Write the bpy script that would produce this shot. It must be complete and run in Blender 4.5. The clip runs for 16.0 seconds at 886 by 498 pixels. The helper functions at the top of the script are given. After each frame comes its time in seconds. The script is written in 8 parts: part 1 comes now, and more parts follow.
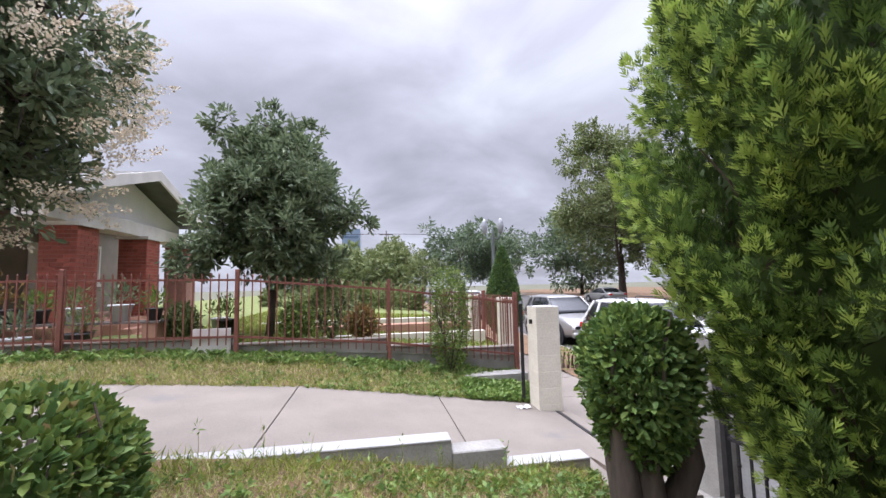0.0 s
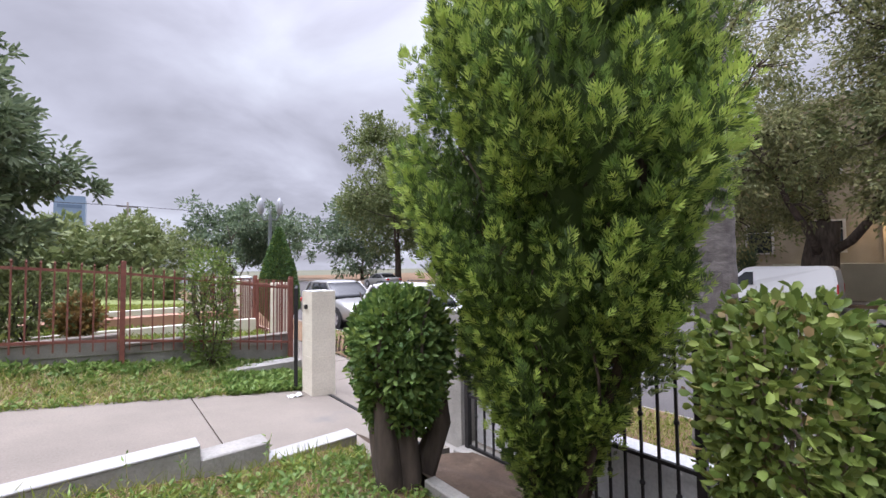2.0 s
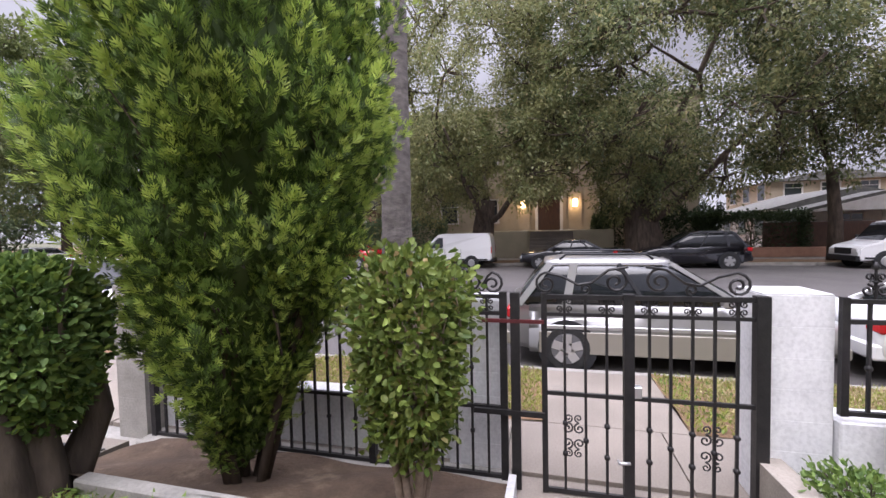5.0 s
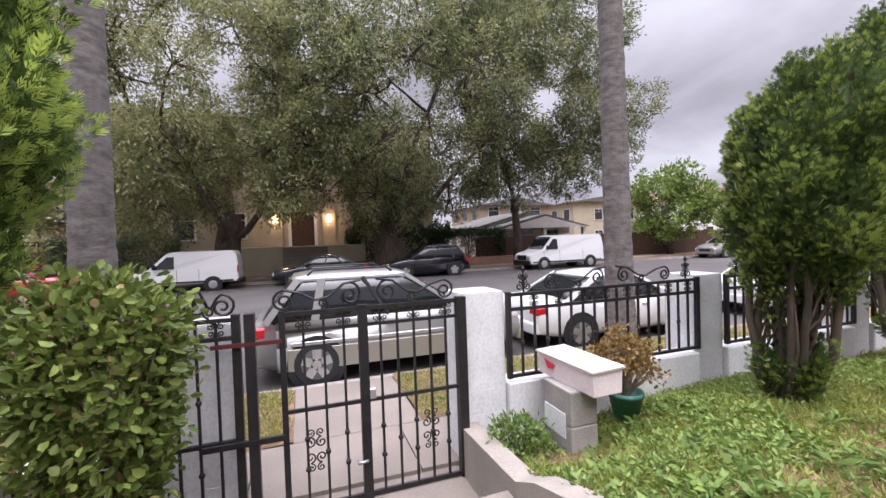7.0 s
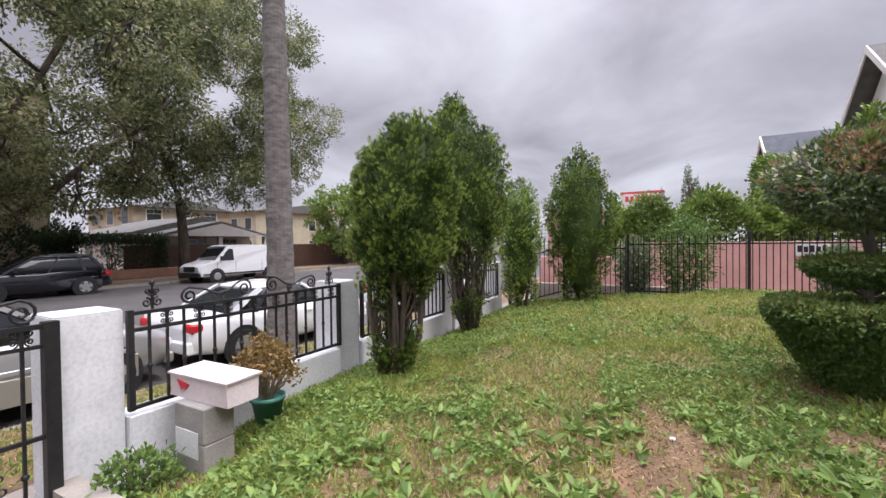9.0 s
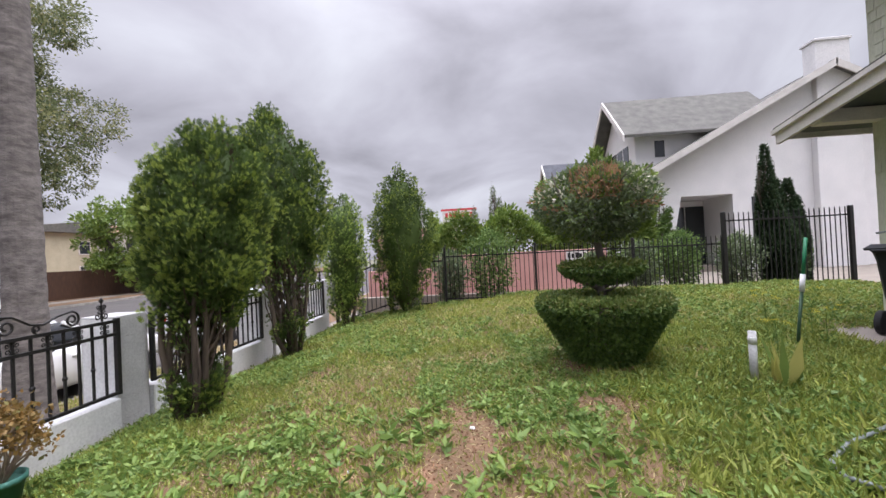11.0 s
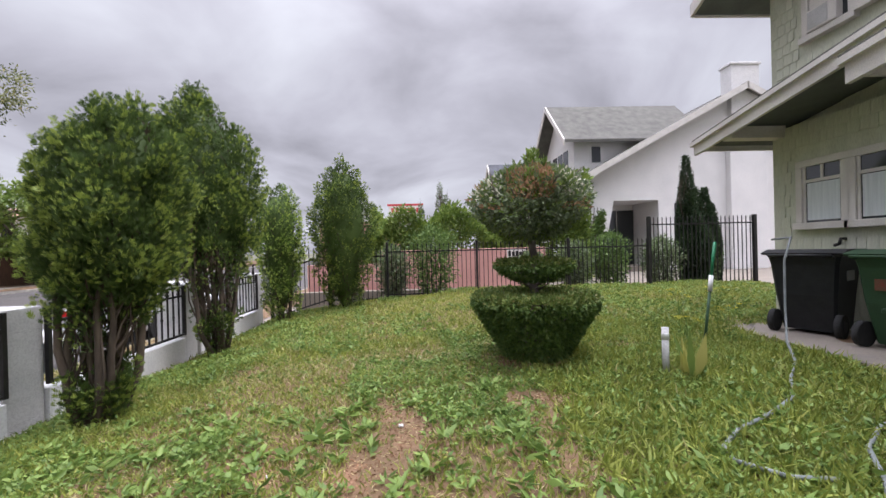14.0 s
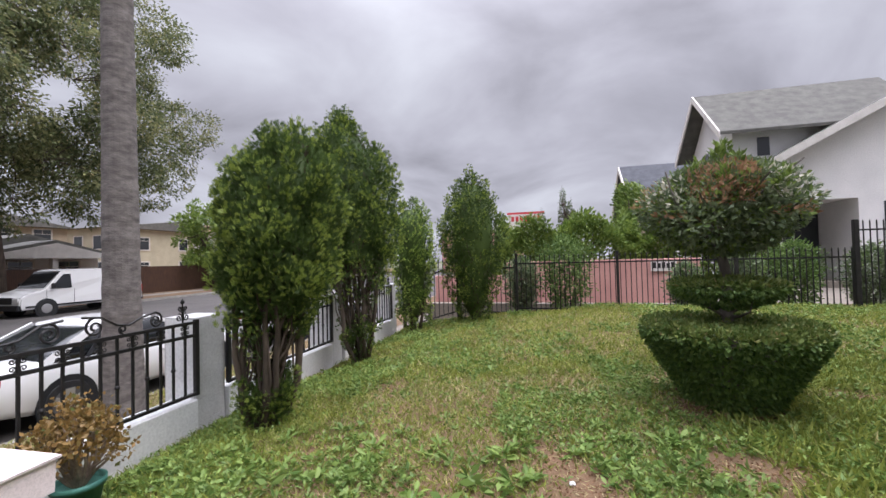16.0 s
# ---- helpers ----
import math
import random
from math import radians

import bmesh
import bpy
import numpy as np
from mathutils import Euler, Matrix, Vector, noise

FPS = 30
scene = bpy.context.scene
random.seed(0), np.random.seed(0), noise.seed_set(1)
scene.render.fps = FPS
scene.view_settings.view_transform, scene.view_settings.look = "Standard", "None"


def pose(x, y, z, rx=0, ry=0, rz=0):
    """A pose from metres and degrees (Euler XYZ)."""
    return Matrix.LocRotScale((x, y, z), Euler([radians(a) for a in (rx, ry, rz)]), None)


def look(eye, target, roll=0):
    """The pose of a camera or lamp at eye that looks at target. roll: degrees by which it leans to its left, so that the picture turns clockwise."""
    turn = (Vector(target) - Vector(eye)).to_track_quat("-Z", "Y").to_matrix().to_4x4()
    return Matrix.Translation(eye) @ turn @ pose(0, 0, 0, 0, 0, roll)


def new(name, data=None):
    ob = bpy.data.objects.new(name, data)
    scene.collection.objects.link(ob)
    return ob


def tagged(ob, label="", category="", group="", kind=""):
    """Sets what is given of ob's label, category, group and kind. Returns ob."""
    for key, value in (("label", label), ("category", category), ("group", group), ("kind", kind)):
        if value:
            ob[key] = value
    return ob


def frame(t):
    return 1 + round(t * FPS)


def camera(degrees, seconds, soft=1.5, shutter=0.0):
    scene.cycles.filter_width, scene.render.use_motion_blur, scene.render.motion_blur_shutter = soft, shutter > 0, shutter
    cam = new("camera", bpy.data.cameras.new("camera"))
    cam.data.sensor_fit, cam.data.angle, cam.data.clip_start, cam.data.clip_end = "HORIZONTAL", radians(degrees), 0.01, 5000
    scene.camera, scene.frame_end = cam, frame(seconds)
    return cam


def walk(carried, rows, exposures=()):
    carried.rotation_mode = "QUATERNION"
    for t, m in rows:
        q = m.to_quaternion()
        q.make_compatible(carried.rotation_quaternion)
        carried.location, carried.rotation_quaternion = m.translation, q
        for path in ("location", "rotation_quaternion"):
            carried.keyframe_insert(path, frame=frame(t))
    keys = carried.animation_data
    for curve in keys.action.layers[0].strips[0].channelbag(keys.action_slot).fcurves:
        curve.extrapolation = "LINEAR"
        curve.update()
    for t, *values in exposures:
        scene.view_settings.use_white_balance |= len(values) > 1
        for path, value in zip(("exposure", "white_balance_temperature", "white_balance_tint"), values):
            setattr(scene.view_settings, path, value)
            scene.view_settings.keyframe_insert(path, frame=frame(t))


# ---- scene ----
cam = camera(94.7, 16.0)
METRES, EYE, TILT, LEAN, TURN = 2.072, 1.5, 0.0, 0.0, -10.0
ROWS = [
    (0.0, 0.0, 0.0, 0.0, 0.11, 4.9, 1.23),
    (0.5, 0.0036, 0.0126, 0.001, -3.92, 4.8, 1.25),
    (1.0, -0.0018, 0.0278, -0.0049, -10.44, 4.27, 1.1),
    (1.5, 0.0136, 0.0374, -0.0095, -19.82, 3.51, 0.88),
    (2.0, 0.0392, 0.0298, -0.0155, -29.76, 2.39, 0.78),
    (2.5, 0.0402, 0.0109, -0.0213, -38.71, 1.13, 0.77),
    (3.0, 0.0417, -0.0163, -0.0293, -47.12, -0.46, 0.75),
    (5.5, 0.0775, -0.1974, -0.0433, -71.41, -2.03, 1.43),
    (6.0, 0.0695, -0.2246, -0.0439, -79.02, -1.41, 1.62),
    (6.5, 0.0658, -0.2567, -0.0459, -88.25, -1.12, 1.9),
    (7.0, 0.0388, -0.2532, -0.0393, -99.0, -1.29, 1.94),
    (7.5, -0.0069, -0.2533, -0.0499, -111.45, -1.69, 1.5),
    (8.0, -0.0582, -0.2835, -0.0481, -122.73, -1.61, 0.86),
    (8.5, -0.1114, -0.3262, -0.0378, -132.51, -1.15, 0.47),
    (9.0, -0.1402, -0.3599, -0.0383, -141.05, -0.81, 0.68),
    (9.5, -0.1586, -0.3676, -0.035, -147.82, -0.42, 1.48),
    (10.0, -0.1774, -0.3646, -0.0361, -154.64, -0.06, 2.33),
    (12.5, -0.2396, -0.3719, -0.0335, -171.92, 0.88, 2.03),
    (13.0, -0.2411, -0.377, -0.0351, -173.29, 0.43, 1.73),
    (13.5, -0.2488, -0.3833, -0.0348, -173.45, -0.05, 1.54),
    (14.0, -0.2503, -0.3959, -0.0373, -171.99, -0.19, 1.44),
    (14.5, -0.2301, -0.423, -0.0397, -168.94, -0.01, 1.47),
    (15.0, -0.1613, -0.4795, -0.0268, -165.19, 0.85, 1.51),
    (15.5, -0.0839, -0.5223, -0.0001, -160.26, 1.33, 1.53),
    (16.0, -0.0696, -0.5392, -0.0003, -155.54, 1.43, 1.41),
]
walk(cam, [(t, pose(0, 0, EYE, TILT, LEAN, TURN) @ pose(METRES * x, METRES * y, METRES * z, 90 + pitch, roll, yaw)) for t, x, y, z, yaw, pitch, roll in ROWS],
     exposures=[(0.0, 0.40, 6150, 14), (3.2, 0.38, 6250, 16), (6.0, 0.48, 6450, 19), (9.0, 0.28, 6500, 15), (14.5, 0.27, 6500, 13), (16.0, 0.16, 6450, 13)])

# ---- world, sun, exposure ----
scene.view_settings.exposure = 0.0
world = bpy.data.worlds.new("sky"); scene.world = world; world.use_nodes = True
wn, wl = world.node_tree.nodes, world.node_tree.links
wn.clear()
w_out = wn.new("ShaderNodeOutputWorld"); w_bg = wn.new("ShaderNodeBackground")
sky = wn.new("ShaderNodeTexSky"); sky.sky_type = "NISHITA"; sky.sun_disc = False
sky.sun_elevation, sky.sun_rotation = radians(60), radians(-70)
w_co = wn.new("ShaderNodeTexCoord"); w_sep = wn.new("ShaderNodeSeparateXYZ")
wl.new(w_co.outputs["Generated"], w_sep.inputs[0])


def w_math(op, a, b=None):
    n = wn.new("ShaderNodeMath"); n.operation = op
    for i, v in enumerate((a, b)):
        if v is None:
            continue
        if isinstance(v, (int, float)):
            n.inputs[i].default_value = v
        else:
            wl.new(v, n.inputs[i])
    return n.outputs[0]


# cloud deck: a flat layer seen in perspective
w_up = w_math("MAXIMUM", w_sep.outputs[2], 0.0)
w_den = w_math("ADD", w_up, 0.30)
w_cx, w_cy = w_math("DIVIDE", w_sep.outputs[0], w_den), w_math("DIVIDE", w_sep.outputs[1], w_den)
w_comb = wn.new("ShaderNodeCombineXYZ"); wl.new(w_cx, w_comb.inputs[0]); wl.new(w_cy, w_comb.inputs[1]); w_comb.inputs[2].default_value = 5.3
w_n1 = wn.new("ShaderNodeTexNoise"); w_n1.inputs["Scale"].default_value = 1.5; w_n1.inputs["Detail"].default_value = 7; w_n1.inputs["Roughness"].default_value = 0.5; w_n1.inputs["Distortion"].default_value = 0.35
wl.new(w_comb.outputs[0], w_n1.inputs["Vector"])
w_ramp = wn.new("ShaderNodeValToRGB")
w_ramp.color_ramp.elements[0].position, w_ramp.color_ramp.elements[0].color = 0.34, (0.42, 0.42, 0.48, 1)
w_ramp.color_ramp.elements[1].position, w_ramp.color_ramp.elements[1].color = 0.70, (0.82, 0.85, 0.94, 1)
w_e = w_ramp.color_ramp.elements.new(0.5); w_e.color = (0.60, 0.605, 0.69, 1)
wl.new(w_n1.outputs["Fac"], w_ramp.inputs[0])
# an overcast sky is brightest overhead
w_gain = w_math("ADD", 0.81, w_math("MULTIPLY", w_math("POWER", w_up, 6.0), 13.0))
w_mul = wn.new("ShaderNodeVectorMath"); w_mul.operation = "SCALE"
wl.new(w_ramp.outputs[0], w_mul.inputs[0]); wl.new(w_gain, w_mul.inputs["Scale"])
w_sk = wn.new("ShaderNodeVectorMath"); w_sk.operation = "SCALE"; w_sk.inputs["Scale"].default_value = 0.06
wl.new(sky.outputs[0], w_sk.inputs[0])
w_mix = wn.new("ShaderNodeMixRGB"); w_mix.inputs[0].default_value = 0.93
wl.new(w_sk.outputs[0], w_mix.inputs[1]); wl.new(w_mul.outputs[0], w_mix.inputs[2])
wl.new(w_mix.outputs[0], w_bg.inputs[0]); w_bg.inputs[1].default_value = 1.0
wl.new(w_bg.outputs[0], w_out.inputs[0])
sun = new("sun", bpy.data.lights.new("sun", "SUN"))
sun.data.energy, sun.data.angle, sun.data.color = 1.8, radians(45), (1.0, 0.98, 0.97)
sun.matrix_world = look((0, 0, 30), (20, -3, 0))


# ---- materials ----
def mat(name, c1, c2=None, scale=6.0, rough=0.85, bump=0.3, metal=0.0, fine=80.0, c3=None, spots=0.0, spec=0.35, coat=0.0, stretch=None):
    """Two scales of noise between c1 and c2, spots of c3, fine relief."""
    m = bpy.data.materials.new(name); m.use_nodes = True
    n, l = m.node_tree.nodes, m.node_tree.links
    b = n["Principled BSDF"]
    c2 = c2 or tuple(v * 0.8 for v in c1)
    co = n.new("ShaderNodeTexCoord"); src = co.outputs["Object"]
    if stretch:
        mp = n.new("ShaderNodeMapping"); mp.inputs["Scale"].default_value = stretch
        l.new(src, mp.inputs[0]); src = mp.outputs[0]
    a = n.new("ShaderNodeTexNoise"); a.inputs["Scale"].default_value = scale; a.inputs["Detail"].default_value = 5
    f = n.new("ShaderNodeTexNoise"); f.inputs["Scale"].default_value = fine; f.inputs["Detail"].default_value = 4
    l.new(src, a.inputs["Vector"]); l.new(src, f.inputs["Vector"])
    r = n.new("ShaderNodeValToRGB")
    r.color_ramp.elements[0].position, r.color_ramp.elements[0].color = 0.32, (*c1, 1)
    r.color_ramp.elements[1].position, r.color_ramp.elements[1].color = 0.68, (*c2, 1)
    l.new(a.outputs["Fac"], r.inputs[0])
    g = n.new("ShaderNodeMixRGB"); g.blend_type = "MULTIPLY"; g.inputs[0].default_value = 0.35
    gr = n.new("ShaderNodeValToRGB"); gr.color_ramp.elements[0].position, gr.color_ramp.elements[1].position = 0.3, 0.6
    gr.color_ramp.elements[0].color = (0.55, 0.55, 0.55, 1)
    l.new(f.outputs["Fac"], gr.inputs[0]); l.new(r.outputs[0], g.inputs[1]); l.new(gr.outputs[0], g.inputs[2])
    out = g.outputs[0]
    if c3:
        s = n.new("ShaderNodeTexNoise"); s.inputs["Scale"].default_value = scale * 0.45; s.inputs["Detail"].default_value = 8; s.inputs["Roughness"].default_value = 0.65
        l.new(src, s.inputs["Vector"])
        sr = n.new("ShaderNodeValToRGB"); sr.color_ramp.elements[0].position, sr.color_ramp.elements[1].position = 0.62 - spots, 0.72 - spots
        l.new(s.outputs["Fac"], sr.inputs[0])
        x = n.new("ShaderNodeMixRGB"); l.new(sr.outputs[0], x.inputs[0]); l.new(out, x.inputs[1]); x.inputs[2].default_value = (*c3, 1)
        out = x.outputs[0]
    l.new(out, b.inputs["Base Color"])
    b.inputs["Roughness"].default_value, b.inputs["Metallic"].default_value = rough, metal
    b.inputs["Specular IOR Level"].default_value = spec
    b.inputs["Coat Weight"].default_value = coat
    if bump:
        bp = n.new("ShaderNodeBump"); bp.inputs["Strength"].default_value = bump; bp.inputs["Distance"].default_value = 0.01
        l.new(f.outputs["Fac"], bp.inputs["Height"]); l.new(bp.outputs[0], b.inputs["Normal"])
    return m


def leaf_mat(name, c1, c2, c3=None, rough=0.5, through_light=0.3):
    """Leaves: colour varies from leaf to leaf, with some light coming through."""
    m = bpy.data.materials.new(name); m.use_nodes = True
    n, l = m.node_tree.nodes, m.node_tree.links
    b = n["Principled BSDF"]; o = n["Material Output"]
    g = n.new("ShaderNodeNewGeometry"); r = n.new("ShaderNodeValToRGB")
    r.color_ramp.elements[0].color, r.color_ramp.elements[1].color = (*c1, 1), (*c2, 1)
    if c3:
        e = r.color_ramp.elements.new(0.93); e.color = (*c2, 1); r.color_ramp.elements[2].color = (*c3, 1)
    l.new(g.outputs["Random Per Island"], r.inputs[0])
    co = n.new("ShaderNodeTexCoord"); a = n.new("ShaderNodeTexNoise"); a.inputs["Scale"].default_value = 2.2
    l.new(co.outputs["Object"], a.inputs["Vector"])
    v = n.new("ShaderNodeMixRGB"); v.blend_type = "MULTIPLY"; v.inputs[0].default_value = 0.5
    vr = n.new("ShaderNodeValToRGB"); vr.color_ramp.elements[0].position, vr.color_ramp.elements[1].position = 0.35, 0.65
    vr.color_ramp.elements[0].color = (0.6, 0.65, 0.7, 1)
    l.new(a.outputs["Fac"], vr.inputs[0]); l.new(r.outputs[0], v.inputs[1]); l.new(vr.outputs[0], v.inputs[2])
    l.new(v.outputs[0], b.inputs["Base Color"]); b.inputs["Roughness"].default_value = rough
    b.inputs["Specular IOR Level"].default_value = 0.3
    t = n.new("ShaderNodeBsdfTranslucent"); l.new(v.outputs[0], t.inputs[0])
    mx = n.new("ShaderNodeMixShader"); mx.inputs[0].default_value = through_light
    l.new(b.outputs[0], mx.inputs[1]); l.new(t.outputs[0], mx.inputs[2]); l.new(mx.outputs[0], o.inputs[0])
    return m


def plain(name, c, rough=0.5, metal=0.0, emit=None, power=0.0, coat=0.0, spec=0.5):
    m = bpy.data.materials.new(name); m.use_nodes = True
    b = m.node_tree.nodes["Principled BSDF"]
    b.inputs["Base Color"].default_value = (*c, 1)
    b.inputs["Roughness"].default_value, b.inputs["Metallic"].default_value = rough, metal
    b.inputs["Coat Weight"].default_value, b.inputs["Specular IOR Level"].default_value = coat, spec
    if emit:
        b.inputs["Emission Color"].default_value = (*emit, 1); b.inputs["Emission Strength"].default_value = power
    return m


M = {}
M["worn_white"] = mat("worn_white_paint", (0.44, 0.43, 0.42), (0.33, 0.325, 0.315), 2.5, 0.85, 0.3, fine=40, c3=(0.25, 0.245, 0.235), spots=0.03)
M["concrete"] = mat("concrete", (0.240, 0.208, 0.174), (0.196, 0.170, 0.143), 1.3, 0.9, 0.25, fine=60, c3=(0.165, 0.15, 0.138), spots=0.03)
M["old_concrete"] = mat("old_concrete", (0.36, 0.34, 0.31), (0.24, 0.23, 0.21), 3, 0.95, 0.5, fine=45, c3=(0.15, 0.145, 0.13), spots=0.03)
M["grey_wall"] = mat("grey_wall", (0.55, 0.545, 0.54), (0.45, 0.445, 0.44), 2.5, 0.9, 0.35, fine=50, c3=(0.25, 0.25, 0.24), spots=0.0)
M["white_paint"] = mat("white_paint", (0.76, 0.76, 0.76), (0.66, 0.66, 0.665), 3.5, 0.7, 0.25, fine=35, c3=(0.50, 0.50, 0.50), spots=-0.06)
M["cream_paint"] = mat("cream_paint", (0.72, 0.67, 0.56), (0.62, 0.57, 0.47), 3, 0.75, 0.25, fine=35, c3=(0.42, 0.38, 0.31), spots=-0.05)
M["asphalt"] = mat("asphalt", (0.105, 0.096, 0.092), (0.08, 0.074, 0.072), 0.6, 0.95, 0.5, fine=40)
M["soil"] = mat("soil", (0.115, 0.08, 0.055), (0.07, 0.048, 0.034), 4, 1.0, 0.9, fine=30, c3=(0.17, 0.125, 0.085), spots=0.05)
M["lawn_earth"] = mat("lawn_earth", (0.135, 0.09, 0.05), (0.19, 0.115, 0.066), 2.6, 1.0, 1.0, fine=40, c3=(0.24, 0.135, 0.08), spots=0.05)
M["mown_lawn"] = mat("mown_lawn", (0.13, 0.165, 0.05), (0.20, 0.22, 0.075), 2.5, 1.0, 1.0, fine=50, c3=(0.22, 0.19, 0.09), spots=0.0)
M["far_ground"] = mat("far_ground", (0.10, 0.11, 0.07), (0.15, 0.14, 0.10), 0.2, 1.0, 0.5, fine=8)
M["iron"] = mat("black_iron", (0.018, 0.017, 0.018), (0.03, 0.028, 0.028), 12, 0.5, 0.2, metal=0.2)
M["rust_iron"] = mat("red_brown_iron", (0.23, 0.085, 0.06), (0.16, 0.06, 0.045), 12, 0.65, 0.2)
M["red_bar"] = mat("dull_red_paint", (0.12, 0.022, 0.025), (0.07, 0.016, 0.018), 12, 0.5, 0.1)
M["bark_dark"] = mat("bark_dark", (0.13, 0.10, 0.078), (0.055, 0.042, 0.034), 9, 1.0, 1.0, fine=25, stretch=(1, 1, 0.25))
M["bark_grey"] = mat("bark_grey", (0.20, 0.175, 0.155), (0.10, 0.085, 0.075), 9, 1.0, 1.0, fine=25, stretch=(1, 1, 0.3))
M["palm_bark"] = mat("palm_bark", (0.21, 0.188, 0.176), (0.11, 0.098, 0.092), 7, 1.0, 1.0, fine=22, stretch=(1, 1, 2.2))
M["twig"] = mat("pale_twig", (0.34, 0.27, 0.21), (0.2, 0.15, 0.11), 12, 1.0, 0.6, fine=40)
# shaded and lit tones of the foliage; the bright ones double as new growth
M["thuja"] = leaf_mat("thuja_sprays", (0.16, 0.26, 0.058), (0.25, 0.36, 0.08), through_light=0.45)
M["thuja_lit_new"] = leaf_mat("thuja_lit_new_growth", (0.34, 0.47, 0.09), (0.48, 0.58, 0.13), through_light=0.4)
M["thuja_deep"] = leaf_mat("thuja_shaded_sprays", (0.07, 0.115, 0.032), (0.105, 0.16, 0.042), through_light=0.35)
M["thuja_lit_mid"] = leaf_mat("thuja_lit_mid_growth", (0.21, 0.29, 0.055), (0.32, 0.39, 0.08), through_light=0.35)
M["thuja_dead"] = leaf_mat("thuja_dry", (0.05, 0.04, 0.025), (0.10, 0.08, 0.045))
M["box_leaf"] = leaf_mat("glossy_green_leaf", (0.075, 0.14, 0.04), (0.19, 0.28, 0.07), rough=0.55)
M["box_top"] = leaf_mat("clipped_top_leaf", (0.09, 0.15, 0.035), (0.22, 0.26, 0.07), (0.36, 0.29, 0.13), rough=0.45)
M["bush_leaf"] = leaf_mat("shrub_leaf", (0.085, 0.135, 0.025), (0.25, 0.31, 0.07), (0.38, 0.24, 0.13), rough=0.5)
M["dark_leaf"] = leaf_mat("dark_broad_leaf", (0.12, 0.165, 0.09), (0.25, 0.30, 0.16), rough=0.4)
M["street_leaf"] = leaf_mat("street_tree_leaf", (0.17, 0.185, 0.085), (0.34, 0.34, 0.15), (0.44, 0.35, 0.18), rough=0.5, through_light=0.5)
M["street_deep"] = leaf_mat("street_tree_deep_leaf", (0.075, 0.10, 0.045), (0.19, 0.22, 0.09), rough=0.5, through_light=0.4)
M["pale_leaf"] = leaf_mat("pale_tree_leaf", (0.13, 0.17, 0.06), (0.27, 0.30, 0.12), rough=0.5)
M["far_leaf"] = leaf_mat("far_leaf", (0.10, 0.15, 0.09), (0.20, 0.25, 0.13), rough=0.6)
M["hedge_leaf"] = leaf_mat("hedge_leaf", (0.11, 0.18, 0.04), (0.25, 0.33, 0.07), rough=0.5)
M["jade_leaf"] = leaf_mat("jade_leaf", (0.19, 0.13, 0.04), (0.36, 0.21, 0.07), (0.14, 0.17, 0.05), rough=0.45)
M["flower"] = leaf_mat("cream_blossom", (0.62, 0.58, 0.45), (0.78, 0.74, 0.62), rough=0.7)
M["panicle"] = leaf_mat("cream_pink_panicle", (0.74, 0.60, 0.44), (0.90, 0.80, 0.62), rough=0.8)
M["dry_flower"] = leaf_mat("faded_blossom", (0.36, 0.19, 0.11), (0.48, 0.32, 0.19), rough=0.8)
M["grass"] = leaf_mat("grass_blade", (0.15, 0.20, 0.033), (0.37, 0.40, 0.088), (0.45, 0.40, 0.17), rough=0.5)
M["dry_grass"] = leaf_mat("dry_grass_blade", (0.42, 0.36, 0.17), (0.60, 0.51, 0.29), rough=0.8)
M["weed"] = leaf_mat("broad_weed", (0.10, 0.18, 0.04), (0.26, 0.36, 0.09), rough=0.45)
M["lawn_weed"] = leaf_mat("lawn_weed_leaf", (0.11, 0.19, 0.033), (0.28, 0.38, 0.095), rough=0.5)
M["ivy_leaf"] = leaf_mat("dark_ivy_leaf", (0.03, 0.05, 0.022), (0.07, 0.10, 0.04), rough=0.5)
M["glass"] = plain("window_glass", (0.035, 0.04, 0.045), 0.06, 0.0, spec=0.6)
M["car_glass"] = plain("tinted_car_glass", (0.012, 0.014, 0.016), 0.05, 0.0, spec=0.6)
M["rubber"] = mat("tyre_rubber", (0.02, 0.02, 0.021), (0.03, 0.03, 0.03), 14, 0.85, 0.3)
M["alloy"] = plain("alloy_rim", (0.55, 0.55, 0.56), 0.35, 0.85)
M["black_plastic"] = mat("black_plastic", (0.014, 0.015, 0.018), (0.022, 0.023, 0.026), 9, 0.55, 0.15)
M["green_plastic"] = mat("green_plastic", (0.03, 0.075, 0.035), (0.025, 0.06, 0.03), 7, 0.55, 0.12)
M["dark_wood"] = mat("dark_wood", (0.10, 0.05, 0.03), (0.05, 0.028, 0.02), 4, 0.6, 0.3, stretch=(8, 8, 0.6))
M["tail_red"] = plain("red_lens", (0.45, 0.012, 0.015), 0.15)
M["lamp_clear"] = plain("clear_lens", (0.7, 0.7, 0.7), 0.12)
M["warm_glow"] = plain("lit_wall_lamp", (1.0, 0.8, 0.5), 0.5, emit=(1.0, 0.66, 0.32), power=9.0)


def part(name, bm, material, parent=None, label=""):
    """One mesh object out of a bmesh, under a thing or part."""
    me = bpy.data.meshes.new(name)
    bm.normal_update(); bm.to_mesh(me); bm.free()
    return link(name, me, material, parent, label)


def link(name, me, material, parent=None, label=""):
    for m in (material if isinstance(material, (list, tuple)) else [material]):
        if m is not None and not (len(me.materials) and not isinstance(material, (list, tuple))):
            me.materials.append(m)
    ob = new(name, me)
    if parent is not None:
        ob.parent = parent
    if label:
        ob["label"] = label
    return ob


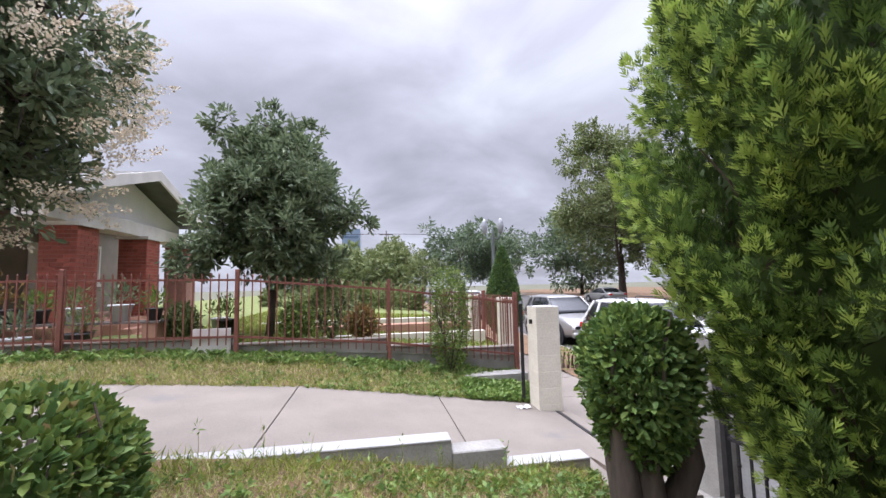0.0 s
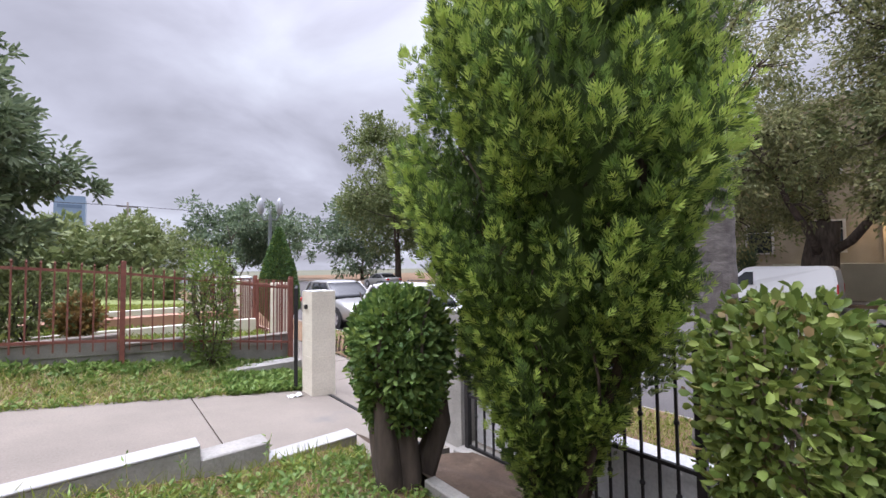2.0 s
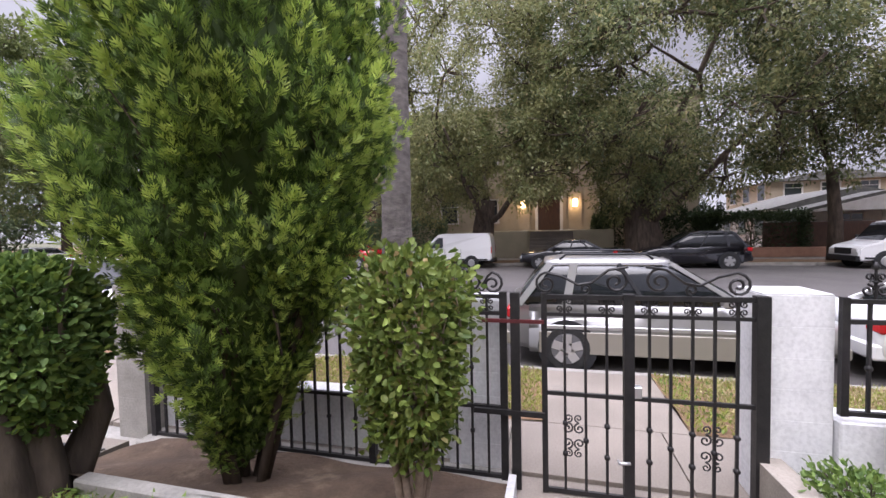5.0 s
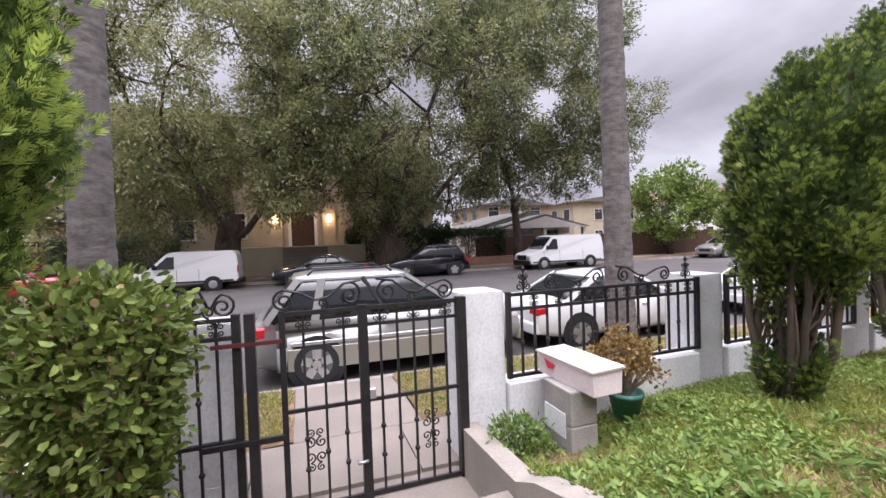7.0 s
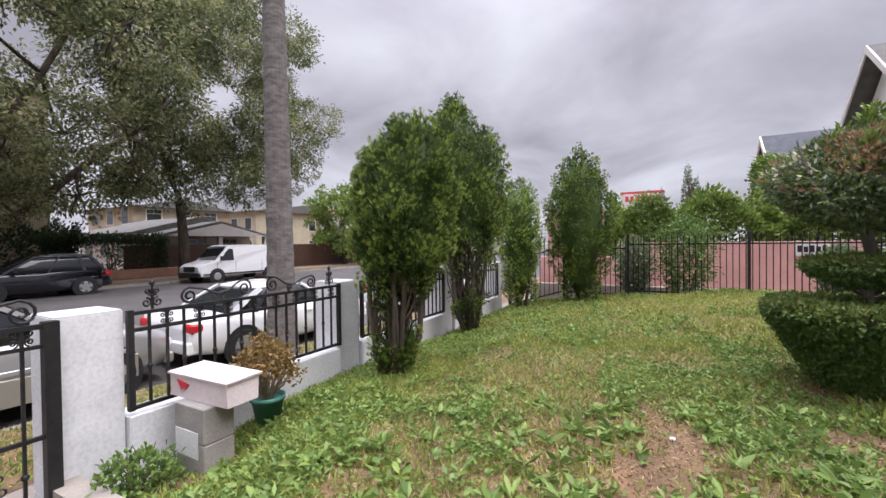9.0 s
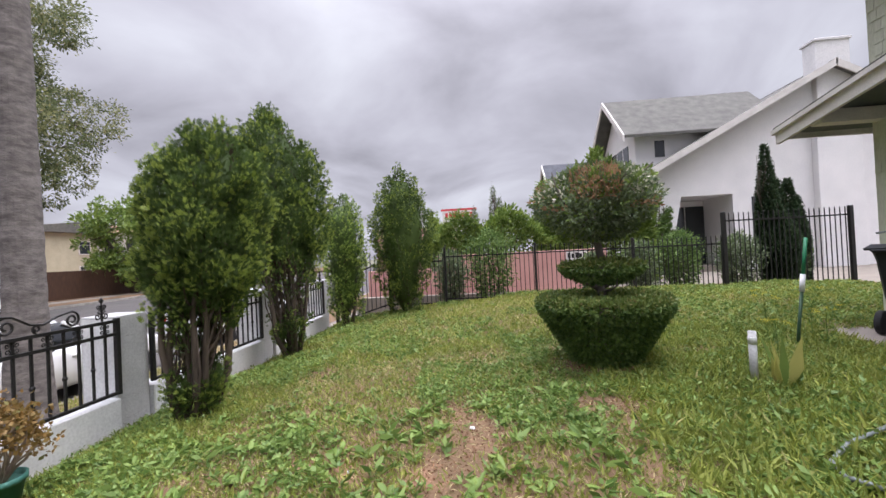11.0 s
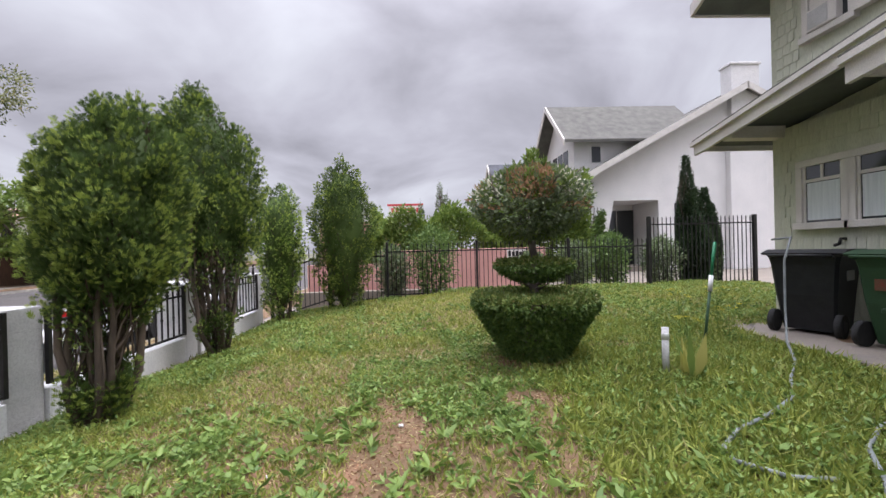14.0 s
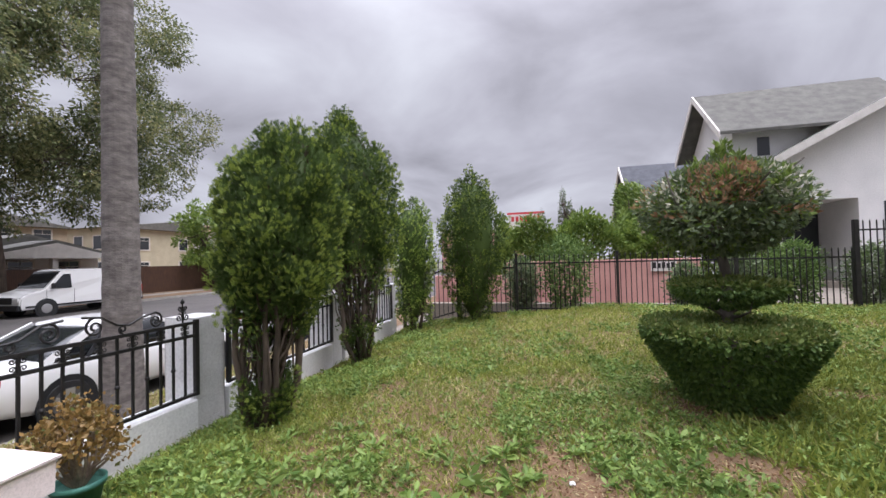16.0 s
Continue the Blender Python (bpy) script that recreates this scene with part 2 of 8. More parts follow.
def thing(name, label, category, loc=(0, 0, 0), rz=0, group="", kind=""):
    ob = new(name); ob.empty_display_size = 0.1
    ob.matrix_world = pose(*loc, 0, 0, rz)
    return tagged(ob, label, category, group, kind)


def box(bm, x0, x1, y0, y1, z0, z1, bev=0.0):
    r = bmesh.ops.create_cube(bm, size=1.0)
    vs = r["verts"]
    for v in vs:
        v.co = Vector((x0 + (v.co.x + 0.5) * (x1 - x0), y0 + (v.co.y + 0.5) * (y1 - y0), z0 + (v.co.z + 0.5) * (z1 - z0)))
    if bev:
        es = list({e for v in vs for e in v.link_edges})
        bmesh.ops.bevel(bm, geom=es, offset=bev, segments=1, affect="EDGES", clamp_overlap=True)
    return bm


def boxed(*a, **k):
    return box(bmesh.new(), *a, **k)


def beam(bm, p0, p1, w, h, up=(0, 0, 1)):
    """A square bar from p0 to p1."""
    p0, p1 = Vector(p0), Vector(p1)
    d = (p1 - p0).normalized(); s = d.cross(Vector(up))
    s = Vector((1, 0, 0)) if s.length < 1e-4 else s.normalized()
    u = s.cross(d)
    c = [p + s * (w / 2 * i) + u * (h / 2 * j) for p in (p0, p1) for i, j in ((-1, -1), (1, -1), (1, 1), (-1, 1))]
    v = [bm.verts.new(q) for q in c]
    for f in ((0, 1, 2, 3), (7, 6, 5, 4), (0, 4, 5, 1), (1, 5, 6, 2), (2, 6, 7, 3), (3, 7, 4, 0)):
        bm.faces.new([v[i] for i in f])
    return bm


def tube(bm, pts, radii, n=6, cap=True):
    """A round bar along points, with a radius at each."""
    pts = [Vector(p) for p in pts]
    if isinstance(radii, (int, float)):
        radii = [radii] * len(pts)
    rings, ref = [], None
    for i, p in enumerate(pts):
        d = (pts[min(i + 1, len(pts) - 1)] - pts[max(i - 1, 0)]).normalized()
        if ref is None or abs(ref.dot(d)) > 0.98:
            ref = Vector((0, 0, 1)) if abs(d.z) < 0.9 else Vector((1, 0, 0))
        s = d.cross(ref).normalized(); u = s.cross(d); ref = u
        rings.append([bm.verts.new(p + (s * math.cos(a) + u * math.sin(a)) * radii[i]) for a in (2 * math.pi * k / n for k in range(n))])
    for a, b in zip(rings, rings[1:]):
        for k in range(n):
            f = bm.faces.new((a[k], a[(k + 1) % n], b[(k + 1) % n], b[k])); f.smooth = n > 5
    if cap:
        bm.faces.new(rings[0][::-1]); bm.faces.new(rings[-1])
    return bm


def lathe(bm, prof, n=16, centre=(0, 0)):
    """Turn (r, z) pairs round the upright axis."""
    rings = []
    for r, z in prof:
        rings.append([bm.verts.new((centre[0] + r * math.cos(2 * math.pi * k / n), centre[1] + r * math.sin(2 * math.pi * k / n), z)) for k in range(n)])
    for a, b in zip(rings, rings[1:]):
        for k in range(n):
            f = bm.faces.new((a[k], a[(k + 1) % n], b[(k + 1) % n], b[k])); f.smooth = True
    bm.faces.new(rings[0][::-1]); bm.faces.new(rings[-1])
    return bm


def spiral(c, r0, turns, start, axis_u, axis_v, n=14, r1=0.012):
    """Points of a flat scroll: from radius r0 inwards."""
    c, u, v = Vector(c), Vector(axis_u), Vector(axis_v)
    return [c + (u * math.cos(a) + v * math.sin(a)) * r for a, r in ((start + turns * 2 * math.pi * i / n, r0 + (r1 - r0) * (i / n) ** 0.8) for i in range(n + 1))]


def prism(bm, outline, axis, a, b):
    """Extrude a flat outline from a to b. axis x: outline in (y, z); axis y: in (x, z); axis z: in (x, y)."""
    def at(p, w):
        return {"x": (w, p[0], p[1]), "y": (p[0], w, p[1]), "z": (p[0], p[1], w)}[axis]
    A, B = [bm.verts.new(at(p, a)) for p in outline], [bm.verts.new(at(p, b)) for p in outline]
    bm.faces.new(A); bm.faces.new(B[::-1])
    for i in range(len(A)):
        j = (i + 1) % len(A)
        bm.faces.new((A[j], A[i], B[i], B[j]))
    bmesh.ops.recalc_face_normals(bm, faces=bm.faces[:])
    return bm


def quads(name, V, slots=None):
    """A mesh of separate quads: V has the shape (n, 4, 3); slots: a material slot for each."""
    n = len(V)
    me = bpy.data.meshes.new(name)
    me.vertices.add(n * 4); me.vertices.foreach_set("co", np.ascontiguousarray(V, dtype=np.float32).reshape(-1))
    me.loops.add(n * 4); me.loops.foreach_set("vertex_index", np.arange(n * 4, dtype=np.int32))
    me.polygons.add(n); me.polygons.foreach_set("loop_start", np.arange(0, n * 4, 4, dtype=np.int32))
    me.polygons.foreach_set("loop_total", np.full(n, 4, dtype=np.int32))
    if slots is not None:
        me.polygons.foreach_set("material_index", np.asarray(slots, dtype=np.int32))
    me.update(calc_edges=True)
    return me


def blades_of(name, V, slots=None):
    """A mesh of separate oval leaves: V has the shape (n, 6, 3), two faces that share the midrib."""
    n = len(V)
    me = bpy.data.meshes.new(name)
    idx = (np.array([0, 1, 2, 3, 0, 3, 4, 5])[None] + np.arange(n)[:, None] * 6).reshape(-1)
    me.vertices.add(n * 6); me.vertices.foreach_set("co", np.ascontiguousarray(V, dtype=np.float32).reshape(-1))
    me.loops.add(n * 8); me.loops.foreach_set("vertex_index", idx.astype(np.int32))
    me.polygons.add(n * 2); me.polygons.foreach_set("loop_start", np.arange(0, n * 8, 4, dtype=np.int32))
    me.polygons.foreach_set("loop_total", np.full(n * 2, 4, dtype=np.int32))
    if slots is not None:
        me.polygons.foreach_set("material_index", np.repeat(np.asarray(slots, dtype=np.int32), 2))
    me.update(calc_edges=True)
    return me


def ovals(P, D, length, width, rng, face=None, loose=0.5, blunt=0.74):
    """An oval leaf at each place P, growing along D, folded a little along its midrib."""
    n = len(P)
    D = unit(D); R = rng.normal(size=(n, 3))
    R = R if face is None else unit(face) + R * loose
    S = unit(np.cross(D, R)); N = np.cross(S, D)
    L = (length * rng.uniform(0.65, 1.25, n))[:, None]; W = (width * rng.uniform(0.75, 1.2, n))[:, None]
    a, b = P + D * L * 0.30 + N * W * 0.18, P + D * L * blunt + N * W * 0.12
    tip = P + D * L - N * L * 0.10
    return np.stack([P, a - S * W * 0.42, b - S * W * 0.46, tip, b + S * W * 0.46, a + S * W * 0.42], 1)


def unit(a):
    return a / np.maximum(np.linalg.norm(a, axis=-1, keepdims=True), 1e-9)


def leaves(P, D, length, width, rng, fold=0.25, face=None, loose=0.5):
    """A pointed leaf at each place P, growing along D, with a random twist or turned to face a direction."""
    n = len(P)
    D = unit(D); R = rng.normal(size=(n, 3))
    R = R if face is None else unit(face) + R * loose
    S = unit(np.cross(D, R)); N = np.cross(S, D)
    L = (length * rng.uniform(0.65, 1.25, n))[:, None]; W = (width * rng.uniform(0.7, 1.2, n))[:, None]
    mid = P + D * L * 0.45 + N * L * fold * 0.3
    tip = P + D * L - N * L * fold * 0.2
    return np.stack([P, mid - S * W / 2, tip, mid + S * W / 2], axis=1)


def shell(profile, n, rng, lump=0.18, freq=3.0, seed=0.0, inner=0.72):
    """Places on a lumpy body of revolution given by (z, r), with outward directions."""
    z, r = np.array([p[0] for p in profile]), np.array([p[1] for p in profile])
    zz = np.linspace(z[0], z[-1], 200); rr = np.interp(zz, z, r)
    w = np.cumsum(rr + 0.05); w /= w[-1]
    Z = np.interp(rng.uniform(0, 1, n), w, zz); A = rng.uniform(0, 2 * np.pi, n)
    R = np.interp(Z, z, r)
    b = (np.sin(A * freq + seed + Z * 2.1) + np.sin(A * (freq + 2) - Z * 3.7 + seed * 2) + np.sin(Z * 5.3 + A * 2 + seed * 3)) / 3
    dep = rng.uniform(inner, 1.0, n) ** 0.6
    Rr = R * (1 + lump * b) * dep
    slope = np.interp(Z, zz, np.gradient(rr, zz))
    O = unit(np.stack([np.cos(A), np.sin(A), -np.clip(slope, -1.5, 1.5)], 1))
    return np.stack([Rr * np.cos(A), Rr * np.sin(A), Z], 1), O, dep


def branch(bm, p0, p1, r0, r1, rng, bend=0.15, n=6, seg=5):
    p0, p1 = np.array(p0, float), np.array(p1, float)
    L = np.linalg.norm(p1 - p0); k = rng.normal(size=3) * L * bend
    pts = [p0 + (p1 - p0) * t + k * math.sin(math.pi * t) * 0.6 + rng.normal(size=3) * L * 0.015 for t in np.linspace(0, 1, seg + 1)]
    pts[0] = p0
    tube(bm, [tuple(p) for p in pts], [r0 + (r1 - r0) * t for t in np.linspace(0, 1, seg + 1)], n)
    return pts


def height(x, y):
    """The lie of the front yard: a bank that falls to the front fence."""
    z = np.interp(x, [-12, -6, -1.5, -0.4, 0.6, 1.5, 2.6, 3.3, 3.7], [0.30, 0.30, 0.28, 0.18, 0.06, 0.0, -0.16, -0.34, -0.40])
    z = z - 0.06 * np.clip((np.asarray(y) - 2.5) / 0.7, 0, 1)
    z = z - 0.16 * np.clip((np.asarray(x) - 1.9) / 0.7, 0, 1) * np.clip((np.asarray(y) + 3.7) / 0.8, 0, 1)
    z = z - 0.10 * np.clip((np.asarray(x) - 0.2) / 2, 0, 1) * np.clip((np.asarray(y) + 0.2) / 0.6, 0, 1)
    return z + 0.02 * np.sin(np.asarray(x) * 2.3 + np.asarray(y) * 1.1) + 0.012 * np.sin(np.asarray(y) * 4.1 - np.asarray(x) * 3.0)


def bed_z(x, y):
    """The soil bed falls from its edging to the fence footing."""
    return np.interp(x, [1.9, 1.98, 2.35, 3.3], [-0.05, -0.10, -0.42, -0.66]) + 0.02 * np.sin(np.asarray(y) * 5 + np.asarray(x) * 7)


def sheet(name, xs, ys, fn, material, kind="structure", label="", parent=None):
    """A grid of ground with heights from fn."""
    X, Y = np.meshgrid(xs, ys, indexing="ij"); Z = fn(X, Y) + np.zeros_like(X)
    nx, ny = X.shape
    V = np.stack([X, Y, Z], -1).reshape(-1, 3)
    F = [(i * ny + j, (i + 1) * ny + j, (i + 1) * ny + j + 1, i * ny + j + 1) for i in range(nx - 1) for j in range(ny - 1)]
    me = bpy.data.meshes.new(name); me.from_pydata(V.tolist(), [], F)
    for p in me.polygons:
        p.use_smooth = True
    ob = link(name, me, material, parent)
    return tagged(ob, label, "ground", "", kind)

# ---- the ground ----
sheet("ground", [-400, -60, -14, 4, 6, 30, 60, 400], [-400, -60, -20, 0, 10, 30, 60, 400], lambda x, y: -1.0 - 0.0 * x, M["far_ground"], label="bare earth under and around the lots")
sheet("lawn", np.linspace(-9.5, 3.42, 90), np.linspace(-11.9, -1.95, 80), height, M["lawn_earth"], label="weedy front lawn with bare patches")
sheet("planting_bed", np.linspace(-9.5, 1.9, 50), np.linspace(0.0, 3.52, 40), height, M["lawn_earth"], label="weedy yard and soil bed beside the driveway")
sheet("yard_floor", np.linspace(-9.5, 1.2, 30), np.linspace(-1.95, 0.0, 6), lambda x, y: height(x, y) - 0.005, M["old_concrete"], label="concrete path towards the house")
sheet("soil_bed", np.linspace(1.9, 3.38, 24), np.linspace(-0.08, 3.52, 40), bed_z, M["soil"], label="dark soil bed along the iron fence")
tagged(part("bed_edge", prism(bmesh.new(), [(1.2, -0.9), (3.36, -0.9), (3.36, -0.58), (2.5, -0.50), (1.9, -0.06), (1.2, 0.02)], "y", -0.12, -0.06), M["grey_wall"]), "grey concrete edge of the soil bed beside the entry walk", "wall", kind="structure")
entry = tagged(part("entry_walk", boxed(2.55, 3.9, -1.84, -0.12, -0.95, -0.74), M["concrete"]), "concrete walk inside the iron gate", "walkway", kind="structure")
tagged(part("entry_step", boxed(1.85, 2.55, -1.84, -0.121, -0.95, -0.36, 0.01), M["concrete"]), "concrete step up to the yard", "step", kind="structure")
tagged(part("entry_step", boxed(1.2, 1.85, -1.84, -0.121, -0.95, -0.16, 0.01), M["concrete"]), "concrete step up to the yard", "step", kind="structure")


def drive_z(x):
    return np.interp(x, [-12, -4, -1.2, 1.1, 2.6, 3.3, 4.2], [0.35, 0.14, -0.06, -0.36, -0.56, -0.63, -0.67])


# driveway slabs with open joints
tagged(part("driveway", boxed(-11.9, 3.2, 3.7, 7.0, -0.98, -0.75), M["old_concrete"]), "concrete driveway of large slabs that falls to the street", "driveway", kind="structure")
drive = bpy.data.objects["driveway"]
xs = [-11.9, -8.0, -5.7, -3.4, -1.15, 1.08, 3.2]
for a, b in zip(xs, xs[1:]):
    bm = bmesh.new()
    g = 0.008
    cols = np.linspace(a + g, b - g, 5)
    top = [(x, float(drive_z(x))) for x in cols]
    prism(bm, [(cols[0], -0.76)] + top + [(cols[-1], -0.76)], "y", 3.70, 6.95)
    part("slab", bm, M["concrete"], drive)
sheet("verge", np.linspace(-11.9, 3.1, 50), np.linspace(6.93, 8.40, 8), lambda x, y: drive_z(x) - 0.01 + 0.21 * np.clip((y - 6.9) / 1.4, 0, 1), M["lawn_earth"], label="grass strip beside the driveway")
tagged(part("gate_track", prism(bmesh.new(), [(2.92, -0.62), (2.98, -0.62), (2.98, -0.588), (2.92, -0.58)], "y", 3.72, 6.4), M["iron"]), "dark steel gate track across the driveway", "track", kind="structure")
# the stepped curb wall between yard and driveway
curb = thing("curb_wall", "low stepped concrete curb wall with white painted top", "curb", kind="structure")
for x0, x1, z in ((-9.5, 0.66, 0.19), (1.14, 1.92, -0.07)):
    part("wall", boxed(x0, x1, 3.52, 3.70, -0.9, z - 0.02, 0.006), M["old_concrete"], curb)
    part("cap", boxed(x0, x1 - 0.003, 3.515, 3.705, z - 0.02, z, 0.006), M["worn_white"], curb, "white painted top")
part("wall", boxed(0.663, 1.137, 3.50, 3.72, -0.9, 0.085, 0.01), M["old_concrete"], curb)
# pavement, parkway, kerbs, road
SW = -0.70
pav = tagged(part("pavement", boxed(3.2, 4.6, -60, 80, -0.98, SW - 0.05), M["old_concrete"]), "concrete pavement along the street", "pavement", kind="structure")
for i in range(-12, 22):
    part("slab", boxed(3.205 if i > 3 else 3.62, 4.595, i * 1.5 + 0.006, (i + 1) * 1.5 - 0.006, -0.98, SW + (0.0 if i % 3 else 0.004), 0.004), M["concrete"], pav)
tagged(part("walk_apron", boxed(4.6, 6.3, -1.78, -0.35, -0.95, SW + 0.002, 0.004), M["concrete"]), "concrete walk across the parkway to the kerb", "walkway", kind="structure")
tagged(part("driveway_apron", boxed(4.6, 6.45, 3.4, 7.2, -0.98, SW - 0.01), M["concrete"]), "driveway apron", "driveway", kind="structure")
sheet("parkway", np.linspace(4.6, 6.3, 10), np.linspace(-60, -1.78, 140), lambda x, y: SW + 0.02 + 0.02 * np.sin(y * 3 + x * 5), M["lawn_earth"], label="dry grass parkway by the kerb")
sheet("parkway_north", np.linspace(4.6, 6.3, 10), np.linspace(-0.35, 3.4, 20), lambda x, y: SW + 0.02 + 0.02 * np.sin(y * 3 + x * 5), M["lawn_earth"], label="dry grass parkway by the kerb")
sheet("parkway_far", np.linspace(4.6, 6.3, 10), np.linspace(7.2, 80, 140), lambda x, y: SW + 0.02 + 0.02 * np.sin(y * 3 + x * 5), M["lawn_earth"], label="grass parkway by the kerb")
tagged(part("kerb", boxed(6.3, 6.45, -60, 80, -1.0, SW, 0.015), M["old_concrete"]), "grey concrete kerb", "kerb", kind="structure")
sheet("road", [6.45, 10, 14, 18, 23.0], np.linspace(-90, 160, 60), lambda x, y: -0.80 + 0.16 * np.sin((x - 6.1) / 16.9 * np.pi) + 0.22 * (x - 6.1) / 16.9, M["asphalt"], label="grey asphalt street")
tagged(part("far_kerb", boxed(23.0, 23.15, -60, 80, -1.0, -0.44, 0.015), M["old_concrete"]), "grey concrete kerb across the street", "kerb", kind="structure")
tagged(part("far_pavement", boxed(25.0, 26.6, -60, 80, -1.0, -0.42), M["concrete"]), "concrete pavement across the street", "pavement", kind="structure")
sheet("far_parkway", np.linspace(23.15, 25.0, 6), np.linspace(-60, 80, 100), lambda x, y: -0.42 + 0.03 * np.sin(y * 2), M["lawn_earth"], label="leaf-strewn parkway across the street")
sheet("far_yards", np.linspace(26.6, 70, 8), np.linspace(-90, 100, 10), lambda x, y: -0.40 + 0 * x, M["lawn_earth"], label="front yards across the street")
sheet("north_yard", np.linspace(-14, 3.1, 12), np.linspace(8.4, 60, 20), lambda x, y: np.interp(x, [-14, -4, 3.1], [0.55, 0.42, -0.05]), M["mown_lawn"], label="green lawn of the neighbouring lot")
sheet("south_yard", np.linspace(-30, 3.2, 12), np.linspace(-70, -11.9, 12), lambda x, y: np.interp(x, [-30, -4, 3.2], [0.3, 0.15, -0.62]), M["concrete"], label="paved yard of the next lot")

# ---- plants ----
def thuja(loc, profile, plumes, fans, size, seed, label, stems=6, bare=0.25, fat=0.30, tones=("thuja", "thuja_lit_new"), lean=(0.0, 0.0), bark="bark_dark", gap=0.72):
    """A columnar conifer: several stems, and upright plumes of flat feathery fans."""
    rng = np.random.default_rng(seed)
    t = thing("conifer", label, "tree", loc, group="conifers in the yard")
    top = profile[-1][0]
    zs, rs = [p[0] for p in profile], [p[1] for p in profile]
    off = lambda z: np.array([lean[0], lean[1]]) * (z / top)
    bm = bmesh.new()
    for k in range(stems):
        a = 2 * math.pi * k / stems + rng.uniform(-0.3, 0.3)
        r0, zt = 0.07 + 0.06 * rng.uniform(), top * rng.uniform(0.5, 0.85)
        rt = 0.6 * float(np.interp(zt, zs, rs)); o = off(zt)
        pts = branch(bm, (r0 * math.cos(a), r0 * math.sin(a), -0.1), (o[0] + rt * math.cos(a), o[1] + rt * math.sin(a), zt), 0.042, 0.015, rng, 0.06)
        for j in range(7):
            q = pts[1 + j % 3]; zz = q[2] + top * rng.uniform(0.08, 0.2); rr = 0.8 * float(np.interp(zz, zs, rs)); o = off(zz)
            aa = a + rng.uniform(-0.7, 0.7)
            branch(bm, tuple(q), (o[0] + rr * math.cos(aa), o[1] + rr * math.sin(aa), zz), 0.015, 0.006, rng, 0.1, 4, 3)
    part("trunk", bm, M[bark], t)
    P, O, dep = shell(profile, plumes, rng, 0.24, 4.0, seed * 1.7, gap)
    low = P[:, 2] / top
    keep = rng.uniform(0, 1, plumes) < np.where(low < 0.13, 0.8, np.clip((low - bare * 0.75) / max(bare * 0.5, 0.01), 0.06, 1))
    P, O, dep = P[keep], O[keep], dep[keep]
    n = len(P)
    P[:, :2] += np.array(lean) * (P[:, 2:3] / top)
    D = unit(O * np.array([0.5, 0.5, 0.3]) + np.array([0, 0, 1.0]) + rng.normal(size=(n, 3)) * 0.2)
    E1 = unit(np.cross(D, rng.normal(size=(n, 3)))); E2 = np.cross(D, E1)
    tl = size * rng.uniform(0.6, 1.4, n)
    u = rng.uniform(0, 1, (n, fans)) ** 0.85; a = rng.uniform(0, 2 * np.pi, (n, fans))
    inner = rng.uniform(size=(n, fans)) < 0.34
    ripple = 1 + 0.3 * np.sin(a * 3 + rng.uniform(0, 6, (n, 1))) * np.sin(u * 9 + rng.uniform(0, 6, (n, 1)))
    rad = np.sin(np.pi * (u * 0.86 + 0.10)) ** 0.7 * fat * ripple * np.where(inner, rng.uniform(0.25, 0.7, (n, fans)), rng.uniform(0.74, 1.0, (n, fans)))
    R = E1[:, None] * np.cos(a)[..., None] + E2[:, None] * np.sin(a)[..., None]
    B = P[:, None] + (D[:, None] * (u - 0.45)[..., None] + R * rad[..., None]) * tl[:, None, None]
    FD = unit(D[:, None] * (0.75 + 0.5 * u[..., None]) + R * 0.5 + rng.normal(size=(n, fans, 3)) * 0.2)
    FS = unit(np.cross(FD, R * 0.5 + rng.normal(size=(n, fans, 3)) * 0.7)); FN = np.cross(FS, FD)
    fl = (0.235 * size * rng.uniform(0.65, 1.3, (n, fans)))[..., None]
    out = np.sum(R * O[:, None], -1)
    # shade put into colour: inner and deep plumes dark, outward tips bright
    outer_tone = 0.30 * u + 0.22 * out + 0.28 * rng.uniform(size=(n, 1)) + rng.normal(size=(n, fans)) * 0.05 + 1.1 * (dep[:, None] - 0.87)
    slot = np.where(inner | (outer_tone < 0.02), 3, np.where(outer_tone > 0.42, 1, 0))
    V, S = [], []
    for along, deg, ln in ((0.05, 0, 0.95), (0.08, 32, 0.66), (0.08, -32, 0.66), (0.36, 26, 0.58), (0.36, -26, 0.58)):
        c, k = math.cos(radians(deg)), math.sin(radians(deg))
        LD = FD * c + FS * k; W = FS * c - FD * k
        Q = B + FD * fl * along; L = fl * ln
        mid = Q + LD * L * 0.55 + FN * fl * 0.03
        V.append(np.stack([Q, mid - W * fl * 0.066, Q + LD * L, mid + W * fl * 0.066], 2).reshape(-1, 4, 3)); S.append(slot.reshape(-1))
    # solid core in the shade tone, so the gaps between plumes read dark
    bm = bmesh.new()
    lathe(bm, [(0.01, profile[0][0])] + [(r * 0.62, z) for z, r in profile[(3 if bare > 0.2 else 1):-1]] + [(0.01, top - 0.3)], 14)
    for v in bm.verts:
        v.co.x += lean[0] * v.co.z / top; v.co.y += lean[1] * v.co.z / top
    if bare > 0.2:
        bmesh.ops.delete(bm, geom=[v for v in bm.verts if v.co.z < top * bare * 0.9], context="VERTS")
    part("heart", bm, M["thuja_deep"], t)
    # old brown sprays low inside, sprays in the shade tone higher up
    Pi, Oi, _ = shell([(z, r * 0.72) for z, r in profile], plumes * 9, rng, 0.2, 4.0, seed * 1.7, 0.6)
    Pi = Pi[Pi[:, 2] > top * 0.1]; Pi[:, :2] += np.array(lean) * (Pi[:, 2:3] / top)
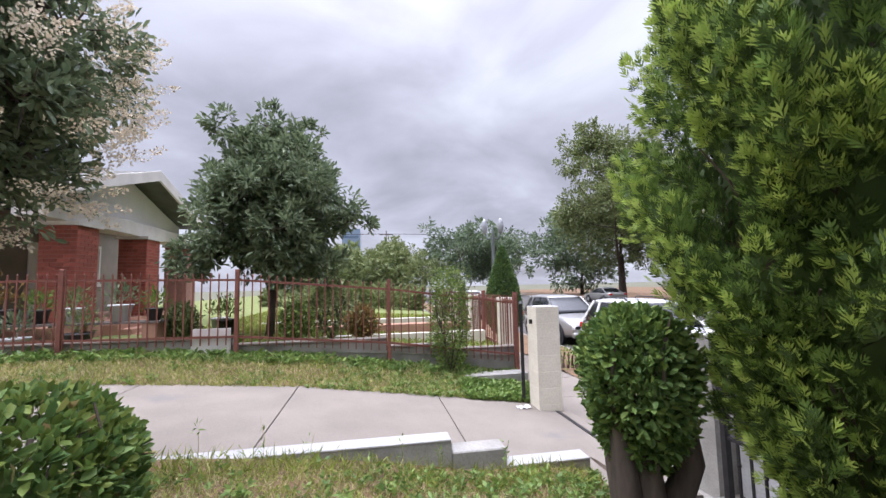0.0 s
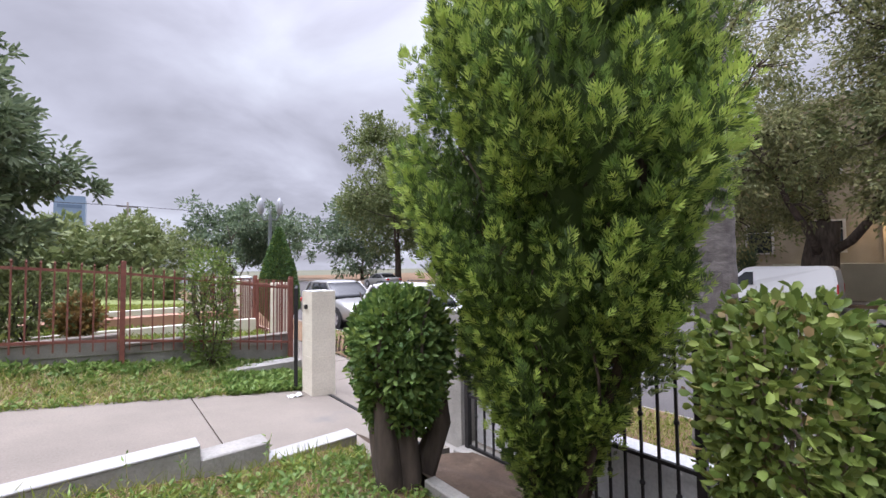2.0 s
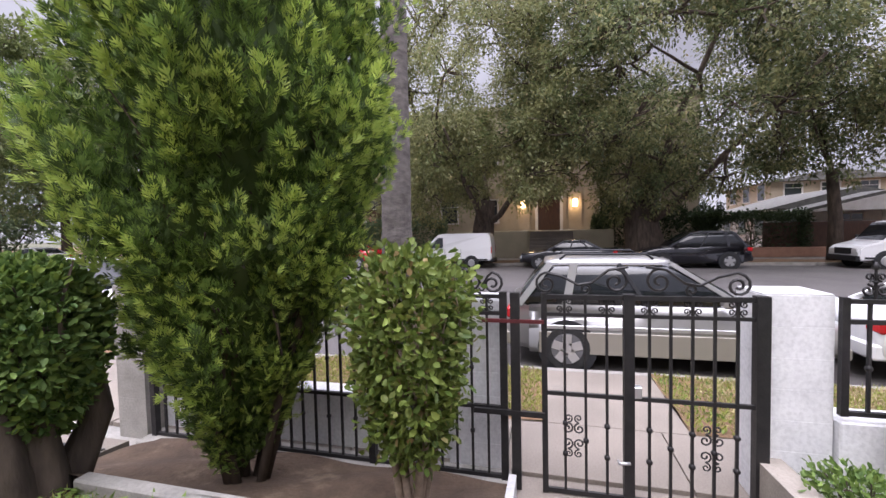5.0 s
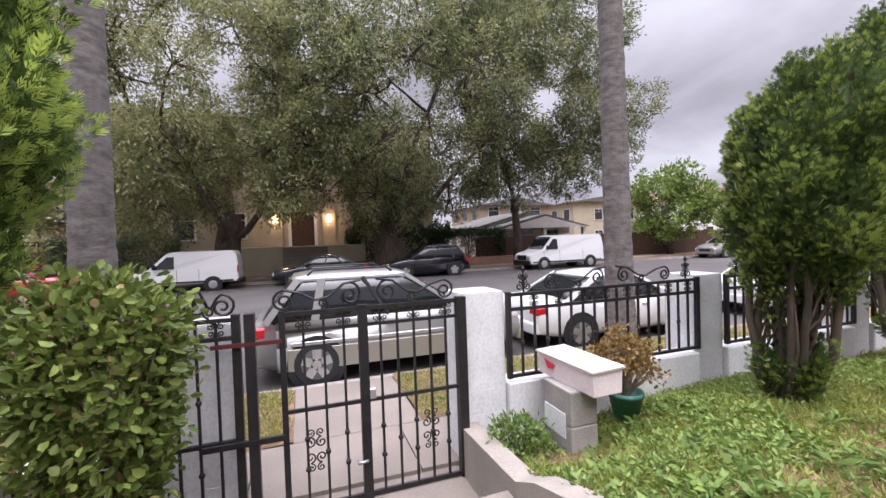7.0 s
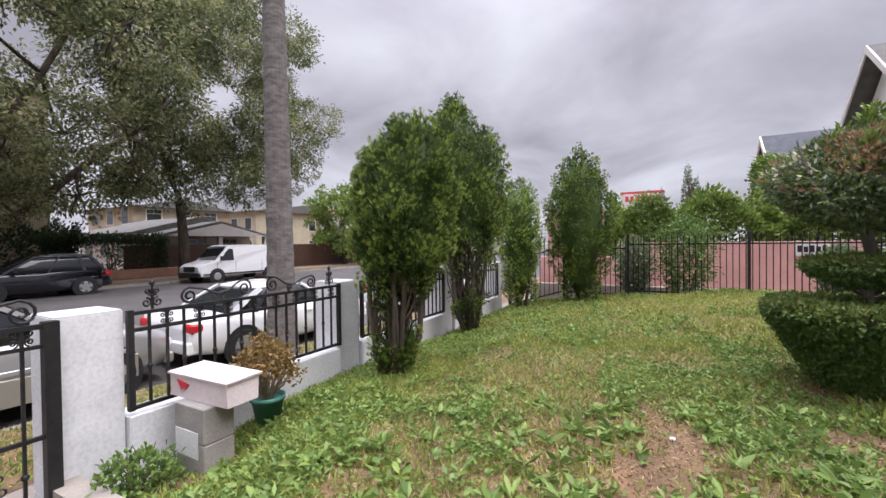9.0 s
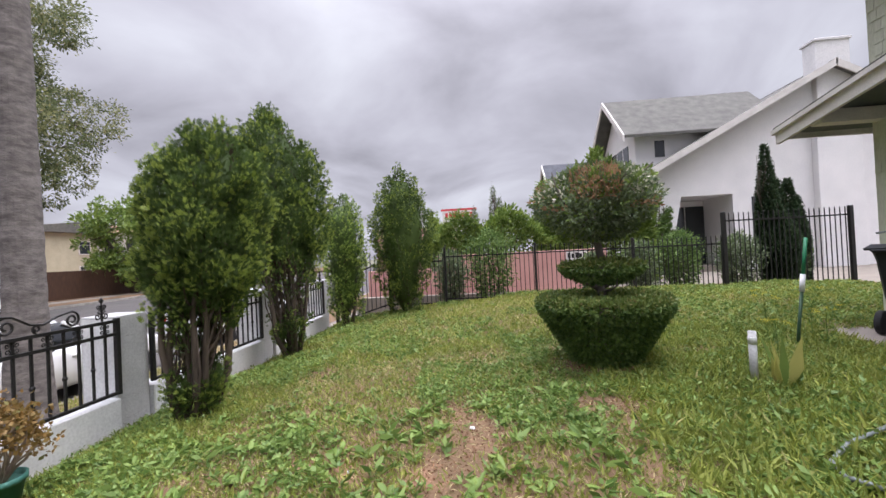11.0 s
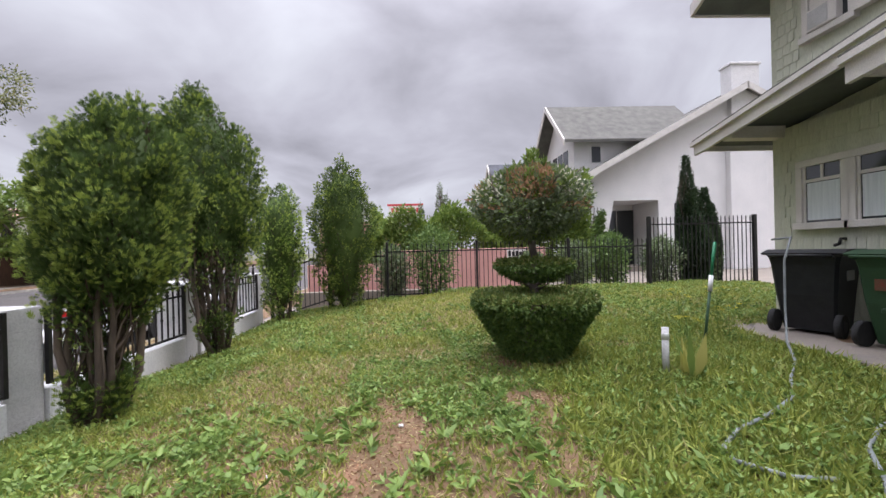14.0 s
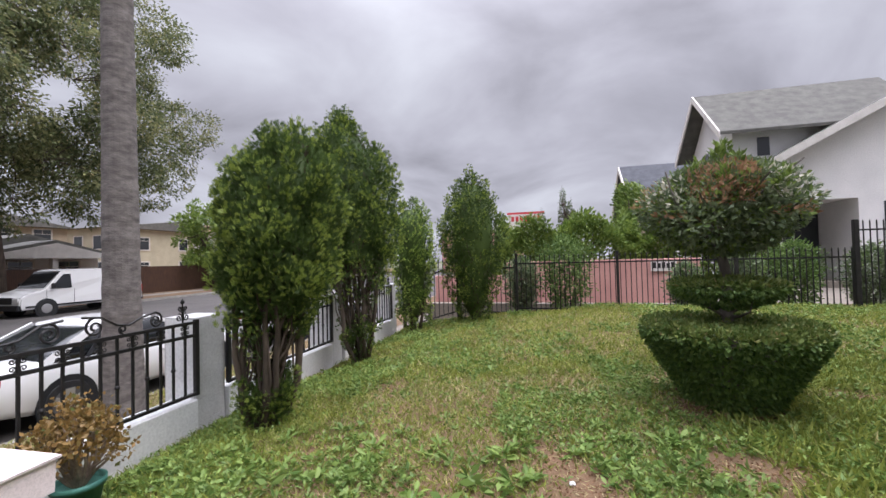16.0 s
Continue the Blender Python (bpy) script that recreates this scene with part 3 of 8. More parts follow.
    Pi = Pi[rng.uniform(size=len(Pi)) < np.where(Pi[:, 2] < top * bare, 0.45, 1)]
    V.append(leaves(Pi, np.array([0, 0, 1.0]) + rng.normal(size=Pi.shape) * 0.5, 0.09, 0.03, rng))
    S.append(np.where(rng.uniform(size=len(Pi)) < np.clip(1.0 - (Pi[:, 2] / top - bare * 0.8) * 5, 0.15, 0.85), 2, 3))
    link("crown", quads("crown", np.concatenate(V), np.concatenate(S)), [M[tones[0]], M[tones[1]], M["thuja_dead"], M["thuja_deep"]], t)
    return t


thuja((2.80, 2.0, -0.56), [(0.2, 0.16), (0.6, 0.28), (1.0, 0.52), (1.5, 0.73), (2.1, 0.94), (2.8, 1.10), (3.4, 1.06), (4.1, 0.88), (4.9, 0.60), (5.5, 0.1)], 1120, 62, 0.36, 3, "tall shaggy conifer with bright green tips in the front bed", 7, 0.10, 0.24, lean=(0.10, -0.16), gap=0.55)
thuja((2.44, -4.58, -0.14), [(0.05, 0.13), (0.35, 0.20), (0.8, 0.24), (1.1, 0.38), (1.6, 0.54), (2.2, 0.57), (2.6, 0.48), (2.82, 0.32), (2.98, 0.08)], 560, 52, 0.26, 5, "bushy conifer with bare lower stems by the white wall", 10, 0.34, 0.34, ("thuja_deep", "thuja_lit_mid"), (-0.14, -0.28), "bark_dark", 0.55)
thuja((2.75, -7.4, -0.16), [(0.05, 0.18), (0.5, 0.28), (1.0, 0.42), (1.7, 0.70), (2.5, 0.84), (3.2, 0.80), (3.75, 0.50), (3.95, 0.24), (4.15, 0.16), (4.3, 0.05)], 640, 46, 0.27, 8, "bushy dark conifer with brown lower stems by the wall", 9, 0.30, 0.34, ("thuja_deep", "thuja_lit_mid"), (0.42, -0.2), "bark_dark", 0.55)
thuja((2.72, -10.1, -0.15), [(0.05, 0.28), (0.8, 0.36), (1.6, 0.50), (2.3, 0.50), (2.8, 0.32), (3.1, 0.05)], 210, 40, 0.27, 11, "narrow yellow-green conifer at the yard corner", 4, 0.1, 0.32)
thuja((1.45, -10.9, -0.12), [(0.05, 0.36), (0.6, 0.46), (1.2, 0.60), (1.9, 0.80), (2.4, 0.80), (2.9, 0.58), (3.4, 0.33), (3.75, 0.05)], 400, 40, 0.27, 14, "cone-shaped conifer in front of the rear iron fence", 4, 0.08, 0.34, ("thuja_deep", "thuja_lit_mid"))


def shrub(name, loc, profile, n, lsize, materials, seed, label, trunk_r=0.05, outer_tone=0.35, trunk_mat="bark_dark", lump=0.1, inner=0.8, stems=4, cat="shrub", aspect=0.5):
    """A dense leafy bush on short stems."""
    rng = np.random.default_rng(seed)
    t = thing(name, label, cat, loc)
    bm = bmesh.new()
    zm = profile[len(profile) // 2][0]
    for k in range(stems):
        a = 2 * math.pi * k / stems + rng.uniform(-0.4, 0.4); r = profile[len(profile) // 2][1] * 0.55
        pts = branch(bm, (trunk_r * 0.8 * math.cos(a), trunk_r * 0.8 * math.sin(a), -0.08), (r * math.cos(a), r * math.sin(a), zm), trunk_r, trunk_r * 0.35, rng, 0.12)
        for j in range(4):
            b = a + rng.uniform(-0.8, 0.8)
            branch(bm, tuple(pts[3]), (r * 1.5 * math.cos(b), r * 1.5 * math.sin(b), zm + rng.uniform(-0.1, 0.3) * zm), trunk_r * 0.4, 0.004, rng, 0.12, 4, 3)
    part("stem", bm, M[trunk_mat], t)
    P, O, dep = shell(profile, n, rng, lump, 4.0, seed * 1.3, inner)
    if lump >= 0.2:
        c = rng.integers(0, 60, n); P = P + (rng.normal(size=(60, 3)) * profile[len(profile) // 2][1] * 0.14)[c] * (dep > 0.7)[:, None]
    V = ovals(P, O + rng.normal(size=P.shape) * 0.65 + np.array([0, 0, 0.25]), lsize, lsize * aspect, rng, O, 0.8)
    # the second leaf tone is likelier on outer and upward-facing leaves
    f = (rng.uniform(size=n) < outer_tone * np.clip(dep * 1.6 - 0.6 + O[:, 2] * 0.5, 0, 1.6)).astype(int)
    link("foliage", blades_of("foliage", V, f), materials, t)
    return t


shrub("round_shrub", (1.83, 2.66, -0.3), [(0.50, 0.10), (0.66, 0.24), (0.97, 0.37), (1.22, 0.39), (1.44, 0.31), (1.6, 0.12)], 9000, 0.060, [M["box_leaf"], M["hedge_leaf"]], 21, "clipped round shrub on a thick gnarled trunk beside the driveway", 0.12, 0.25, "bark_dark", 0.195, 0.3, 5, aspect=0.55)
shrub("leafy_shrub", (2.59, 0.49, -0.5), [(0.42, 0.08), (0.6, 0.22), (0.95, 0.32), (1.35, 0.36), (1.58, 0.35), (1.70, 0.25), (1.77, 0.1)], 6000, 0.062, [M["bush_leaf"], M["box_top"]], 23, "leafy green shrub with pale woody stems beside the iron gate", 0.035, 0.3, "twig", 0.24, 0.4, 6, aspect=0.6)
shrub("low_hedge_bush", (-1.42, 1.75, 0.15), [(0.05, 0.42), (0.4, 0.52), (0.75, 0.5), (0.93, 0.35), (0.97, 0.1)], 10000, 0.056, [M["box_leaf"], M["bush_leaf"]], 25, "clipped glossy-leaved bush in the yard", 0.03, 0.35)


def topiary():
    rng = np.random.default_rng(31)
    t = thing("topiary_tree", "tiered topiary with bowl-shaped hedge and blossoming round crown", "tree", (-1.71, -4.82, 0.27))
    bm = bmesh.new()
    pts = branch(bm, (0.02, 0, -0.05), (0.04, 0.0, 1.3), 0.05, 0.036, rng, 0.03)
    for k in range(11):
        a = k * 2.4
        branch(bm, (0.04, 0, 1.2 + 0.02 * k), (0.5 * math.cos(a), 0.5 * math.sin(a), 1.55 + 0.04 * k), 0.02, 0.006, rng, 0.15, 5)
        branch(bm, (0.02, 0, 0.72), (0.28 * math.cos(a), 0.28 * math.sin(a), 0.9), 0.014, 0.004, rng, 0.15, 4, 3)
        branch(bm, (0.02, 0, 0.05), (0.4 * math.cos(a), 0.4 * math.sin(a), 0.5), 0.016, 0.005, rng, 0.15, 4, 3)
    part("trunk", bm, M["bark_grey"], t)
    P, O, d = shell([(0.06, 0.3), (0.3, 0.45), (0.55, 0.6), (0.63, 0.63), (0.67, 0.55), (0.69, 0.02)], 15000, rng, 0.025, 5, 2, 0.86)
    flat = rng.uniform(size=5200); a = rng.uniform(0, 2 * np.pi, 5200); r = 0.6 * np.sqrt(flat)
    P2 = np.stack([r * np.cos(a), r * np.sin(a), 0.655 + rng.normal(size=5200) * 0.012], 1); O2 = np.tile([0, 0, 1.0], (5200, 1))
    V = np.concatenate([ovals(P, O + rng.normal(size=P.shape) * 0.6, 0.042, 0.024, rng, O), ovals(P2, O2 + rng.normal(size=P2.shape) * 0.7, 0.035, 0.02, rng)])
    link("bowl_hedge", blades_of("bowl_hedge", V, np.concatenate([(P[:, 2] > 0.62).astype(int), np.ones(5200, int)])), [M["box_leaf"], M["box_top"]], t, "dark green bowl with a pale clipped top")
    P, O, d = shell([(0.80, 0.14), (0.88, 0.32), (0.96, 0.38), (1.0, 0.33), (1.03, 0.04)], 4200, rng, 0.1, 4, 1, 0.6)
    link("disc_tier", quads("disc_tier", leaves(P, O + rng.normal(size=P.shape) * 0.7, 0.045, 0.022, rng), (O[:, 2] > 0.5).astype(int)), [M["box_leaf"], M["box_top"]], t)
    P, O, d = shell([(1.22, 0.10), (1.30, 0.36), (1.45, 0.48), (1.62, 0.50), (1.78, 0.42), (1.88, 0.30), (1.97, 0.06)], 14000, rng, 0.34, 3, 4, 0.35)
    fl = rng.uniform(size=len(P)); nz = np.sin(P[:, 0] * 7 + 1) * np.sin(P[:, 1] * 6) * np.sin(P[:, 2] * 8)
    sl = np.where((fl < 0.6) & (nz > 0.10) & (P[:, 2] > 1.5), 1, np.where((fl < 0.3) & (nz < -0.16) & (P[:, 2] > 1.6), 2, np.where(fl > 0.8, 3, 0)))
    V = leaves(P, O + rng.normal(size=P.shape) * 0.8 + np.array([0, 0, 0.3]), 0.052, 0.024, rng)
    U = rng.uniform(0, 1, 900); a = rng.uniform(0, 6.28, 900); c = rng.integers(0, 16, 900)
    cx, cy, cz = 0.5 * np.cos(c * 2.4) * (c / 16), 0.5 * np.sin(c * 2.4) * (c / 16), 2.05 - 0.35 * (c / 16)
    S = np.stack([cx + 0.02 * np.cos(a), cy + 0.02 * np.sin(a), cz + U * 0.16 - 0.1], 1)
    V2 = leaves(S, np.stack([np.cos(a), np.sin(a), np.full(900, 1.2)], 1), 0.06, 0.022, rng)
    link("crown", quads("crown", np.concatenate([V, V2]), np.concatenate([sl, np.full(900, 3)])), [M["dark_leaf"], M["dry_flower"], M["flower"], M["hedge_leaf"]], t, "round dark crown with cream and faded orange blossom")


topiary()


def tree(name, loc, label, trunk, clumps, leaf_n, lsize, material, seed, limb_r=0.12, group="", bark="bark_dark", aspect=0.45, droop=0.0, sub=5, mixed=0.15, top=0.0, side=0.0, oval=False):
    """Trunk, limbs that reach every clump, and leaves in uneven clumps. clumps: (x, y, z, radius, flatness)."""
    rng = np.random.default_rng(seed)
    t = thing(name, label, "tree", loc, group=group)
    bm = bmesh.new()
    tube(bm, [p[:3] for p in trunk], [p[3] for p in trunk], 10)
    fork = trunk[-1]
    P, O, K = [], [], []
    tot = sum(c[3] ** 2 for c in clumps)
    main = []
    step = max(len(clumps) // 9, 1)
    order = [c for i, c in enumerate(clumps) if i % step == 0] + [c for i, c in enumerate(clumps) if i % step]
    for i, (x, y, z, r, flat) in enumerate(order):
        if len(main) < 9:
            st, r0 = trunk[rng.integers(max(len(trunk) - 2, 0), len(trunk))][:3], limb_r
        else:
            q = min((m for m in main), key=lambda m: np.linalg.norm(m - np.array([x, y, z])))
            st, r0 = tuple(q), limb_r * 0.4
        pts = branch(bm, st, (x, y, z), r0, r0 * 0.3, rng, 0.14, 6)
        if i < 9:
            main += pts[2:5]
        for k in range(sub):
            d = unit(rng.normal(size=3)); d[2] *= flat
            q = np.array([x, y, z]) + d * r * 0.85
            branch(bm, tuple(pts[-2]), tuple(q), limb_r * 0.22, limb_r * 0.05, rng, 0.12, 4, 4)
        n = max(int(leaf_n * r * r / tot), 30)
        # small sub-clumps on the clump's rim, so the outline is uneven and lets light through
        m = max(n // 30, 3)
        C = unit(rng.normal(size=(m, 3))) * (rng.uniform(0.35, 1.0, m) ** 0.5)[:, None] * r * np.array([1, 1, flat])
        k = rng.integers(0, m, n)
        dv = rng.normal(size=(n, 3))
        p = C[k] + dv * r * 0.115
        K.append(rng.uniform(size=m)[k])
        P.append(p + np.array([x, y, z])); O.append(unit(p) * 0.6 + unit(dv) * 0.7 + np.array([0, 0, 0.15 - droop]))
    part("trunk", bm, M[bark], t)
    P, O = np.concatenate(P), np.concatenate(O)
    V = (ovals if oval else leaves)(P, O + rng.normal(size=P.shape) * 0.5, lsize, lsize * aspect, rng, face=O * 0.6 + np.array([0, 0, 0.7 + droop]), loose=0.6)
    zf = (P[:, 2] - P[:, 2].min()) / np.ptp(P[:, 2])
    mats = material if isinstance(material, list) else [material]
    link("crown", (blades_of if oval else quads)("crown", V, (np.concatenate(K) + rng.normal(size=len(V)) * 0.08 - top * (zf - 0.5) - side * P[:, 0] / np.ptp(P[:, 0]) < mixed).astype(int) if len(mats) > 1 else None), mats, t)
    return t


def clumps_in(cx, cy, cz, rx, ry, rz, n, r, seed, flat=0.8):
    """Clump centres in an ellipsoid, near its rim."""
    rng = np.random.default_rng(seed)
    d = unit(rng.normal(size=(n, 3))) * (rng.uniform(0.25, 1, n) ** 0.45)[:, None]
    return [(cx + a * rx, cy + b * ry, cz + c * rz, r * rng.uniform(0.7, 1.25), flat) for a, b, c in d]


# two broad street trees across the road
tree("street_tree", (24.1, 3.3, -0.45), "huge spreading street tree with olive-green leaves across the road",
     [(0, 0, -0.1, 0.95), (0.1, 0, 0.5, 0.72), (0, -0.1, 2.0, 0.62), (0.1, -0.3, 3.6, 0.5)],
     clumps_in(-0.8, 0.3, 9.6, 5.6, 6.4, 7.2, 58, 1.75, 5) + [(-1.5, -2.5, 4.4, 1.3, 0.7), (-1.5, 2.5, 4.0, 1.4, 0.7), (-2.5, 0, 4.2, 1.2, 0.7), (-1.5, 4.2, 5.4, 1.3, 0.7), (-1.0, 5.2, 8.0, 1.2, 0.7)],
     76000, 0.21, [M["street_leaf"], M["pale_leaf"]], 61, 0.2, "street trees across the road", droop=0.5)
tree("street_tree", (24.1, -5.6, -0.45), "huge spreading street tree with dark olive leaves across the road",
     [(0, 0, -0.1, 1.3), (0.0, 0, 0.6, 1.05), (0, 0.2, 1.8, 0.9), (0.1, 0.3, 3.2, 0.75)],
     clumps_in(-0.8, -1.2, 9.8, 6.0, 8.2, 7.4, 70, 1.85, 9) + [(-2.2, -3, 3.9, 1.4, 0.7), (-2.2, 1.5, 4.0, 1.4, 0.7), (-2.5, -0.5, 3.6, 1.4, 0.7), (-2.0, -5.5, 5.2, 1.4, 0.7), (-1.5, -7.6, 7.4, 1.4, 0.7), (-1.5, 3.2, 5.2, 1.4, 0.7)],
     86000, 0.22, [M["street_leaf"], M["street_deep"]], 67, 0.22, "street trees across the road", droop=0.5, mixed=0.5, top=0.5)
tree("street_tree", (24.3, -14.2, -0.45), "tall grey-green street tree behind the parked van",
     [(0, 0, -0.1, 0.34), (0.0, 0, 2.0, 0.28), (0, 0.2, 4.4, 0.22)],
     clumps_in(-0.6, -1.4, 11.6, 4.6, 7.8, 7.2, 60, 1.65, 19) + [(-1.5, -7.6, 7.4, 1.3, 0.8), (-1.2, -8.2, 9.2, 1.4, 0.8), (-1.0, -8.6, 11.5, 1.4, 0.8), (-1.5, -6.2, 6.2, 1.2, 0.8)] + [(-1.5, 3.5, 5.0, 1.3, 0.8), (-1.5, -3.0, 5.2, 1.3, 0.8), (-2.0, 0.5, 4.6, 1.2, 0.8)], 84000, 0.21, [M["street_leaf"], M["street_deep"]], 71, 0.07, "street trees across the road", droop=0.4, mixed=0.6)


def palm(loc, r0, r1, h, lean):
    t = thing("palm_tree", "tall grey ringed palm trunk in the parkway", "palm tree", loc, group="palms along the kerb")
    bm = bmesh.new(); rng = np.random.default_rng(int(abs(loc[1]) * 10)); n = 20
    rings = []
    N = 90
    for i in range(N + 1):
        f = i / N; z = h * f; r = (r0 + (r1 - r0) * min(f * 2.2, 1)) * (1 + (0.25 * math.exp(-f * 30)))
        r *= 1 + 0.035 * (i % 2) + rng.uniform(-0.015, 0.015)
        rings.append([bm.verts.new((lean[0] * f + r * (1 + 0.03 * rng.uniform()) * math.cos(2 * math.pi * k / n), lean[1] * f + r * math.sin(2 * math.pi * k / n), z)) for k in range(n)])
    for a, b in zip(rings, rings[1:]):
        for k in range(n):
            bm.faces.new((a[k], a[(k + 1) % n], b[(k + 1) % n], b[k]))
    part("trunk", bm, M["palm_bark"], t)
    V = []
    for k in range(26):
        a, e = k * 2.4, 0.9 - 1.5 * (k / 26)
        d = np.array([math.cos(a) * math.cos(e), math.sin(a) * math.cos(e), math.sin(e)])
        c = np.array([lean[0], lean[1], h]) + d * 0.8
        m = 34; phi = rng.uniform(-1.2, 1.2, m); s = unit(np.cross(d, [0, 0, 1.0])); 
        D = np.cos(phi)[:, None] * d + np.sin(phi)[:, None] * s
        V.append(leaves(np.tile(c, (m, 1)), D + np.array([0, 0, -0.2]), 1.1, 0.07, rng))
    link("fronds", quads("fronds", np.concatenate(V)), M["far_leaf"], t)


palm((5.5, -5.55, SW), 0.235, 0.175, 15.5, (0.1, 0.1))
palm((5.5, 1.68, SW), 0.225, 0.17, 14.0, (0.1, -0.1))

# ---- the white front wall, pillars and black iron ----
PX = 3.5


def pillar(y0, y1, x0=3.5, x1=3.92, z1=0.90, z0=-0.7, label="white painted block pillar of the front wall", m="white_paint", group="front wall pillars"):
    p = thing("wall_pillar", label, "pillar", ((x0 + x1) / 2, (y0 + y1) / 2, z0), group=group)
    hx, hy, h = (x1 - x0) / 2, (y1 - y0) / 2, z1 - z0
    n = 7
    for k in range(n):
        part("block", boxed(-hx, hx, -hy, hy, h * k / n + (0.001 if k else 0), h * (k + 1) / n, 0.002), M[m], p)
    part("cap", boxed(-hx + 0.004, hx - 0.004, -hy + 0.004, hy - 0.004, h, h + 0.012, 0.004), M["grey_wall"], p, "weathered grey top")
    return p


pillar(-2.33, -1.89)
# grey pillars with a thin white slab on one side
for y0, y1 in ((-5.23, -4.80), (-8.12, -7.70)):
    p = pillar(y0, y1, m="grey_wall", label="grey block pillar with one white side")
    part("painted_face", boxed(-0.19, 0.19, (y1 - y0) / 2 + 0.001, (y1 - y0) / 2 + 0.005, 0, 1.59), M["white_paint"], p, "white side")
pillar(-11.0, -10.58)
pillar(0.03, 0.50, 3.62, 4.0, 0.80)
# grey tone in place of white keeps this shaded corner dark
pillar(3.78, 4.16, 3.45, 3.8, 0.9, -0.8, "block pillar beside the driveway, toned grey for the shaded corner", "old_concrete")
gp = pillar(6.42, 6.82, 2.66, 3.06, 1.08, -0.75, "cream painted concrete gate pillar at the driveway", "cream_paint")
part("hinge_bolt", boxed(-0.24, -0.2, -0.03, 0.03, 1.55, 1.62), M["iron"], gp)


def low_wall(y0, y1, z1=0.03, x0=3.44, x1=3.72, mats="white_paint"):
    w = thing("low_wall", "low white stuccoed wall under the iron fence", "wall", ((x0 + x1) / 2, (y0 + y1) / 2, -0.8), kind="structure")
    hx, hy = (x1 - x0) / 2, (y1 - y0) / 2
    part("wall_face", boxed(-hx, hx, -hy, hy, 0, z1 + 0.8, 0.012), M[mats], w)
    return w


low_wall(-4.79, -2.34); low_wall(-7.69, -5.24); low_wall(-10.57, -8.13)
low_wall(0.51, 3.77, -0.16, 3.68, 3.92)
tagged(part("fence_footing", boxed(3.30, 3.62, -0.06, 3.77, -0.9, -0.69, 0.012), M["old_concrete"]), "grey concrete footing under the iron fence", "curb", kind="structure")
tagged(part("bed_edging", boxed(1.86, 1.96, 0.1, 2.42, -0.4, -0.04, 0.012), M["old_concrete"]), "worn concrete edging of the soil bed", "curb", kind="structure")


def cscroll(bm, c, r, flip, x, thick=0.006, up=1):
    """A small flat C scroll in the plane of the fence."""
    tube(bm, spiral((x, c[0], c[1]), r, 1.4 * flip, math.pi / 2 * up, (0, 1, 0), (0, 0, 1), 12, r * 0.2), thick, 4)


def panel(t, y0, y1, x, rails, step, pick, z_lo, z_hi, knuckle=0.35, curls=True, bar=0.010, rail=0.018):
    """Iron fence panel: rails, pickets with knuckles, small curls between the upper rails. Heights are above the thing's base."""
    for z in rails:
        bm = bmesh.new(); beam(bm, (x, y0, z), (x, y1, z), rail * 2, rail * 1.7); part("rail", bm, M["iron"], t)
    n = max(int(round((y1 - y0) / step)), 1)
    for i in range(1, n):
        y = y0 + (y1 - y0) * i / n
        bm = bmesh.new(); beam(bm, (x, y, z_lo), (x, y, z_hi), bar * 2, bar * 2, (1, 0, 0))
        if i % 2 == 0:
            for kz in pick:
                lathe(bm, [(0.004, kz - 0.03), (0.022, kz - 0.01), (0.022, kz + 0.01), (0.004, kz + 0.03)], 6, (x, y))
        part("picket", bm, M["iron"], t)
        if curls and i % 2 == 1:
            bm = bmesh.new(); zc = (rails[0] + rails[1]) / 2
            for s in (-1, 1):
                cscroll(bm, (y + s * 0.035, zc + 0.028), 0.028, s, x); cscroll(bm, (y + s * 0.035, zc - 0.030), 0.028, -s, x, up=-1)
            part("curl", bm, M["iron"], t)


def crest(t, y0, y1, x, z, h, label="scrolled iron crest"):
    """A pair of running scrolls that meet in the middle."""
    bm = bmesh.new(); m, w = (y0 + y1) / 2, (y1 - y0) / 2
    for s in (-1, 1):
        yy = lambda f: m + s * w * f
        tube(bm, spiral((x, yy(0.86), z + h * 0.36), h * 0.40, -1.6 * s, math.pi * 0.5, (0, 1, 0), (0, 0, 1), 18, 0.02), 0.011, 5)
        tube(bm, [(x, yy(0.86), z + h * 0.76), (x, yy(0.70), z + h * 0.62), (x, yy(0.55), z + h * 0.34), (x, yy(0.42), z + h * 0.42), (x, yy(0.26), z + h * 0.85), (x, yy(0.08), z + h * 0.95)], 0.011, 5)
        tube(bm, spiral((x, yy(0.20), z + h * 0.46), h * 0.44, 1.5 * s, math.pi * 0.5, (0, 1, 0), (0, 0, 1), 18, 0.02), 0.011, 5)
        tube(bm, spiral((x, yy(0.48), z + h * 0.2), h * 0.2, -1.3 * s, -math.pi * 0.5, (0, 1, 0), (0, 0, 1), 14, 0.015), 0.009, 5)
    part("crest", bm, M["iron"], t, label)


def finial(t, y, x, z, h=0.22):
    bm = bmesh.new()
    tube(bm, [(x, y, z), (x, y, z + h)], [0.012, 0.008], 5)
    lathe(bm, [(0.004, z + h * 0.86), (0.025, z + h * 0.98), (0.004, z + h * 1.15)], 6, (x, y))
    lathe(bm, [(0.004, z + h * 0.45), (0.022, z + h * 0.52), (0.004, z + h * 0.6)], 6, (x, y))
    for s in (-1, 1):
        cscroll(bm, (y + s * 0.045, z + h * 0.26), 0.045, s, x, 0.009); cscroll(bm, (y + s * 0.035, z + h * 0.68), 0.032, -s, x, 0.008, -1)
    part("finial", bm, M["iron"], t)


B0 = -0.70


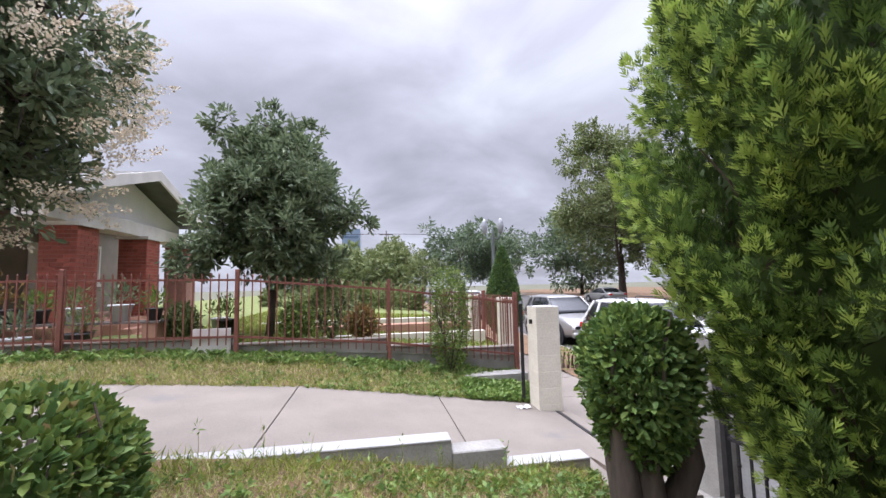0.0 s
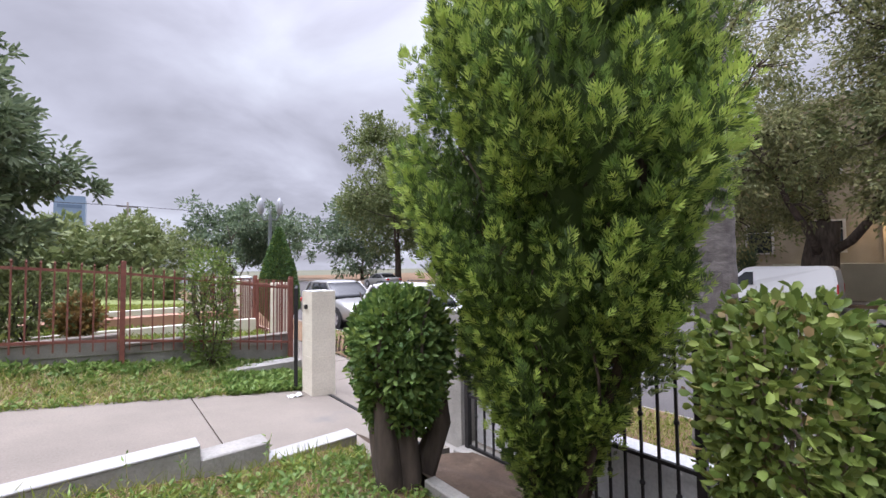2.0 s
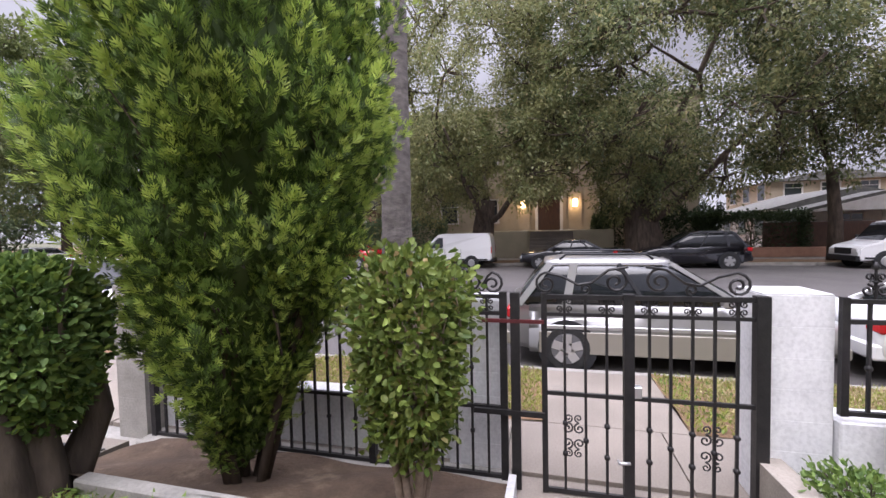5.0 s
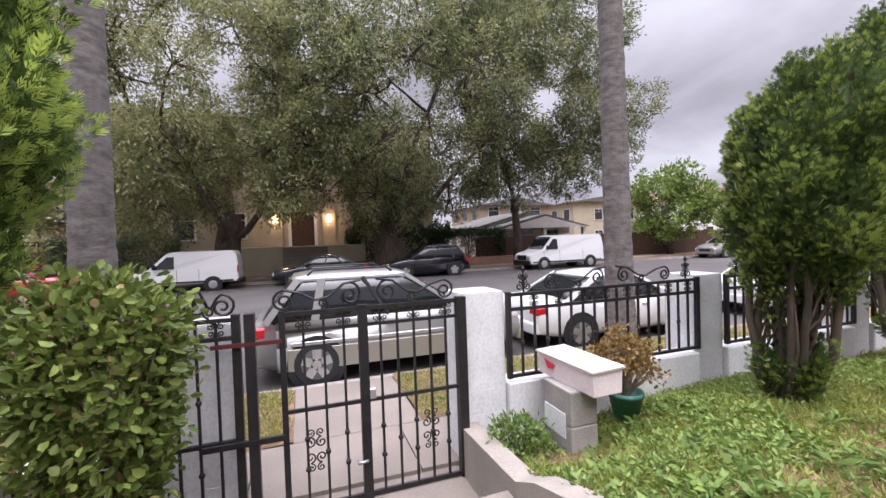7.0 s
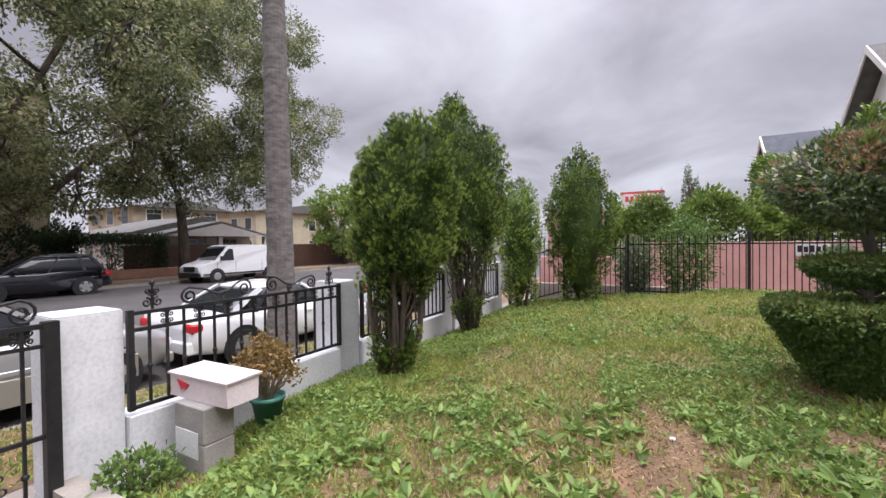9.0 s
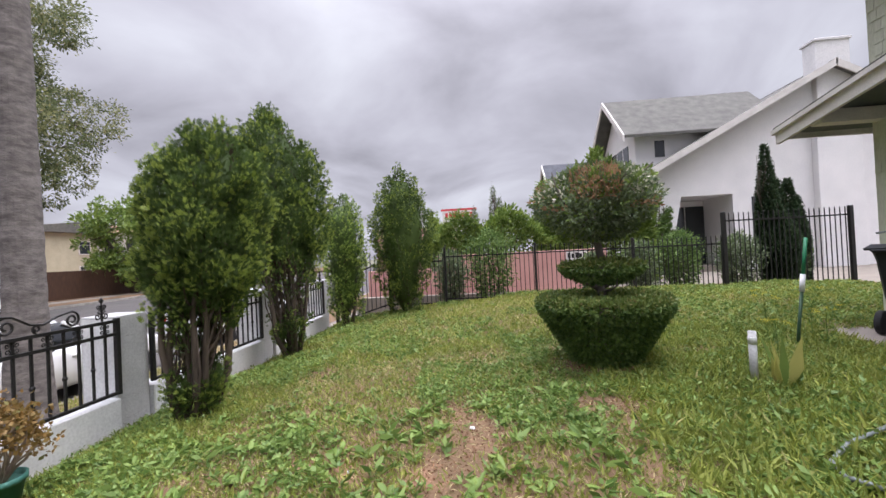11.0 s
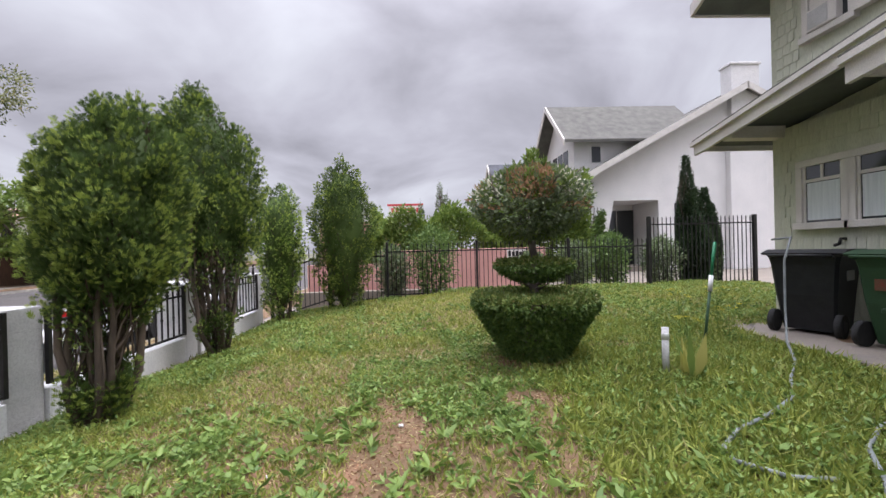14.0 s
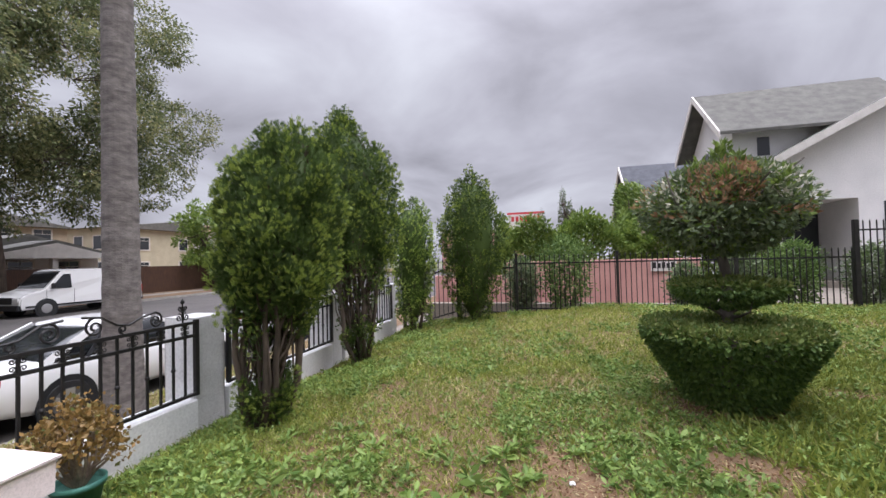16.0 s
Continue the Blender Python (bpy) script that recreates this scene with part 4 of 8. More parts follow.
def front_fence(y0, y1, zlo, label, crest_on=True, x=3.46):
    f = thing("iron_fence", label, "fence", (x, y0, B0), group="front fence panels")
    L, top = y1 - y0, 0.88 - B0
    panel(f, 0.0, L, 0.0, (top - 0.01, top - 0.15, zlo - B0), 0.145, (zlo - B0 + 0.32,), zlo - B0, top - 0.01)
    for y in (0.0, L):
        bm = bmesh.new(); beam(bm, (0, y, zlo - B0 - 0.02), (0, y, top + 0.02), 0.045, 0.045, (1, 0, 0)); part("post", bm, M["iron"], f)
    if crest_on:
        crest(f, 0.36, L - 0.36, 0, top + 0.01, 0.2)
        finial(f, 0.17, 0, top + 0.01); finial(f, L - 0.17, 0, top + 0.01)
    return f


front_fence(-4.78, -2.36, 0.09, "black wrought-iron fence panel with scrolled crest on the low wall")
front_fence(-7.68, -5.25, 0.09, "black wrought-iron fence panel with scrolled crest on the low wall")
front_fence(-10.56, -8.14, 0.09, "black wrought-iron fence panel with scrolled crest on the low wall")
nf = thing("iron_fence", "tall black wrought-iron fence panel with scrolls beside the gate", "fence", (3.47, -0.02, B0), group="front fence panels")
panel(nf, 0.0, 3.7, 0.0, (1.56, 1.42, 0.62, 0.03), 0.135, (0.95, 0.4), 0.01, 1.56)
crest(nf, 0.05, 0.55, 0, 1.58, 0.24); crest(nf, 1.3, 3.4, 0, 1.58, 0.2); finial(nf, 1.05, 0, 1.58)
for y in (0.0, 1.2, 2.45, 3.7):
    bm = bmesh.new(); beam(bm, (0, y, 0.0), (0, y, 1.6), 0.06, 0.06, (1, 0, 0)); part("post", bm, M["iron"], nf)


def medallion(bm, y, z, x=0):
    """A double heart of scrolls."""
    for s in (-1, 1):
        for k in (-1, 1):
            tube(bm, spiral((x, y + s * 0.045, z + k * 0.06), 0.048, 1.35 * s * k, math.pi / 2 * k, (0, 1, 0), (0, 0, 1), 14, 0.01), 0.007, 4)
            tube(bm, spiral((x, y + s * 0.038, z + k * 0.145), 0.036, -1.3 * s * k, -math.pi / 2 * k, (0, 1, 0), (0, 0, 1), 12, 0.008), 0.006, 4)


gate = thing("iron_gate", "black wrought-iron double gate with scrolls, closed", "gate", (3.44, -0.1, B0))
g_top, g_2, g_mid = 1.58, 1.43, 0.79
for y, w in ((-0.02, 0.075), (-0.25, 0.045), (-0.88, 0.075), (-1.76, 0.085)):
    bm = bmesh.new(); beam(bm, (0, y, -0.03), (0, y, g_top + 0.02), w, w, (1, 0, 0)); part("stile", bm, M["iron"], gate)
for y0, y1, k in ((-0.88, -0.25, 4), (-1.76, -0.88, 6)):
    leaf = part("leaf_frame", beam(bmesh.new(), (0, y0, g_top - 0.01), (0, y1, g_top - 0.01), 0.032, 0.036), M["iron"], gate)
    for z, h in ((g_2, 0.026), (g_mid, 0.03), (-0.01, 0.036)):
        part("rail", beam(bmesh.new(), (0, y0, z), (0, y1, z), 0.026, h), M["iron"], gate)
    for i in range(1, k):
        y = y0 + (y1 - y0) * i / k
        bm = bmesh.new(); beam(bm, (0, y, -0.01), (0, y, g_top), 0.02, 0.02, (1, 0, 0))
        for kz in ((0.55, 0.3) if i % 2 else (0.42,)):
            lathe(bm, [(0.004, kz - 0.03), (0.024, kz - 0.01), (0.024, kz + 0.01), (0.004, kz + 0.03)], 6, (0, y))
        part("picket", bm, M["iron"], gate)
        if i % 2:
            bm = bmesh.new(); zc = (g_top + g_2) / 2
            for s in (-1, 1):
                cscroll(bm, (y + s * 0.04, zc + 0.03), 0.03, s, 0); cscroll(bm, (y + s * 0.04, zc - 0.03), 0.03, -s, 0, up=-1)
            part("curl", bm, M["iron"], gate)
    bm = bmesh.new(); medallion(bm, y0 + (y1 - y0) * (0.65 if k == 4 else 0.35), 0.45); part("medallion", bm, M["iron"], gate, "scrolled iron medallion")
part("panel_bar", beam(bmesh.new(), (-0.03, 0.25, 1.37), (-0.03, -0.25, 1.37), 0.02, 0.03), M["red_bar"], gate, "dull red painted bar")
part("panel_bar", beam(bmesh.new(), (-0.03, 0.33, 0.61), (-0.03, -0.25, 0.61), 0.03, 0.042), M["iron"], gate)
part("lock_box", boxed(-0.03, 0.03, -0.97, -0.91, 0.80, 0.89, 0.006), M["alloy"], gate, "steel lock")
part("latch", tube(bmesh.new(), [(-0.03, -0.80, 0.30), (-0.07, -0.80, 0.30), (-0.07, -0.88, 0.31)], 0.012, 6), M["alloy"], gate)
crest(gate, -1.72, -0.16, 0, g_top + 0.01, 0.23)

# retaining edge, letter box on its block stand, pot
M["sandy_concrete"] = mat("sandy_concrete", (0.35, 0.31, 0.265), (0.28, 0.25, 0.215), 3, 0.95, 0.4, fine=50, c3=(0.27, 0.245, 0.21), spots=0.0)
tagged(part("retaining_wall", prism(bmesh.new(), [(1.2, -0.95), (3.5, -0.95), (3.5, -0.30), (2.45, -0.25), (2.2, -0.12), (1.8, 0.0), (1.5, 0.04), (1.2, 0.08)], "y", -2.02, -1.84), M["sandy_concrete"]), "grey concrete retaining edge beside the entry walk", "wall", kind="structure")
st = thing("mailbox_stand", "grey concrete block stand beside the low wall", "stand", (2.98, -2.68, -0.45))
part("block", boxed(-0.2, 0.2, -0.13, 0.13, 0, 0.29, 0.01), M["old_concrete"], st)
part("block", boxed(-0.2, 0.2, -0.13, 0.13, 0.293, 0.585, 0.01), M["old_concrete"], st)
part("paint_patch", boxed(-0.12, 0.19, 0.1302, 0.136, 0.17, 0.38), M["white_paint"], st, "white paint patch")
mb = thing("mailbox", "white painted wooden letter box with a red mark", "mailbox", (3.0, -2.77, 0.138), rz=2)
part("body", prism(bmesh.new(), [(-0.14, 0), (0.14, 0), (0.15, 0.19), (-0.15, 0.2)], "x", -0.38, 0.36), mat("pinkish_white_paint", (0.80, 0.69, 0.69), (0.72, 0.62, 0.61), 4, 0.7, 0.2), mb)
part("lid", prism(bmesh.new(), [(-0.165, 0.201), (0.165, 0.192), (0.165, 0.207), (-0.165, 0.217)], "x", -0.40, 0.38), mat("pinkish_white_lid", (0.72, 0.62, 0.62), (0.64, 0.55, 0.55), 4, 0.7, 0.2), mb)
part("mark", prism(bmesh.new(), [(0.26, 0.155), (0.10, 0.13), (0.13, 0.09), (0.20, 0.075)], "y", 0.149, 0.156), plain("red_mark", (0.62, 0.03, 0.05), 0.5), mb, "red triangular mark")
pot = thing("potted_succulent", "orange-green succulent in a green plastic pot", "potted plant", (3.02, -3.32, -0.28))
part("pot", lathe(bmesh.new(), [(0.11, 0), (0.15, 0.2), (0.165, 0.2), (0.165, 0.24), (0.145, 0.24), (0.14, 0.2)], 18), mat("green_pot", (0.09, 0.27, 0.22), (0.07, 0.21, 0.18), 5, 0.5, 0.1), pot, "faded green plastic pot")
rng = np.random.default_rng(41); C = []
for k in range(26):
    bm = bmesh.new()
    a, r = k * 2.4, 0.06 + 0.2 * (k / 26) ** 0.7
    q = (r * math.cos(a), r * math.sin(a), 0.44 + 0.34 * rng.uniform() * (1.15 - r * 2))
    branch(bm, (0.03 * math.cos(a), 0.03 * math.sin(a), 0.2), q, 0.014, 0.006, rng, 0.1, 5); C.append(q)
    part("stem", bm, M["twig"], pot)
C = np.array(C)[rng.integers(0, 26, 1500)] + rng.normal(size=(1500, 3)) * 0.05
link("foliage", quads("foliage", leaves(C, rng.normal(size=(1500, 3)) + np.array([0, 0, 0.8]), 0.045, 0.03, rng)), M["jade_leaf"], pot)

# ---- rear fence of the yard ----
YB = -11.5
rf = thing("rear_fence", "black iron picket fence along the side of the yard", "fence", (0, YB, 0))


def pickets(t, x0, x1, z0, z1, y=0.0, step=0.115, m="iron", w=0.018, spear=0.05, rails=(0.12, 0.16), zf=None):
    n = int(round((x1 - x0) / step))
    me = None
    for i in range(n + 1):
        if me is None:
            bm = bmesh.new(); beam(bm, (0, 0, 0), (0, 0, z1 - z0), w, w, (1, 0, 0))
            lathe(bm, [(w * 0.7, z1 - z0), (w * 0.9, z1 - z0 + 0.015), (0.002, z1 - z0 + spear)], 4)
            ob = part("picket", bm, M[m], t); me = ob.data
        else:
            ob = new("picket", me); ob.parent = t
        ob.location = (x0 + (x1 - x0) * i / n, y, z0 + (zf(x0 + (x1 - x0) * i / n) if zf else 0))
    for z in (z0 + rails[0], z1 - rails[1]):
        part("rail", beam(bmesh.new(), (x0, y, z + (zf(x0) if zf else 0)), (x1, y, z + (zf(x1) if zf else 0)), 0.03, 0.035), M[m], t)


def post(t, x, z0, z1, y=0.0, w=0.06, m="iron"):
    part("post", boxed(x - w / 2, x + w / 2, y - w / 2, y + w / 2, z0, z1, 0.006), M[m], t)


pickets(rf, -6.5, 0.45, 0.1, 1.5)
for x in (0.45, -1.92, -4.37):
    post(rf, x, -0.05, 1.6)
pickets(rf, -9.5, -6.6, 0.15, 2.06)
for x in (-6.58, -9.5):
    post(rf, x, -0.05, 2.12, w=0.09)
rg = thing("iron_gate", "black iron picket gate at the yard's street corner, arched top", "gate", (0, YB, 0))
pickets(rg, 2.0, 3.45, -0.5, 0.95, 0.0, 0.12, zf=lambda x: 0.52 * math.sin(math.pi * min(max((3.6 - x) / 3.0, 0), 1)))
post(rg, 1.95, -0.5, 1.45, w=0.09); post(rg, 3.45, -0.5, 1.0, w=0.08)
pickets(rf, 0.5, 1.9, 0.0, 1.4)

# ---- houses ----
def window(t, x, y0, y1, z0, z1, face=1, mull=True, mat_frame="white_trim", drape=None):
    """A sash window in a wall whose face lies at x and looks along face * x."""
    w = 0.09; e = 0.05 * face
    win = part("window", boxed(min(x, x + e), max(x, x + e), y0 - w, y1 + w, z1, z1 + w, 0.006), M[mat_frame], t)
    for a, b, c, d in ((y0 - w, y0, z0, z1), (y1, y1 + w, z0, z1)):
        part("frame", boxed(min(x, x + e), max(x, x + e), a, b, c, d, 0.006), M[mat_frame], win)
    part("sill", boxed(min(x, x + e * 1.8), max(x, x + e * 1.8), y0 - w * 1.2, y1 + w * 1.2, z0 - w, z0, 0.006), M[mat_frame], win)
    g = 0.012 * face
    part("pane", boxed(min(x + g * 0.5, x + g), max(x + g * 0.5, x + g), y0, y1, z0, z1), M["glass"], win)
    if mull:
        zt = z0 + (z1 - z0) * 0.74
        part("sash_bar", boxed(min(x + g, x + g * 2.4), max(x + g, x + g * 2.4), y0, y1, zt - 0.02, zt + 0.02), M[mat_frame], win)
        ym = (y0 + y1) / 2
        part("sash_bar", boxed(min(x + g, x + g * 2.4), max(x + g, x + g * 2.4), ym - 0.015, ym + 0.015, zt + 0.02, z1), M[mat_frame], win)
        for a, b in ((y0, y0 + 0.035), (y1 - 0.035, y1)):
            part("sash_bar", boxed(min(x + g, x + g * 2), max(x + g, x + g * 2), a, b, z0, z1), M[mat_frame], win)
    if drape:
        part("curtain", boxed(min(x + g * 1.05, x + g * 1.25), max(x + g * 1.05, x + g * 1.25), y0 + 0.05, y1 - 0.05, z0 + 0.03, z0 + (z1 - z0) * 0.7), M[drape], win)
    return win


M["white_trim"] = mat("white_trim", (0.74, 0.705, 0.67), (0.63, 0.595, 0.56), 3, 0.6, 0.15)
M["sage_shingle"] = mat("sage_shingle", (0.62, 0.63, 0.52), (0.52, 0.54, 0.43), 5, 0.9, 0.5, fine=60, stretch=(1, 1, 0.3))
# paint tone darkened to carry the shade under the eaves
M["soffit"] = mat("shaded_soffit_paint", (0.15, 0.165, 0.165), (0.115, 0.125, 0.125), 3, 0.85, 0.2)
M["roof_grey"] = mat("roof_shingle", (0.151, 0.148, 0.133), (0.104, 0.101, 0.0936), 3, 0.95, 0.6, fine=25)
M["roof_dark"] = mat("dark_roof_shingle", (0.10, 0.105, 0.12), (0.07, 0.073, 0.085), 3, 0.95, 0.5, fine=25)
M["stucco_white"] = mat("white_stucco", (0.82, 0.80, 0.80), (0.74, 0.73, 0.73), 1.2, 0.85, 0.35, fine=30, c3=(0.56, 0.55, 0.55), spots=-0.07)
M["stucco_cream"] = mat("cream_stucco", (0.47, 0.39, 0.29), (0.39, 0.325, 0.24), 1.2, 0.85, 0.3, fine=30)
M["stucco_yellow"] = mat("yellow_stucco", (0.50, 0.45, 0.33), (0.43, 0.385, 0.28), 1.2, 0.85, 0.3, fine=30)
M["pink_wall"] = mat("salmon_painted_wall", (0.62, 0.34, 0.30), (0.54, 0.28, 0.25), 1.5, 0.8, 0.25, fine=30, c3=(0.44, 0.25, 0.22), spots=-0.05)
M["brick_red"] = mat("red_brick", (0.36, 0.10, 0.07), (0.26, 0.075, 0.055), 5, 0.85, 0.4, fine=30)
M["brick_mortar"] = mat("brick_mortar", (0.40, 0.22, 0.18), (0.30, 0.16, 0.13), 8, 0.95, 0.3)
M["curtain"] = mat("pale_curtain", (0.74, 0.78, 0.80), (0.60, 0.65, 0.67), 3, 0.8, 0.1, stretch=(1, 12, 0.4))
M["terracotta"] = mat("terracotta_tile", (0.45, 0.25, 0.17), (0.36, 0.2, 0.14), 3, 0.8, 0.3)

# the yard's own house: sage shingles, white trim
HX, HY = -5.7, -6.5
house = thing("shingle_house", "two-storey sage-green shingle house with white trim", "house", (HX, HY, 0.25))
part("wall", boxed(-7.0, 0, 0.0, 9.0, 0, 2.62), M["sage_shingle"], house)
part("foundation", boxed(-7.0, 0.02, -0.02, 9.0, -0.4, 0.06), M["old_concrete"], house)
part("upper_wall", boxed(-7.0, -0.2, -0.22, 9.0, 2.62, 5.2), M["sage_shingle"], house)
for y0, y1, dr in ((0.45, 0.98, "curtain"), (1.14, 2.35, "curtain")):
    window(house, 0.0, y0 + 0.04, y1 + 0.04, 1.38, 2.12, 1, True, "white_trim", dr)
window(house, -0.2, 0.42, 0.95, 3.92, 5.05, 1, False); window(house, -0.2, 1.12, 2.2, 3.98, 5.05, 1, False)
part("window_panel", boxed(-0.186, -0.176, 0.43, 0.94, 4.22, 5.04), M["white_trim"], house, "white panel filling the upper window")
ac = thing("air_conditioner", "grey window air conditioner with white surround in the upper window", "air conditioner", (HX - 0.14, HY + 0.66, 4.17))
part("case", boxed(-0.12, 0.05, -0.2, 0.2, 0, 0.29, 0.01), M["white_trim"], ac)
part("grille", boxed(0.051, 0.056, -0.17, 0.1, 0.03, 0.26), M["grey_wall"], ac, "grey grille")
# lower roof: a low gable end whose rake faces the street
TIPY, TIPZ, SL = -7.02 - HY, 2.92 - 0.25, 0.17
def rake_z(y):
    return TIPZ + SL * (y - TIPY)
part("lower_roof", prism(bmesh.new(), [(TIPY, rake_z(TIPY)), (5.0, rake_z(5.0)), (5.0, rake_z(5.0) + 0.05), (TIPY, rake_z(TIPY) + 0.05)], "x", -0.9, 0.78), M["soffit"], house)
part("roofing", prism(bmesh.new(), [(TIPY - 0.03, rake_z(TIPY) + 0.052), (5.0, rake_z(5.0) + 0.052), (5.0, rake_z(5.0) + 0.09), (TIPY - 0.03, rake_z(TIPY) + 0.09)], "x", -0.9, 0.84), M["roof_grey"], house)
part("rake_board", prism(bmesh.new(), [(TIPY, rake_z(TIPY) - 0.15), (5.0, rake_z(5.0) - 0.15), (5.0, rake_z(5.0) + 0.05), (TIPY, rake_z(TIPY) + 0.05)], "x", 0.781, 0.83), M["white_trim"], house, "weathered white rake board")
part("eave_board", boxed(-0.9, 0.78, TIPY - 0.03, TIPY, rake_z(TIPY) - 0.08, rake_z(TIPY) + 0.05), M["white_trim"], house)
for x in (-0.05,):
    part("beam_end", prism(bmesh.new(), [(0.05, rake_z(0.05) - 0.03), (0.05, rake_z(0.05) - 0.17), (0.22, rake_z(0.2) - 0.19), (0.22, rake_z(0.22) - 0.03)], "x", 0.0, 0.78), M["white_trim"], house)
for y in (2.2, 4.0):
    part("beam_end", boxed(0.0, 0.78, y, y + 0.14, rake_z(y) - 0.2, rake_z(y) - 0.02), M["white_trim"], house)
part("crown_board", prism(bmesh.new(), [(TIPY - 0.03, rake_z(TIPY) - 0.01), (5.0, rake_z(5.0) - 0.01), (5.0, rake_z(5.0) + 0.05), (TIPY - 0.03, rake_z(TIPY) + 0.05)], "x", 0.831, 0.875), M["white_trim"], house)
# porch gable, nearer the street
PY = 2.50
porch_z = lambda y: 2.62 + 0.146 * (y - PY)
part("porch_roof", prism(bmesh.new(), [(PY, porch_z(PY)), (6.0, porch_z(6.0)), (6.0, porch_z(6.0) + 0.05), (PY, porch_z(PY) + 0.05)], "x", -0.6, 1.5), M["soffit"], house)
part("porch_roofing", prism(bmesh.new(), [(PY - 0.03, porch_z(PY) + 0.052), (6.0, porch_z(6.0) + 0.052), (6.0, porch_z(6.0) + 0.075), (PY - 0.03, porch_z(PY) + 0.075)], "x", -0.6, 1.58), M["roof_grey"], house)
part("porch_rake", prism(bmesh.new(), [(PY, porch_z(PY) - 0.17), (6.0, porch_z(6.0) - 0.17), (6.0, porch_z(6.0) + 0.04), (PY, porch_z(PY) + 0.04)], "x", 1.501, 1.55), M["white_trim"], house, "weathered white rake board")
part("porch_crown", prism(bmesh.new(), [(PY - 0.03, porch_z(PY) - 0.01), (6.0, porch_z(6.0) - 0.01), (6.0, porch_z(6.0) + 0.05), (PY - 0.03, porch_z(PY) + 0.05)], "x", 1.551, 1.595), M["white_trim"], house)
part("porch_eave", boxed(-0.6, 1.5, PY - 0.03, PY - 0.001, porch_z(PY) - 0.10, porch_z(PY) + 0.05), M["white_trim"], house)
# upper roof
UZ = 5.15 - 0.25
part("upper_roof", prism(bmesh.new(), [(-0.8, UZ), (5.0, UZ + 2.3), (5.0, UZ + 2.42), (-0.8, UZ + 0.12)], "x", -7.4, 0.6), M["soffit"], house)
part("upper_rake", prism(bmesh.new(), [(-0.8, UZ - 0.04), (5.0, UZ + 2.26), (5.0, UZ + 2.46), (-0.8, UZ + 0.16)], "x", 0.601, 0.65), M["white_trim"], house, "weathered white rake board")
part("upper_eave", boxed(-7.4, 0.6, -0.84, -0.80, UZ - 0.03, UZ + 0.15), M["white_trim"], house)
part("water_tap", tube(bmesh.new(), [(0.0, 1.02, 1.16), (0.07, 1.02, 1.16), (0.09, 1.02, 1.1), (0.09, 0.96, 1.08)], 0.02, 6), M["iron"], house)
# shingle courses: each shingle stands proud of the wall
rng = np.random.default_rng(77)
sh = {}
for w10 in (9, 11, 13, 15):
    bm = bmesh.new(); w = w10 / 100
    prism(bm, [(0.0, 0.0), (0.016, 0.0), (0.006, 0.165), (0.0, 0.165)], "y", 0.0, w - 0.006)
    me = bpy.data.meshes.new("shingle"); bm.to_mesh(me); bm.free(); me.materials.append(M["sage_shingle"]); sh[w10] = me


def shingle_run(x, y0, y1, z0, z1, holes):
    z = z0
    while z < z1:
        y = y0 - rng.uniform(0, 0.1)
        while y < y1:
            k = int(rng.choice([9, 11, 13, 15])); w = k / 100
            ya = max(y, y0)
            if not any(a - 0.02 < y + w and y < b + 0.02 and c - 0.14 < z and z < d for a, b, c, d in holes) and y >= y0 - 0.001:
                ob = new("shingle", sh[k]); ob.parent = house; ob.location = (x, y, z + rng.uniform(-0.006, 0.006))
            y += w
        z += 0.155


shingle_run(0.0, 0.0, 2.7, 0.08, 2.62, [(0.34, 2.46, 1.26, 2.32)])
shingle_run(-0.2, -0.22, 1.0, 2.9, 4.85, [(0.30, 2.3, 3.8, 5.2)])


